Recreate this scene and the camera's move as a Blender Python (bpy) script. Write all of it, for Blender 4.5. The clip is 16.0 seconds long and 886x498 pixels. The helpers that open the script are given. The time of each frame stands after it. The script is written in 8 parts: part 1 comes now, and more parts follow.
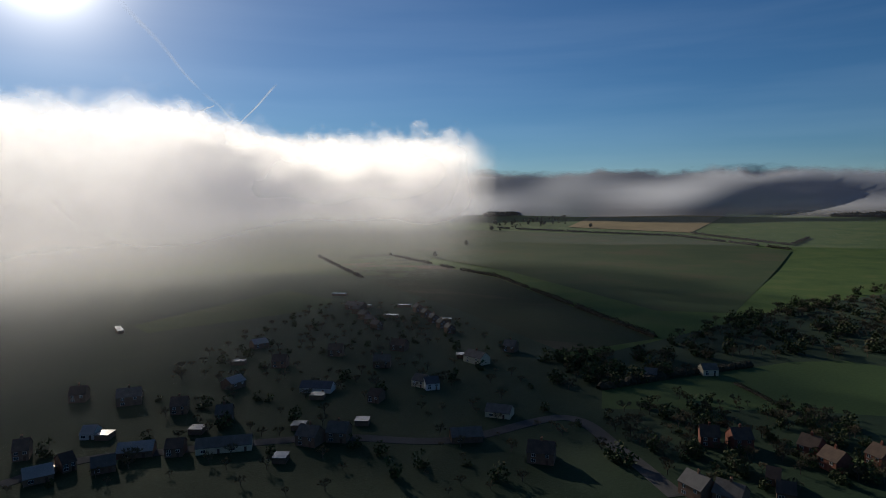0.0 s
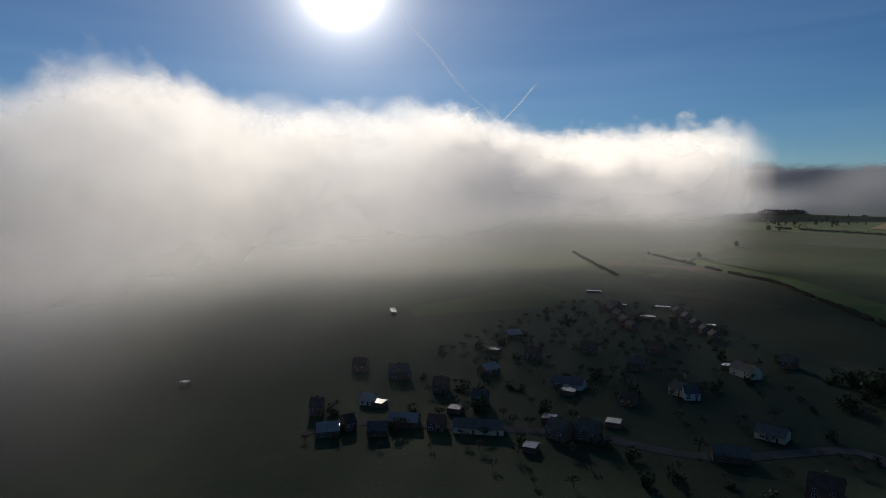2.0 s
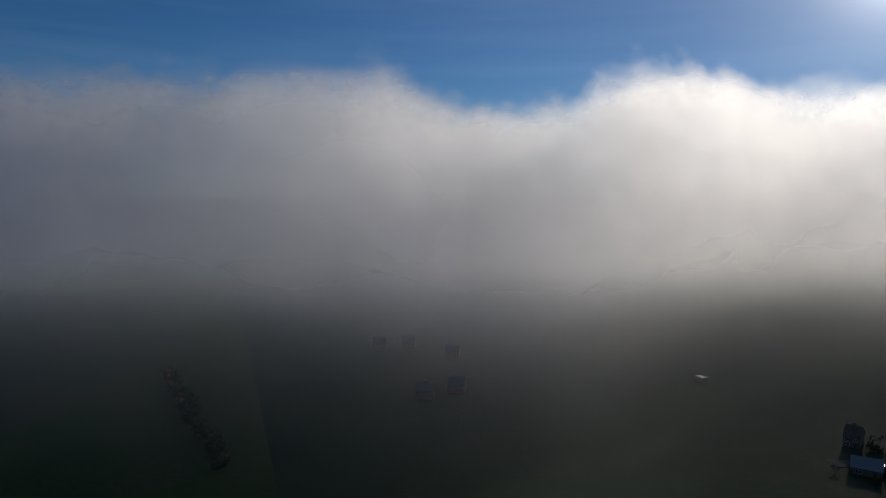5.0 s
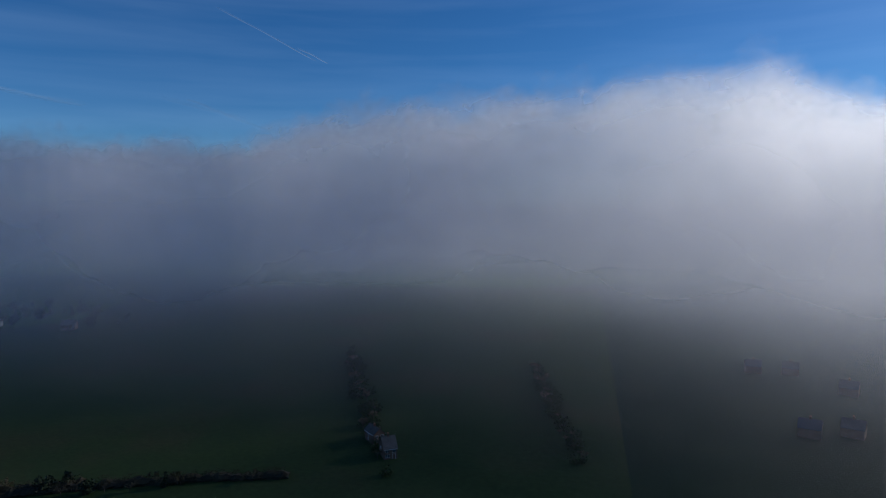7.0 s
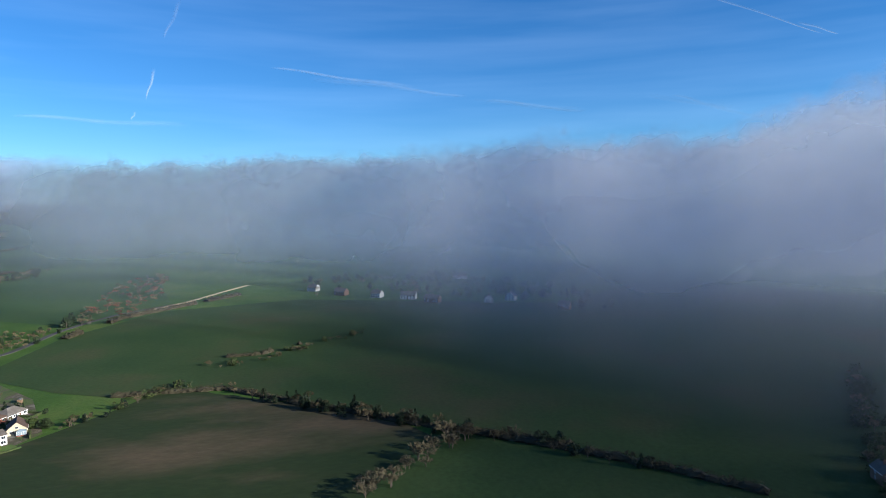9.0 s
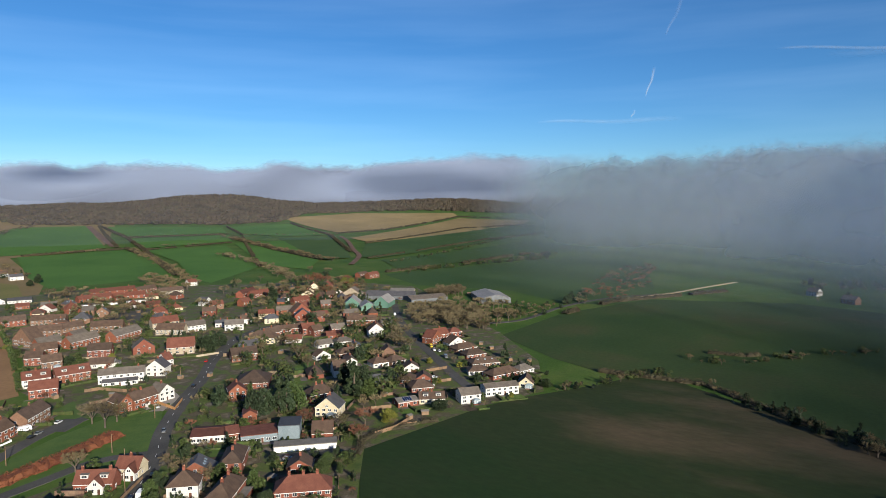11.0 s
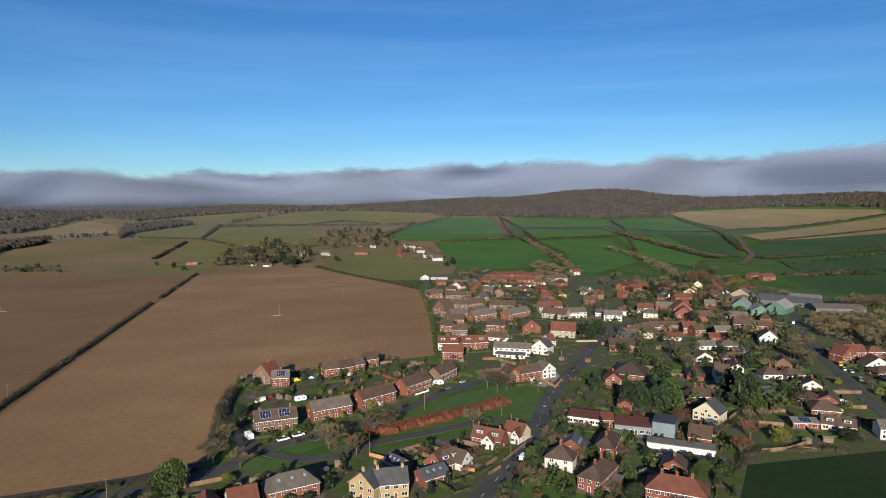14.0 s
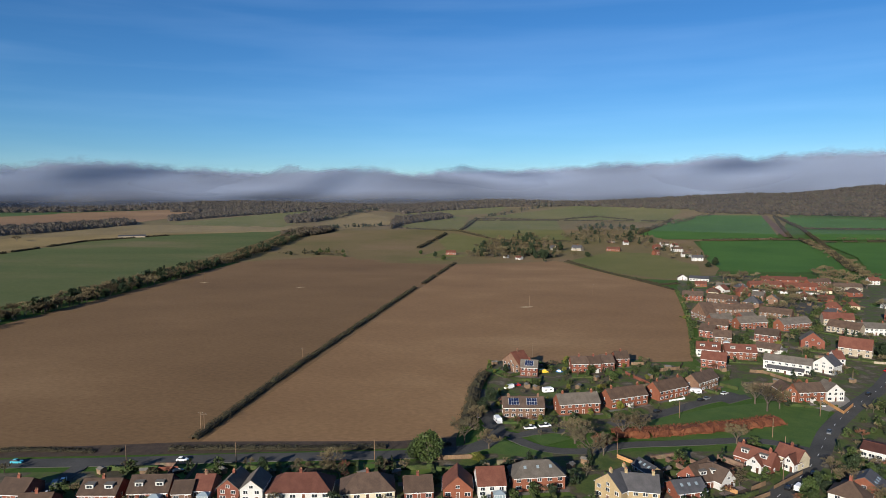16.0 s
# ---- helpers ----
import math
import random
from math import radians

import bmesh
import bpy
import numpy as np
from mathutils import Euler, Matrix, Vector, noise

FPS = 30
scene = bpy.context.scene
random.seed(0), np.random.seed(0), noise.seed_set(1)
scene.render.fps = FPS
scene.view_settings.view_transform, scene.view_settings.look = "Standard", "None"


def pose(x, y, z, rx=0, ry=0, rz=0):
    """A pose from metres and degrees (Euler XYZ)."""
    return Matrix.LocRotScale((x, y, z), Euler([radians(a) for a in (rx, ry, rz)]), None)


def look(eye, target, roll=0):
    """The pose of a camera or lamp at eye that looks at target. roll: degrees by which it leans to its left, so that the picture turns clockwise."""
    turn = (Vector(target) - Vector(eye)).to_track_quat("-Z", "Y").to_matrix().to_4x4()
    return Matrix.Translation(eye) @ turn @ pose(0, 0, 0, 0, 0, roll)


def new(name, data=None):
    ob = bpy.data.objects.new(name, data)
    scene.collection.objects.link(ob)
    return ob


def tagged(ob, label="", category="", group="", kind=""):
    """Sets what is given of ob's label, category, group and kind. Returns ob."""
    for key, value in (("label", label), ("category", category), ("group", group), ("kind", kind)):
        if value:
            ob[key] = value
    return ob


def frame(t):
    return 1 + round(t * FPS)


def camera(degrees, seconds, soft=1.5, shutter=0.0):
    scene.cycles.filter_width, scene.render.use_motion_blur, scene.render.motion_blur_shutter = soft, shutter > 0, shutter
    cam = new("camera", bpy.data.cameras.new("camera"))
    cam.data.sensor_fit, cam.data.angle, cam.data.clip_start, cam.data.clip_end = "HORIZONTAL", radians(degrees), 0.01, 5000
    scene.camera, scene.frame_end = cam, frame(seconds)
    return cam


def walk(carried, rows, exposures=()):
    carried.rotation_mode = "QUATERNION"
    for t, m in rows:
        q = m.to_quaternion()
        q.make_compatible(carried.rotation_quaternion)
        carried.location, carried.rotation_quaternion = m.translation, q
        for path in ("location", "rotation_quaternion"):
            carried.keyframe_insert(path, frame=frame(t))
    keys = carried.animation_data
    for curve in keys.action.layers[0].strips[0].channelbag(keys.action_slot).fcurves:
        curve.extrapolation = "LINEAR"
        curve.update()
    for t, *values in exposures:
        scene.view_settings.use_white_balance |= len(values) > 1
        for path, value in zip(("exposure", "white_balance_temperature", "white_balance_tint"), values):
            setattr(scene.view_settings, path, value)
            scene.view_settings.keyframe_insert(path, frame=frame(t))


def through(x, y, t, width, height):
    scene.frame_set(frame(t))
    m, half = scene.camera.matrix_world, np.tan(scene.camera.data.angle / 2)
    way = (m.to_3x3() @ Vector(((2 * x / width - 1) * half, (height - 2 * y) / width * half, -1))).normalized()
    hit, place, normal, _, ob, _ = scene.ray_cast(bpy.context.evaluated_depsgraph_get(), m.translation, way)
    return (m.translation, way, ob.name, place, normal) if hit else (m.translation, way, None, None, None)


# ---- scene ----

# ---- the camera: a drone that hovers at about 100 m and turns to its left ----
cam = camera(70.0, 16.0, soft=0.85)
ROWS = [
    (0.0, pose(0.67, -3.49, 104.33, 85.96, 0.29, -240.32)),
    (0.5, pose(0.76, -3.82, 104.26, 85.91, 0.26, -235.25)),
    (1.0, pose(0.77, -4.10, 104.19, 85.85, 0.19, -229.61)),
    (1.5, pose(0.69, -4.32, 104.08, 85.76, 0.07, -223.73)),
    (2.0, pose(0.51, -4.61, 103.95, 85.67, -0.02, -217.51)),
    (2.5, pose(0.28, -4.96, 103.82, 85.58, -0.07, -211.02)),
    (3.0, pose(0.14, -5.29, 103.62, 85.48, -0.04, -203.94)),
    (3.5, pose(-0.00, -5.54, 103.41, 85.41, 0.02, -196.26)),
    (4.0, pose(-0.12, -5.66, 103.21, 85.32, 0.09, -188.22)),
    (4.5, pose(-0.24, -5.67, 103.06, 85.28, 0.12, -180.06)),
    (5.0, pose(-0.34, -5.61, 102.99, 85.39, 0.10, -172.27)),
    (5.5, pose(-0.42, -5.48, 102.97, 85.57, 0.06, -164.62)),
    (6.0, pose(-0.47, -5.27, 102.97, 85.79, 0.05, -156.85)),
    (6.5, pose(-0.50, -5.00, 102.98, 86.01, 0.08, -148.72)),
    (7.0, pose(-0.50, -4.66, 102.94, 86.16, 0.16, -139.99)),
    (7.5, pose(-0.48, -4.25, 102.85, 86.10, 0.28, -130.43)),
    (8.0, pose(-0.40, -3.85, 102.73, 86.01, 0.43, -120.10)),
    (8.5, pose(-0.22, -3.56, 102.65, 85.98, 0.56, -109.10)),
    (9.0, pose(-0.01, -3.46, 102.53, 85.91, 0.54, -98.37)),
    (9.5, pose(0.19, -3.36, 102.37, 85.83, 0.41, -86.44)),
    (10.0, pose(0.36, -3.20, 102.16, 85.74, 0.32, -74.50)),
    (10.5, pose(0.56, -3.22, 101.90, 85.66, 0.23, -64.48)),
    (11.0, pose(0.77, -3.34, 101.61, 85.59, 0.22, -56.08)),
    (11.5, pose(0.94, -3.50, 101.31, 85.53, 0.28, -49.00)),
    (12.0, pose(1.07, -3.64, 101.02, 85.47, 0.40, -42.92)),
    (12.5, pose(1.10, -3.68, 100.75, 85.40, 0.49, -37.54)),
    (13.0, pose(1.03, -3.58, 100.51, 85.37, 0.42, -32.55)),
    (13.5, pose(0.88, -3.32, 100.26, 85.34, 0.35, -27.55)),
    (14.0, pose(0.75, -2.89, 99.95, 85.28, 0.29, -22.43)),
    (14.5, pose(0.61, -2.29, 99.57, 85.24, 0.21, -17.15)),
    (15.0, pose(0.37, -1.57, 99.13, 85.15, 0.20, -11.66)),
    (15.5, pose(0.15, -0.78, 98.67, 85.08, 0.15, -5.87)),
    (16.0, pose(0.00, 0.00, 98.20, 84.99, 0.12, 0.00)),
]
EXPOSURES = [(0.0, -0.25, 6900, 10), (1.5, -0.45, 6900, 10), (4.5, -0.45, 6800, 10), (7.0, 0.15, 5900, 11), (8.0, 0.85, 5800, 10), (9.0, 1.1, 6000, 8), (10.2, 0.95, 6500, 8), (12.3, 0.6, 6750, 9), (16.0, 0.6, 6500, 9)]
walk(cam, ROWS, EXPOSURES)

# ---- sky, sun ----
SUN_AZ, SUN_EL = 208.7, 18.2          # clockwise from +y, degrees
SUN_DIR = Vector((math.sin(radians(SUN_AZ)) * math.cos(radians(SUN_EL)),
                  math.cos(radians(SUN_AZ)) * math.cos(radians(SUN_EL)), math.sin(radians(SUN_EL))))


def link(tree, a, b):
    tree.links.new(a, b)


def make_world():
    world = bpy.data.worlds.new("sky")
    scene.world = world
    world.use_nodes = True
    nt = world.node_tree
    nt.nodes.clear()
    out = nt.nodes.new("ShaderNodeOutputWorld")
    sky = nt.nodes.new("ShaderNodeTexSky")
    sky.sky_type = "NISHITA"
    sky.sun_disc = False
    sky.sun_elevation = radians(SUN_EL)
    sky.sun_rotation = radians(SUN_AZ)
    sky.altitude = 100
    sky.air_density, sky.dust_density, sky.ozone_density = 0.9, 0.0, 5.0
    bg = nt.nodes.new("ShaderNodeBackground")
    bg.inputs["Strength"].default_value = 0.062
    hs = nt.nodes.new("ShaderNodeHueSaturation")
    hs.inputs["Saturation"].default_value = 1.12
    link(nt, sky.outputs[0], hs.inputs["Color"])
    tint = nt.nodes.new("ShaderNodeMix")
    tint.data_type, tint.blend_type = "RGBA", "MULTIPLY"
    tint.inputs[0].default_value = 1.0
    tint.inputs[7].default_value = (0.82, 1.0, 1.13, 1)
    link(nt, hs.outputs[0], tint.inputs[6])
    link(nt, tint.outputs[2], bg.inputs[0])
    # the bright aureole round the low sun
    tc = nt.nodes.new("ShaderNodeTexCoord")
    dot = nt.nodes.new("ShaderNodeVectorMath")
    dot.operation = "DOT_PRODUCT"
    dot.inputs[1].default_value = SUN_DIR
    link(nt, tc.outputs["Generated"], dot.inputs[0])
    clampn = nt.nodes.new("ShaderNodeMath")
    clampn.operation = "MAXIMUM"
    clampn.inputs[1].default_value = 0.0
    link(nt, dot.outputs["Value"], clampn.inputs[0])
    total = None
    for power, gain in ((1500.0, 5.0), (350.0, 1.3), (60.0, 0.32), (6.0, 0.10)):
        pw = nt.nodes.new("ShaderNodeMath")
        pw.operation = "POWER"
        pw.inputs[1].default_value = power
        link(nt, clampn.outputs[0], pw.inputs[0])
        ml = nt.nodes.new("ShaderNodeMath")
        ml.operation = "MULTIPLY"
        ml.inputs[1].default_value = gain
        link(nt, pw.outputs[0], ml.inputs[0])
        if total is None:
            total = ml
        else:
            ad = nt.nodes.new("ShaderNodeMath")
            ad.operation = "ADD"
            link(nt, total.outputs[0], ad.inputs[0])
            link(nt, ml.outputs[0], ad.inputs[1])
            total = ad
    glow = nt.nodes.new("ShaderNodeBackground")
    glow.inputs["Color"].default_value = (1.0, 0.97, 0.92, 1)
    link(nt, total.outputs[0], glow.inputs["Strength"])
    # thin high cirrus in long streaks
    mp = nt.nodes.new("ShaderNodeMapping")
    mp.inputs["Scale"].default_value = (1.6, 1.6, 18.0)
    mp.inputs["Rotation"].default_value = (0.12, 0.05, 0.6)
    link(nt, tc.outputs["Generated"], mp.inputs[0])
    ns = nt.nodes.new("ShaderNodeTexNoise")
    ns.inputs["Scale"].default_value, ns.inputs["Detail"].default_value, ns.inputs["Distortion"].default_value = 1.3, 4.0, 0.2
    link(nt, mp.outputs[0], ns.inputs["Vector"])
    mr = nt.nodes.new("ShaderNodeMapRange")
    mr.inputs["From Min"].default_value, mr.inputs["From Max"].default_value = 0.40, 0.90
    mr.inputs["To Min"].default_value, mr.inputs["To Max"].default_value = 0.0, 0.055
    link(nt, ns.outputs[0], mr.inputs["Value"])
    cirrus = nt.nodes.new("ShaderNodeBackground")
    cirrus.inputs["Color"].default_value = (0.75, 0.88, 1.0, 1)
    link(nt, mr.outputs[0], cirrus.inputs["Strength"])
    add0 = nt.nodes.new("ShaderNodeAddShader")
    link(nt, glow.outputs[0], add0.inputs[0])
    link(nt, cirrus.outputs[0], add0.inputs[1])
    add = nt.nodes.new("ShaderNodeAddShader")
    link(nt, bg.outputs[0], add.inputs[0])
    link(nt, add0.outputs[0], add.inputs[1])
    link(nt, add.outputs[0], out.inputs[0])


make_world()
sun_data = bpy.data.lights.new("sun", "SUN")
sun_data.energy, sun_data.angle, sun_data.color = 5.0, radians(0.5), (1.0, 0.93, 0.82)
sun_lamp = new("sun", sun_data)
sun_lamp.matrix_world = look(SUN_DIR * 2000, (0, 0, 0))
scene.cycles.transparent_max_bounces = 40
scene.cycles.max_bounces, scene.cycles.transmission_bounces = 20, 20

# ---- materials ----
MATS = {}


def node(nt, kind, **vals):
    n = nt.nodes.new(kind)
    for k, v in vals.items():
        n.inputs[k.replace("_", " ")].default_value = v
    return n


def ramp(nt, fac, stops):
    r = nt.nodes.new("ShaderNodeValToRGB")
    while len(r.color_ramp.elements) < len(stops):
        r.color_ramp.elements.new(0.5)
    for e, (p, c) in zip(r.color_ramp.elements, stops):
        e.position = p
        e.color = (*c, 1) if len(c) == 3 else c
    link(nt, fac, r.inputs[0])
    return r.outputs[0]


def coords(nt, kind="Object", scale=(1, 1, 1), rot=0.0):
    tc = nt.nodes.new("ShaderNodeTexCoord")
    mp = nt.nodes.new("ShaderNodeMapping")
    mp.inputs["Scale"].default_value = scale
    mp.inputs["Rotation"].default_value = (0, 0, rot)
    link(nt, tc.outputs[kind], mp.inputs[0])
    return mp.outputs[0]


def noise_tex(nt, vec, scale, detail=4.0, rough=0.55):
    n = node(nt, "ShaderNodeTexNoise", Scale=scale, Detail=detail, Roughness=rough)
    link(nt, vec, n.inputs["Vector"])
    return n.outputs[0]


def mixc(nt, fac, a, b, mode="MIX"):
    m = nt.nodes.new("ShaderNodeMix")
    m.data_type = "RGBA"
    m.blend_type = mode
    for sock, v in ((m.inputs[0], fac), (m.inputs[6], a), (m.inputs[7], b)):
        if isinstance(v, (int, float)):
            sock.default_value = v
        elif isinstance(v, tuple):
            sock.default_value = (*v, 1)
        else:
            link(nt, v, sock)
    return m.outputs[2]


def surface(name, stops, scale=1.0, fine=None, rough=0.85, metal=0.0, bump=0.0, bump_scale=None, rnd=0.0, stretch=(1, 1, 1), spec=0.3, rot=0.0, island=0.0):
    """A surface with a broad variation of colour, a finer grain over it, and some relief."""
    m = bpy.data.materials.new(name)
    m.use_nodes = True
    nt = m.node_tree
    b = nt.nodes["Principled BSDF"]
    vec = coords(nt, "Object", stretch, rot)
    col = ramp(nt, noise_tex(nt, vec, scale, 5.0, 0.6), stops)
    grain = noise_tex(nt, vec, fine or scale * 9, 3.0, 0.6)
    col = mixc(nt, 0.55, col, ramp(nt, grain, [(0.25, (0.45, 0.45, 0.45)), (0.75, (1.0, 1.0, 1.0))]), "MULTIPLY")
    if rnd:
        oi = nt.nodes.new("ShaderNodeObjectInfo")
        col = mixc(nt, 1.0, col, ramp(nt, oi.outputs["Random"], [(0.0, (1 - rnd, 1 - rnd, 1 - rnd)), (0.5, (1, 1 - rnd * .2, 1 - rnd * .4)), (1.0, (1, 1, 1))]), "MULTIPLY")
    if island:
        geo = nt.nodes.new("ShaderNodeNewGeometry")
        lo = 1 - island
        col = mixc(nt, 1.0, col, ramp(nt, geo.outputs["Random Per Island"], [(0.0, (lo, lo, lo)), (0.5, (1, 1 - island * .4, 1 - island * .3)), (1.0, (1 - island * .3, 1, 1 - island * .2))]), "MULTIPLY")
    link(nt, col, b.inputs["Base Color"])
    b.inputs["Roughness"].default_value = rough
    b.inputs["Metallic"].default_value = metal
    b.inputs["Specular IOR Level"].default_value = spec
    if bump:
        bp = node(nt, "ShaderNodeBump", Strength=0.6, Distance=bump)
        link(nt, noise_tex(nt, vec, bump_scale or (fine or scale * 9), 4.0), bp.inputs["Height"])
        link(nt, bp.outputs[0], b.inputs["Normal"])
    MATS[name] = m
    return m


def fog_material(name, scale, back, through, share, thin=0.35):
    m = bpy.data.materials.new(name)
    m.use_nodes = True
    nt = m.node_tree
    nt.nodes.clear()
    out = nt.nodes.new("ShaderNodeOutputMaterial")
    vec = coords(nt, "Object", (1, 1, 1.3))
    n1 = noise_tex(nt, vec, scale, 6.0, 0.55)
    dens = nt.nodes.new("ShaderNodeAttribute")
    dens.attribute_name = "thickness"
    rise = nt.nodes.new("ShaderNodeAttribute")
    rise.attribute_name = "rise"
    # ragged top: the rise is disturbed by the noise before it fades
    off = node(nt, "ShaderNodeMath")
    off.operation = "MULTIPLY_ADD"
    off.inputs[1].default_value = 0.55
    off.inputs[2].default_value = -0.275
    link(nt, n1, off.inputs[0])
    sm = nt.nodes.new("ShaderNodeMath")
    sm.operation = "ADD"
    link(nt, off.outputs[0], sm.inputs[0])
    link(nt, rise.outputs["Fac"], sm.inputs[1])
    fade = nt.nodes.new("ShaderNodeMapRange")
    fade.interpolation_type = "SMOOTHSTEP"
    fade.inputs["From Min"].default_value = 0.71
    fade.inputs["From Max"].default_value = 0.88
    fade.inputs["To Min"].default_value = 1.0
    fade.inputs["To Max"].default_value = 0.0
    link(nt, sm.outputs[0], fade.inputs["Value"])
    body = nt.nodes.new("ShaderNodeMapRange")
    body.interpolation_type = "SMOOTHSTEP"
    body.inputs["From Min"].default_value = 0.12
    body.inputs["From Max"].default_value = 0.88
    body.inputs["To Min"].default_value = thin
    body.inputs["To Max"].default_value = 1.4
    link(nt, noise_tex(nt, vec, scale * 0.45, 4.0, 0.5), body.inputs["Value"])
    a = nt.nodes.new("ShaderNodeMath")
    a.operation = "MULTIPLY"
    link(nt, fade.outputs[0], a.inputs[0])
    link(nt, dens.outputs["Fac"], a.inputs[1])
    a2 = nt.nodes.new("ShaderNodeMath")
    a2.operation = "MULTIPLY"
    a2.use_clamp = True
    link(nt, a.outputs[0], a2.inputs[0])
    link(nt, body.outputs[0], a2.inputs[1])
    d = node(nt, "ShaderNodeBsdfDiffuse", Color=(*back, 1))
    tl = node(nt, "ShaderNodeBsdfTranslucent", Color=(*through, 1))
    ev = node(nt, "ShaderNodeMixShader", Fac=share)
    link(nt, d.outputs[0], ev.inputs[1])
    link(nt, tl.outputs[0], ev.inputs[2])
    tr = nt.nodes.new("ShaderNodeBsdfTransparent")
    fin = nt.nodes.new("ShaderNodeMixShader")
    link(nt, a2.outputs[0], fin.inputs[0])
    link(nt, tr.outputs[0], fin.inputs[1])
    link(nt, ev.outputs[0], fin.inputs[2])
    link(nt, fin.outputs[0], out.inputs[0])
    MATS[name] = m
    return m


fog_material("fog", 0.012, (0.93, 0.93, 0.95), (0.97, 0.96, 0.97), 0.88)
fog_material("lit_fog", 0.012, (0.93, 0.93, 0.95), (0.93, 0.93, 0.95), 0.12)
# far fog: its dimness and the blue of distance are put into the colour
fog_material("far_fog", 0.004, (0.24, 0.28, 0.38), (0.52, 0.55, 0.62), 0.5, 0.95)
surface("grass", [(0.3, (0.035, 0.080, 0.011)), (0.5, (0.054, 0.104, 0.016)), (0.7, (0.086, 0.118, 0.026))], 0.02, 0.6, bump=0.3, bump_scale=0.8, spec=0.15, rough=0.9)
# the cloud shadow over these pastures is put into this dark colour
surface("shaded_rough_pasture", [(0.3, (0.008, 0.030, 0.009)), (0.55, (0.012, 0.036, 0.012)), (0.75, (0.020, 0.042, 0.014))], 0.03, 0.6, bump=0.3, bump_scale=0.8, spec=0.2, rough=0.9)
surface("crop", [(0.3, (0.046, 0.116, 0.018)), (0.7, (0.074, 0.158, 0.028))], 0.008, 0.5, bump=0.15, spec=0.15, rough=0.9)
surface("dark_crop", [(0.3, (0.032, 0.072, 0.018)), (0.7, (0.054, 0.092, 0.026))], 0.008, 0.5, bump=0.15, spec=0.15, rough=0.9)
# crop and bare patches, all darkened for the cloud shadow on them
surface("shaded_winter_crop", [(0.38, (0.015, 0.034, 0.008)), (0.52, (0.024, 0.036, 0.011)), (0.64, (0.082, 0.062, 0.034))], 0.009, 0.4, bump=0.15, stretch=(1, 0.45, 1), rot=0.6, spec=0.15, rough=0.9)
surface("olive", [(0.3, (0.120, 0.130, 0.034)), (0.7, (0.185, 0.162, 0.056))], 0.008, 0.4, bump=0.15, spec=0.15, rough=0.9)
surface("pale_crop", [(0.35, (0.078, 0.108, 0.034)), (0.55, (0.112, 0.124, 0.044)), (0.68, (0.160, 0.140, 0.066))], 0.008, 0.4, bump=0.15, stretch=(0.35, 1, 1), rot=0.3, spec=0.15, rough=0.9)
surface("dull_olive", [(0.3, (0.140, 0.118, 0.042)), (0.52, (0.185, 0.136, 0.060)), (0.70, (0.225, 0.150, 0.080))], 0.006, 0.3, bump=0.15, spec=0.15, rough=0.9)
# green darkened to hold the shade of the low cloud
surface("shaded_pasture", [(0.35, (0.022, 0.050, 0.012)), (0.52, (0.034, 0.060, 0.016)), (0.68, (0.056, 0.060, 0.022))], 0.009, 0.4, bump=0.15, spec=0.15, rough=0.9)
surface("stubble", [(0.3, (0.20, 0.15, 0.065)), (0.7, (0.30, 0.22, 0.10))], 0.008, 0.4, bump=0.15, spec=0.15, rough=0.9)
surface("soil", [(0.3, (0.210, 0.120, 0.058)), (0.55, (0.266, 0.157, 0.077)), (0.72, (0.335, 0.210, 0.108))], 0.006, 0.35, bump=0.12, bump_scale=0.7, stretch=(1, 1.6, 1), rot=0.5, spec=0.15, rough=0.9)
surface("darker_soil", [(0.3, (0.155, 0.092, 0.044)), (0.55, (0.200, 0.120, 0.058)), (0.72, (0.262, 0.162, 0.082))], 0.005, 0.35, bump=0.12, bump_scale=0.7, stretch=(1, 1.6, 1), rot=0.5, spec=0.15, rough=0.9)

# ---- the ground ----
def smooth(a, b, x):
    u = min(max((x - a) / (b - a), 0.0), 1.0)
    return u * u * (3 - 2 * u)


HILLS = [(1396, 1949, 420, 52), (720, 2220, 360, 18), (1180, 2080, 130, -9), (1620, 1900, 140, 8), (2294, 1436, 500, 25), (-1325, 2120, 420, -14), (-958, 2631, 450, 14), (-362, 2575, 380, -14), (209, 2993, 420, 20), (689, 2403, 350, -10), (1362, 2673, 420, 16), (2155, 1454, 400, 18), (2411, 974, 400, -10)]


def terrain(x, y):
    """A flat vale that rises to hills all round."""
    r = math.hypot(x, y)
    z = 105 * smooth(900, 3600, r)
    for hx, hy, hr, hh in HILLS:
        q = ((x - hx) ** 2 + (y - hy) ** 2) / hr ** 2
        if q < 9:
            z += hh * math.exp(-q) * smooth(700, 1200, r)
    return z


def mesh_object(name, verts, faces, material, smooth_shade=False, parent=None):
    me = bpy.data.meshes.new(name)
    me.from_pydata(verts, [], faces)
    me.update()
    if material is not None:
        me.materials.append(MATS[material] if isinstance(material, str) else material)
    if smooth_shade:
        me.polygons.foreach_set("use_smooth", [True] * len(me.polygons))
    ob = new(name, me)
    if parent is not None:
        ob.parent = parent
    return ob


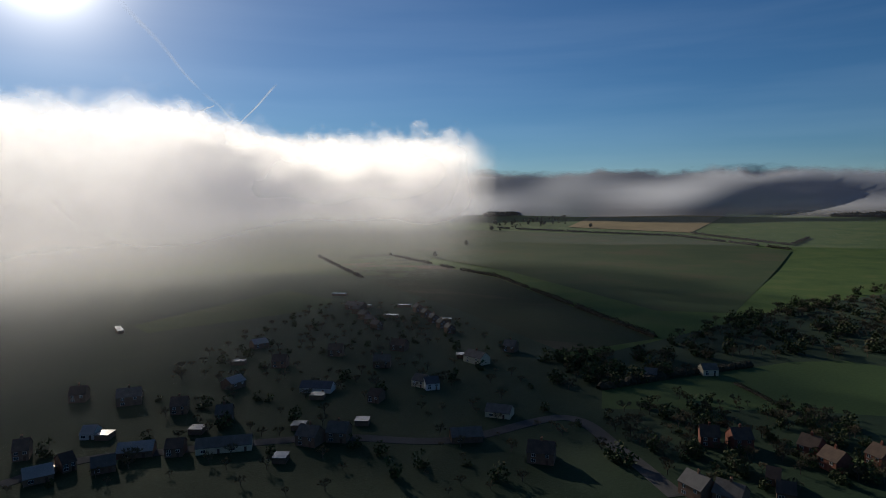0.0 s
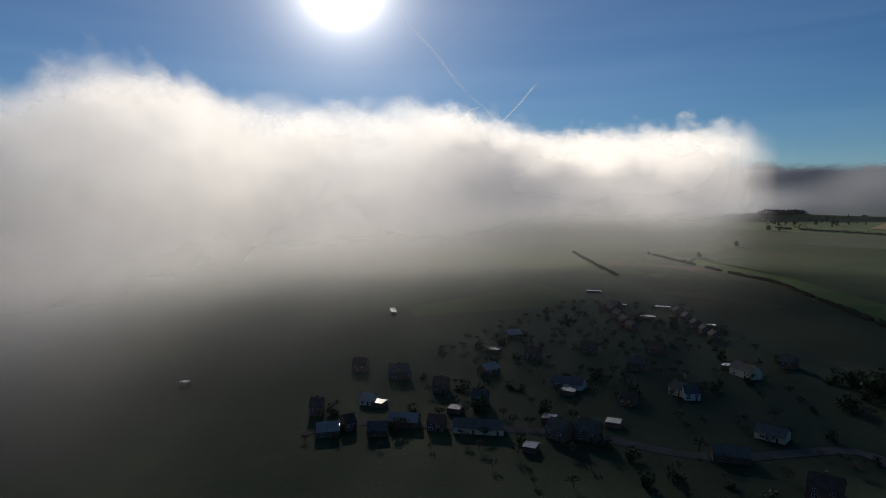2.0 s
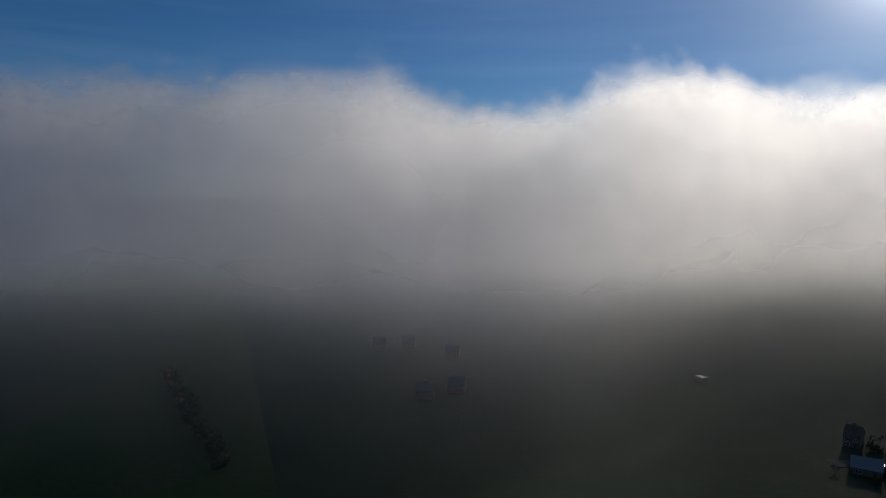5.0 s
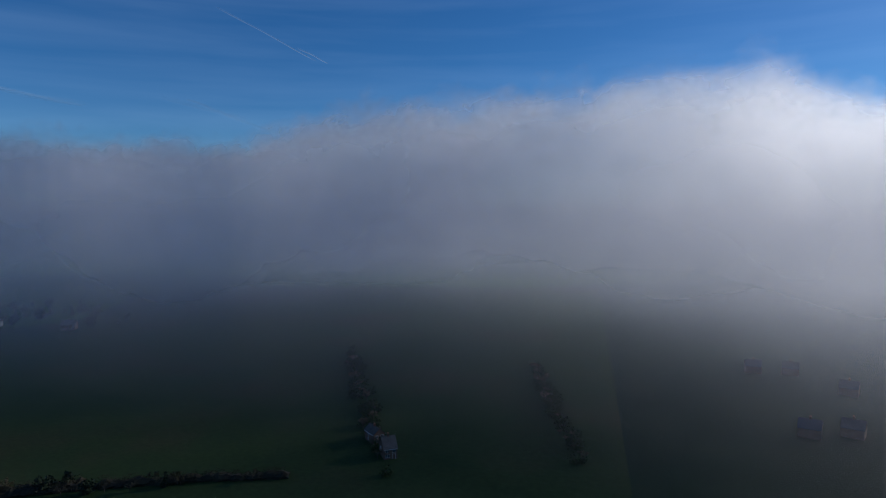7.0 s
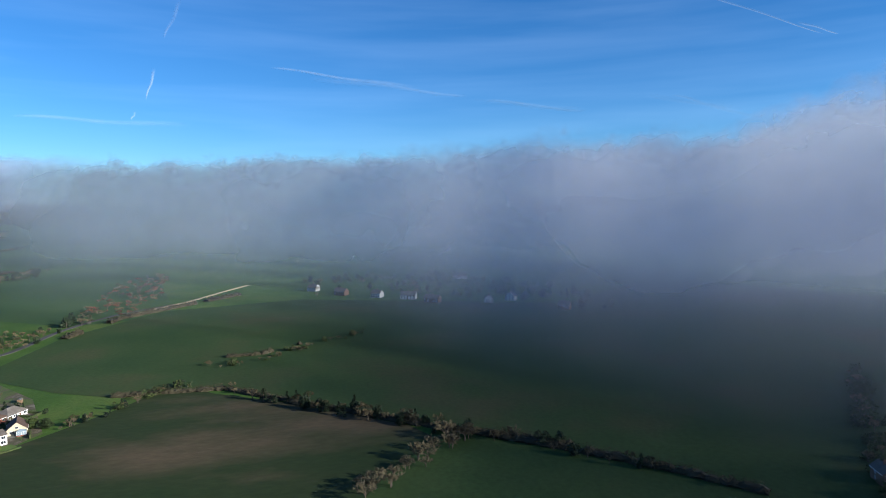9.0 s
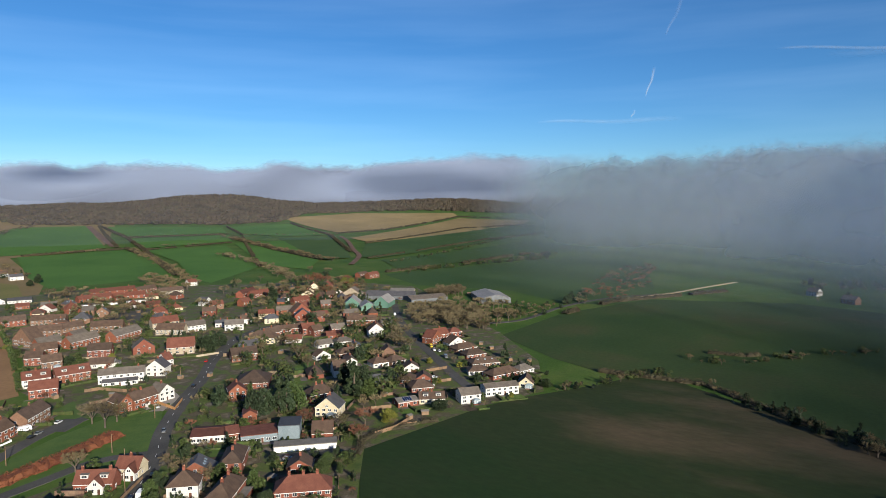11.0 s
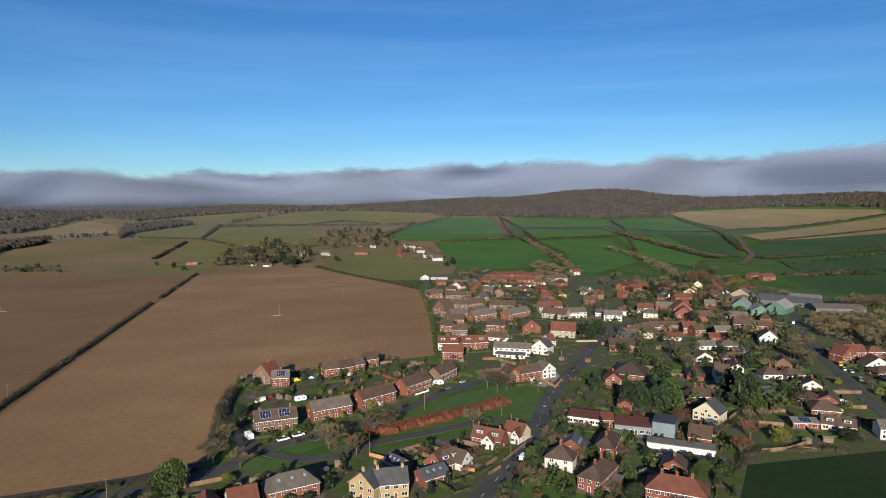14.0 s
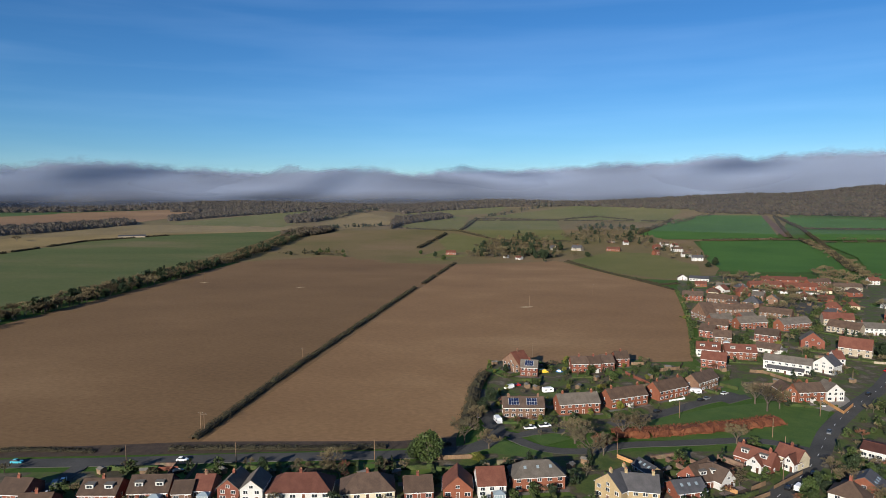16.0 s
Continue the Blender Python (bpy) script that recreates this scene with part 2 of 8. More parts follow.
def build_ground():
    rings = [0, 100, 200, 300, 400, 500, 600, 700, 800, 900] + [900 + 100 * i for i in range(1, 41)]
    n = 144
    verts, faces = [(0, 0, 0)], []
    for r in rings[1:]:
        for i in range(n):
            a = 2 * math.pi * i / n
            x, y = r * math.cos(a), r * math.sin(a)
            verts.append((x, y, terrain(x, y) - 1.2 * smooth(850, 1100, r)))
    for i in range(n):
        faces.append((0, 1 + i, 1 + (i + 1) % n))
    for k in range(len(rings) - 2):
        for i in range(n):
            a, b = 1 + k * n + i, 1 + k * n + (i + 1) % n
            faces.append((a, a + n, b + n, b))
    return tagged(mesh_object("ground", verts, faces, "grass", True), "winter grassland of the vale, rising to low hills", "ground", kind="structure")


build_ground()
LEVEL = [0.05]


def field(material, label, *corners, lift=None):
    """A field with its own crop, laid on the ground."""
    LEVEL[0] += 0.002
    z0 = lift if lift is not None else LEVEL[0]
    bm = bmesh.new()
    f = bm.faces.new([bm.verts.new((x, y, 0)) for x, y in corners])
    bmesh.ops.triangulate(bm, faces=[f])
    far = max(math.hypot(x, y) for x, y in corners) > 850
    if far:
        for _ in range(6):
            long = [e for e in bm.edges if e.calc_length() > 90]
            if not long:
                break
            bmesh.ops.subdivide_edges(bm, edges=long, cuts=1)
            bmesh.ops.triangulate(bm, faces=bm.faces[:])
    for v in bm.verts:
        v.co.z = terrain(v.co.x, v.co.y) + z0
    bmesh.ops.recalc_face_normals(bm, faces=bm.faces[:])
    me = bpy.data.meshes.new("field")
    bm.normal_update()
    if sum(p.normal.z for p in bm.faces) < 0:
        bmesh.ops.reverse_faces(bm, faces=bm.faces[:])
    bm.to_mesh(me)
    bm.free()
    me.materials.append(MATS[material])
    return tagged(new("field", me), label, "field", kind="structure")



# ---- fields ----
field("dull_olive", "olive winter pastures north of the ploughed land", (-700, 900), (-1000, 1300), (-1150, 1900), (-450, 2300), (200, 2350), (800, 2150), (900, 1640), (640, 1220), (480, 1210), (360, 800), (180, 905), (-160, 990), (-330, 900), lift=-0.4)
field("dull_olive", "olive pasture at the edge of the ploughed land", (-330, 890), (-165, 975), (-69, 890), (17, 870), (165, 905), (230, 720), (300, 700), (400, 900), (420, 1000), (300, 1080), (0, 1120), (-330, 1080))
field("darker_soil", "bare brown ploughed field beside the hedge", (-221, 229), (-97, 241), (17, 883), (-69, 907), (-165, 995), (-292, 917), (-334, 470), (-327, 343))
field("soil", "bare brown ploughed field behind the houses", (-97, 241), (17, 883), (31, 913), (165, 918), (235, 636), (181, 457), (146, 363), (104, 361), (25, 350), (16, 320), (5, 246), (-19, 241))
field("pale_crop", "green winter crop with pale tracks beyond the wood", (-718, 812), (-702, 997), (-685, 1206), (-570, 1344), (-360, 1468), (-352, 1108), (-354, 868), (-385, 544), (-396, 443))
field("stubble", "pale stubble strip beside the wood", (-863, 977), (-849, 1210), (-787, 1535), (-673, 1556), (-345, 1582), (-366, 1441), (-575, 1356), (-696, 1225), (-712, 1012), (-732, 828))
field("soil", "brown field on the far slope", (-1161, 1391), (-1194, 1706), (-1093, 1932), (-748, 2078), (-751, 1775), (-783, 1597), (-960, 1370), (-1015, 1214))
field("olive", "olive green pasture on the slope", (-691, 1598), (-427, 2135), (-272, 2048), (-378, 1773), (-390, 1535), (-666, 1572))
field("olive", "olive pasture on the slope", (-519, 2084), (-340, 2329), (-281, 2190), (-385, 1924), (-476, 1912))
field("stubble", "tan stubble field on the slope", (-323, 1614), (-260, 2025), (-155, 1841), (-136, 1623), (-245, 1489))
field("dull_olive", "tan and green field beyond the ploughed land", (-260, 1055), (-313, 1230), (-287, 1433), (-113, 1506), (7, 1412), (-44, 1111), (-157, 1004))
field("olive", "green paddock beside the red-roofed cottage", (-57, 922), (6, 1110), (-10, 1245), (20, 1412), (108, 1264), (75, 1109), (13, 921))
field("olive", "olive field between hedges", (-111, 1563), (-7, 1917), (75, 1837), (41, 1477), (-60, 1520))
field("olive", "olive field with a track beside it", (50, 1477), (95, 1748), (307, 1713), (287, 1559), (254, 1244), (108, 1264), (71, 1423))
field("olive", "pale olive field below the wood", (-120, 1939), (32, 2264), (232, 2243), (168, 1968), (-40, 1860))
field("olive", "broad olive field below the wood", (173, 1831), (402, 2087), (555, 2256), (790, 2130), (682, 1817), (540, 1609), (336, 1743))
field("olive", "yellow-green meadow beside the ploughed field", (176, 910), (277, 1045), (333, 1015), (347, 856), (305, 740), (257, 720), (213, 773))
field("crop", "bright green crop field on the slope", (419, 1355), (600, 1656), (711, 1747), (844, 1670), (664, 1246), (516, 1238), (442, 1248))
field("crop", "bright green crop field above the cottages", (491, 1209), (663, 1183), (624, 1015), (516, 790), (429, 775), (354, 793), (387, 925))
field("crop", "bright green strip field", (869, 1625), (1071, 1427), (1005, 1318), (805, 1421))
field("crop", "bright green strip field", (786, 1368), (975, 1274), (901, 1166), (707, 1187))
field("crop", "bright green pasture with hedges", (688, 1143), (838, 1105), (645, 771), (489, 674), (503, 733), (618, 939))
field("crop", "bright green crop field", (1086, 1415), (1251, 1364), (1142, 1100), (1044, 1158), (1021, 1286))
field("crop", "green pasture beside the lane", (874, 1122), (983, 1090), (775, 771), (666, 686), (664, 776))
field("dark_crop", "dark green crop field beside the lane", (1007, 1138), (1107, 1020), (827, 747), (778, 768), (933, 1016))
field("dark_crop", "dark green crop field", (846, 742), (1037, 895), (1535, 878), (1650, 789), (1450, 689), (845, 704))
field("dark_crop", "dark green crop field", (830, 681), (1308, 617), (1210, 476), (876, 544), (742, 576))
field("dark_crop", "dark green field behind the barns", (672, 546), (716, 542), (1079, 416), (1048, 302), (618, 159), (578, 237), (629, 330), (609, 444))
field("stubble", "tan stubble field on the hill", (1316, 1466), (1599, 1413), (1803, 1168), (1745, 1110), (1338, 1079), (1194, 1126), (1257, 1311))
field("stubble", "tan stubble field on the hill", (1116, 1011), (1697, 1079), (1766, 860), (1655, 835), (1063, 902))
field("olive", "olive pasture on the hill", (128, 1862), (568, 2240), (732, 1956), (586, 1648), (304, 1724))
field("olive", "bright pasture on the ridge", (1159, 2066), (1260, 2071), (1270, 1931), (1193, 1848), (1117, 1911))
field("grass", "green playing field inside the village", (422, 621), (458, 596), (391, 514), (346, 524), (380, 589))
field("shaded_winter_crop", "thin winter crop with brown bare patches", (190, 165), (214, 171), (250, 155), (284, 144), (306, 131), (333, 116), (360, 104), (372, 88), (356, 74), (326, 22), (286, -29), (270, -38), (232, -15), (177, 10), (146, 127))
# the next fields carry the cloud shade in their colours
field("shaded_pasture", "green winter field with the cloud shadow in its colour", (413, 223), (528, 221), (646, 179), (698, 52), (618, -225), (332, -300), (237, -222), (170, -167), (137, -137), (262, -100), (285, -41), (362, 67), (357, 126), (371, 160))
field("shaded_rough_pasture", "rough pasture and gardens with the cloud shadow in their dark colour", (45, -78), (420, -700), (240, -980), (-60, -1000), (-420, -950), (-700, -760), (-760, -520), (-536, -240), (-400, -135), (-503, -93), (-712, -12), (-1032, 174), (-233, 40), (-70, 6), (-29, -41))
field("shaded_pasture", "green field beyond the shaded village", (-340, -509), (-574, -554), (-540, -450), (-481, -424), (-324, -468))
field("shaded_pasture", "pasture between the hedges with cloud shade in its colour", (286, -40), (268, -37), (232, -14), (177, 11), (120, 30), (60, -60), (137, -136), (170, -166), (262, -100))
field("shaded_pasture", "pasture under the low cloud with its shade in the colour", (25, -92), (130, -132), (165, -162), (237, -217), (332, -295), (618, -221), (800, -400), (360, -740))
field("shaded_pasture", "pasture beyond the shaded village with shade in its colour", (-420, -930), (-690, -740), (-750, -500), (-1037, -620), (-1660, -765), (-1500, -1300), (-700, -1400))
# brown field given the darkened crop colour to stand for its shade
field("shaded_winter_crop", "brown field beside the village with shade in its colour", (-957, -837), (-1045, -722), (-812, -379), (-499, -100), (-421, -146), (-548, -300), (-724, -551))
field("stubble", "tan stubble field on the far slope", (-1837, -619), (-2431, -694), (-2403, -239), (-1771, -262))
field("grass", "pale green field on the far slope", (-1740, -258), (-2035, -180), (-1718, 8), (-1553, -26))
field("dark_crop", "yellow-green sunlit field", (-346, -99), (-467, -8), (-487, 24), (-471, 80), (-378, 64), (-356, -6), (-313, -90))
field("shaded_pasture", "broad green field with shade in its colour", (-1037, -625), (-1660, -770), (-1644, -272), (-1405, -23), (-651, -58), (-632, -126), (-901, -400))

# ---- materials of the village ----
surface("brick_red", [(0.3, (0.165, 0.052, 0.033)), (0.7, (0.245, 0.085, 0.055))], 0.6, 7.0, rnd=0.25, bump=0.02)
surface("brick_orange", [(0.3, (0.181, 0.060, 0.033)), (0.7, (0.241, 0.090, 0.052))], 0.6, 7.0, rnd=0.2, bump=0.02)
surface("brick_brown", [(0.3, (0.15, 0.085, 0.058)), (0.7, (0.22, 0.135, 0.09))], 0.6, 7.0, rnd=0.25, bump=0.02)
surface("yellow_brick", [(0.3, (0.30, 0.225, 0.125)), (0.7, (0.40, 0.31, 0.18))], 0.6, 7.0, rnd=0.15, bump=0.02)
surface("white_render", [(0.3, (0.487, 0.479, 0.454)), (0.7, (0.605, 0.596, 0.571))], 0.5, 5.0, rnd=0.08)
surface("cream_render", [(0.3, (0.510, 0.442, 0.306)), (0.7, (0.612, 0.544, 0.391))], 0.5, 5.0, rnd=0.1)
surface("stone_wall", [(0.3, (0.28, 0.23, 0.17)), (0.7, (0.42, 0.36, 0.27))], 0.8, 6.0, rnd=0.15, bump=0.04)
surface("roof_brown", [(0.3, (0.065, 0.043, 0.032)), (0.7, (0.117, 0.079, 0.059))], 0.35, 4.0, rnd=0.35, bump=0.05, bump_scale=5)
surface("roof_red", [(0.3, (0.111, 0.039, 0.027)), (0.7, (0.170, 0.068, 0.047))], 0.35, 4.0, rnd=0.35, bump=0.05, bump_scale=5)
surface("roof_grey", [(0.3, (0.10, 0.086, 0.074)), (0.7, (0.17, 0.15, 0.13))], 0.35, 4.0, rnd=0.3, bump=0.05, bump_scale=5)
surface("slate", [(0.3, (0.055, 0.057, 0.065)), (0.7, (0.10, 0.10, 0.11))], 0.35, 4.0, rough=0.6, rnd=0.3, bump=0.03, bump_scale=5)
surface("sheet_roof", [(0.3, (0.21, 0.20, 0.185)), (0.7, (0.30, 0.28, 0.26))], 0.08, 2.0, rough=0.6, bump=0.03)
surface("wet_felt", [(0.3, (0.12, 0.12, 0.12)), (0.7, (0.20, 0.20, 0.20))], 0.3, 3.0, rough=0.20, spec=1.0)
surface("felt", [(0.3, (0.120, 0.112, 0.104)), (0.7, (0.200, 0.188, 0.168))], 0.3, 3.0, rnd=0.2)
surface("white_paint", [(0.3, (0.74, 0.74, 0.73)), (0.7, (0.84, 0.84, 0.83))], 1.0, 8.0, rough=0.5)
surface("dark_paint", [(0.3, (0.02, 0.02, 0.022)), (0.7, (0.04, 0.04, 0.042))], 1.0, 8.0, rough=0.5)
surface("door_paint", [(0.3, (0.10, 0.05, 0.035)), (0.7, (0.18, 0.09, 0.06))], 1.0, 8.0, rough=0.5, rnd=0.6)
surface("green_sheet", [(0.3, (0.07, 0.15, 0.115)), (0.7, (0.10, 0.20, 0.155))], 0.2, 3.0, rough=0.55)
surface("grey_sheet", [(0.3, (0.10, 0.11, 0.12)), (0.7, (0.15, 0.16, 0.17))], 0.2, 3.0, rough=0.55)
surface("blue_sheet", [(0.3, (0.13, 0.17, 0.19)), (0.7, (0.19, 0.235, 0.26))], 0.2, 3.0, rough=0.6)
surface("pot", [(0.3, (0.35, 0.16, 0.09)), (0.7, (0.45, 0.22, 0.13))], 2.0, 9.0)
surface("timber", [(0.3, (0.16, 0.105, 0.065)), (0.7, (0.27, 0.185, 0.12))], 0.8, 6.0, rnd=0.4, bump=0.02)
surface("new_timber", [(0.3, (0.42, 0.22, 0.09)), (0.7, (0.55, 0.31, 0.14))], 0.8, 6.0, rnd=0.2, bump=0.02)
surface("asphalt", [(0.3, (0.061, 0.060, 0.058)), (0.7, (0.095, 0.092, 0.087))], 0.05, 1.5, rough=0.95, bump=0.02, spec=0.1)
surface("paving", [(0.3, (0.20, 0.18, 0.155)), (0.7, (0.30, 0.27, 0.24))], 0.1, 2.5, rough=0.9)
surface("lawn", [(0.3, (0.044, 0.093, 0.014)), (0.7, (0.076, 0.123, 0.022))], 0.15, 2.5, bump=0.05)
surface("garden_lawn", [(0.3, (0.060, 0.124, 0.016)), (0.7, (0.104, 0.164, 0.028))], 0.15, 2.5, bump=0.05, island=0.45)
surface("patio", [(0.3, (0.128, 0.112, 0.096)), (0.7, (0.240, 0.212, 0.184))], 0.2, 2.5, rough=0.9, island=0.4)
surface("flower_bed", [(0.3, (0.045, 0.034, 0.022)), (0.7, (0.085, 0.066, 0.042))], 0.3, 2.5, bump=0.05, island=0.35)
surface("garden_fence", [(0.3, (0.12, 0.085, 0.06)), (0.7, (0.25, 0.18, 0.12))], 0.8, 6.0, island=0.5)
surface("garden_hedge", [(0.3, (0.03, 0.055, 0.014)), (0.7, (0.075, 0.10, 0.026))], 0.5, 4.0, island=0.45)
surface("garden", [(0.34, (0.047, 0.076, 0.014)), (0.46, (0.079, 0.104, 0.022)), (0.53, (0.072, 0.061, 0.036)), (0.6, (0.112, 0.090, 0.058)), (0.7, (0.187, 0.162, 0.126))], 0.11, 1.4, bump=0.1)
surface("bark", [(0.3, (0.075, 0.06, 0.045)), (0.7, (0.14, 0.115, 0.09))], 2.0, 9.0, rnd=0.3, bump=0.02)
surface("twig_brown", [(0.3, (0.105, 0.085, 0.046)), (0.7, (0.185, 0.155, 0.088))], 0.3, 3.0, rnd=0.35)
surface("twig_red", [(0.3, (0.12, 0.05, 0.03)), (0.7, (0.21, 0.095, 0.055))], 0.3, 3.0, rnd=0.3)
surface("leaf_green", [(0.3, (0.028, 0.052, 0.014)), (0.7, (0.07, 0.105, 0.026))], 0.5, 4.0, rnd=0.45, rough=0.7)
surface("leaf_dark", [(0.3, (0.014, 0.028, 0.012)), (0.7, (0.036, 0.06, 0.024))], 0.5, 4.0, rnd=0.4, rough=0.7)
surface("leaf_lime", [(0.3, (0.11, 0.13, 0.02)), (0.7, (0.20, 0.20, 0.035))], 0.5, 4.0, rnd=0.3, rough=0.7)
surface("hedge_brown", [(0.3, (0.029, 0.024, 0.014)), (0.6, (0.056, 0.049, 0.026)), (0.75, (0.045, 0.056, 0.019))], 0.12, 2.0, rnd=0.2)
surface("russet", [(0.3, (0.115, 0.036, 0.017)), (0.55, (0.17, 0.058, 0.026)), (0.75, (0.105, 0.066, 0.03))], 0.09, 2.0)
surface("wood_far", [(0.3, (0.036, 0.030, 0.020)), (0.55, (0.070, 0.056, 0.036)), (0.75, (0.054, 0.054, 0.028))], 0.02, 0.25, bump=0.8, bump_scale=0.4, island=0.3)
surface("earth", [(0.3, (0.085, 0.045, 0.030)), (0.7, (0.17, 0.10, 0.062))], 0.1, 1.5, bump=0.1)
surface("chalk", [(0.3, (0.45, 0.34, 0.2)), (0.7, (0.6, 0.48, 0.3))], 0.3, 3.0)


def plain(name, color, rough=0.4, metal=0.0, spec=0.5):
    m = bpy.data.materials.new(name)
    m.use_nodes = True
    b = m.node_tree.nodes["Principled BSDF"]
    b.inputs["Base Color"].default_value = (*color, 1)
    b.inputs["Roughness"].default_value, b.inputs["Metallic"].default_value = rough, metal
    b.inputs["Specular IOR Level"].default_value = spec
    MATS[name] = m
    return m


plain("glass", (0.02, 0.025, 0.03), 0.08, 0.0, 0.8)
plain("conservatory_glass", (0.22, 0.27, 0.30), 0.12, 0.0, 0.8)
plain("solar", (0.012, 0.02, 0.055), 0.15, 0.0, 0.7)
plain("rubber", (0.015, 0.015, 0.015), 0.8)
for cname, col in (("white", (0.78, 0.78, 0.77)), ("black", (0.012, 0.012, 0.014)), ("grey", (0.14, 0.145, 0.15)), ("silver", (0.45, 0.46, 0.47)),
                   ("red", (0.38, 0.012, 0.014)), ("blue", (0.03, 0.12, 0.32)), ("teal", (0.05, 0.33, 0.42)), ("yellow", (0.6, 0.4, 0.04))):
    plain("car_" + cname, col, 0.25, 0.0, 0.6)

# ---- builders ----
CACHE = {}


def boxes_mesh(name, boxes, material, wedge=None):
    """One mesh of axis-aligned boxes (x0, y0, z0, x1, y1, z1); alike calls share it."""
    key = (name, tuple(tuple(round(c, 3) for c in b) for b in boxes), material)
    if key in CACHE:
        return CACHE[key]
    verts, faces = [], []
    for x0, y0, z0, x1, y1, z1 in boxes:
        k = len(verts)
        verts += [(x0, y0, z0), (x1, y0, z0), (x1, y1, z0), (x0, y1, z0), (x0, y0, z1), (x1, y0, z1), (x1, y1, z1), (x0, y1, z1)]
        faces += [(k, k + 3, k + 2, k + 1), (k + 4, k + 5, k + 6, k + 7), (k, k + 1, k + 5, k + 4), (k + 1, k + 2, k + 6, k + 5),
                  (k + 2, k + 3, k + 7, k + 6), (k + 3, k, k + 4, k + 7)]
    me = bpy.data.meshes.new(name)
    me.from_pydata(verts, [], faces)
    me.materials.append(MATS[material])
    CACHE[key] = me
    return me


def raw_mesh(name, verts, faces, material, smooth_shade=False):
    me = bpy.data.meshes.new(name)
    me.from_pydata(verts, [], faces)
    me.materials.append(MATS[material])
    if smooth_shade:
        me.polygons.foreach_set("use_smooth", [True] * len(me.polygons))
    return me


def part(name, me, parent, m=None, label=""):
    ob = new(name, me)
    ob.parent = parent
    if m is not None:
        ob.matrix_local = m
    if label:
        ob["label"] = label
    return ob


def thing(name, m, label, category, group=""):
    ob = new(name)
    ob.matrix_world = m
    ob.empty_display_size = 0.5
    return tagged(ob, label, category, group)


def gable_walls(w, d, eave, rise):
    """Walls with two gable ends; the ridge runs along x."""
    a, b = w / 2, d / 2
    verts = [(-a, -b, 0), (a, -b, 0), (a, b, 0), (-a, b, 0), (-a, -b, eave), (a, -b, eave), (a, b, eave), (-a, b, eave), (-a, 0, eave + rise), (a, 0, eave + rise)]
    faces = [(0, 1, 5, 4), (2, 3, 7, 6), (1, 2, 6, 9, 5), (3, 0, 4, 8, 7), (0, 3, 2, 1), (4, 5, 9, 8), (6, 7, 8, 9)]
    return verts, faces


def gable_roof(w, d, eave, rise, over=0.35, thick=0.18):
    a, b = w / 2 + 0.25, d / 2 + over
    drop = rise * over / (d / 2)
    e, r = eave - drop + 0.02, eave + rise + 0.02
    verts = []
    for x in (-a, a):
        verts += [(x, -b, e), (x, 0, r), (x, b, e), (x, -b, e + thick), (x, 0, r + thick), (x, b, e + thick)]
    faces = [(3, 9, 10, 4), (4, 10, 11, 5), (0, 1, 7, 6), (1, 2, 8, 7), (0, 6, 9, 3), (2, 5, 11, 8), (0, 3, 4, 1), (1, 4, 5, 2), (6, 7, 10, 9), (7, 8, 11, 10)]
    return verts, faces


def hip_roof(w, d, eave, rise, over=0.4, thick=0.18):
    a, b = w / 2 + over, d / 2 + over
    drop = rise * over / (d / 2)
    e, r, k = eave - drop + 0.02, eave + rise + thick, max(w / 2 - d / 2 * 0.95, 0.05)
    verts = [(-a, -b, e), (a, -b, e), (a, b, e), (-a, b, e), (-a, -b, e + thick), (a, -b, e + thick), (a, b, e + thick), (-a, b, e + thick), (-k, 0, r), (k, 0, r)]
    faces = [(0, 3, 2, 1), (0, 1, 5, 4), (1, 2, 6, 5), (2, 3, 7, 6), (3, 0, 4, 7), (4, 5, 9, 8), (6, 7, 8, 9), (5, 6, 9), (7, 4, 8)]
    return verts, faces


def window_unit(parent, x, y, z, ww, wh, turn, wide=False):
    """A white-framed window whose face looks along -y before it is turned."""
    bars = [(-ww / 2, -0.05, 0, ww / 2, 0.05, 0.07), (-ww / 2, -0.05, wh - 0.07, ww / 2, 0.05, wh), (-ww / 2, -0.05, 0.07, -ww / 2 + 0.07, 0.05, wh - 0.07),
            (ww / 2 - 0.07, -0.05, 0.07, ww / 2, 0.05, wh - 0.07), (-0.04, -0.05, 0.09, 0.04, 0.05, wh - 0.07)]
    if ww > 1.9:
        bars += [(-ww / 4 - 0.03, -0.05, 0.09, -ww / 4 + 0.03, 0.05, wh - 0.07), (ww / 4 - 0.03, -0.05, 0.09, ww / 4 + 0.03, 0.05, wh - 0.07)]
    win = part("window", boxes_mesh("window_frame", bars, "white_paint"), parent, pose(x, y, z, 0, 0, turn))
    part("pane", boxes_mesh("pane", [(-ww / 2 + 0.06, -0.015, 0.06, ww / 2 - 0.06, 0.02, wh - 0.06)], "glass"), win)
    return win


def chimney_unit(parent, x, y, z, h, wall):
    ch = part("chimney", boxes_mesh("chimney", [(-0.45, -0.35, -1.4, 0.45, 0.35, h - 0.2), (-0.52, -0.42, h - 0.2, 0.52, 0.42, h)], wall), parent, pose(x, y, z))
    for dx in (-0.22, 0.22):
        part("chimney_pot", tube_mesh("chimney_pot", 0.13, 0.10, 0.55, 8, "pot"), ch, pose(dx, 0, h))
    return ch


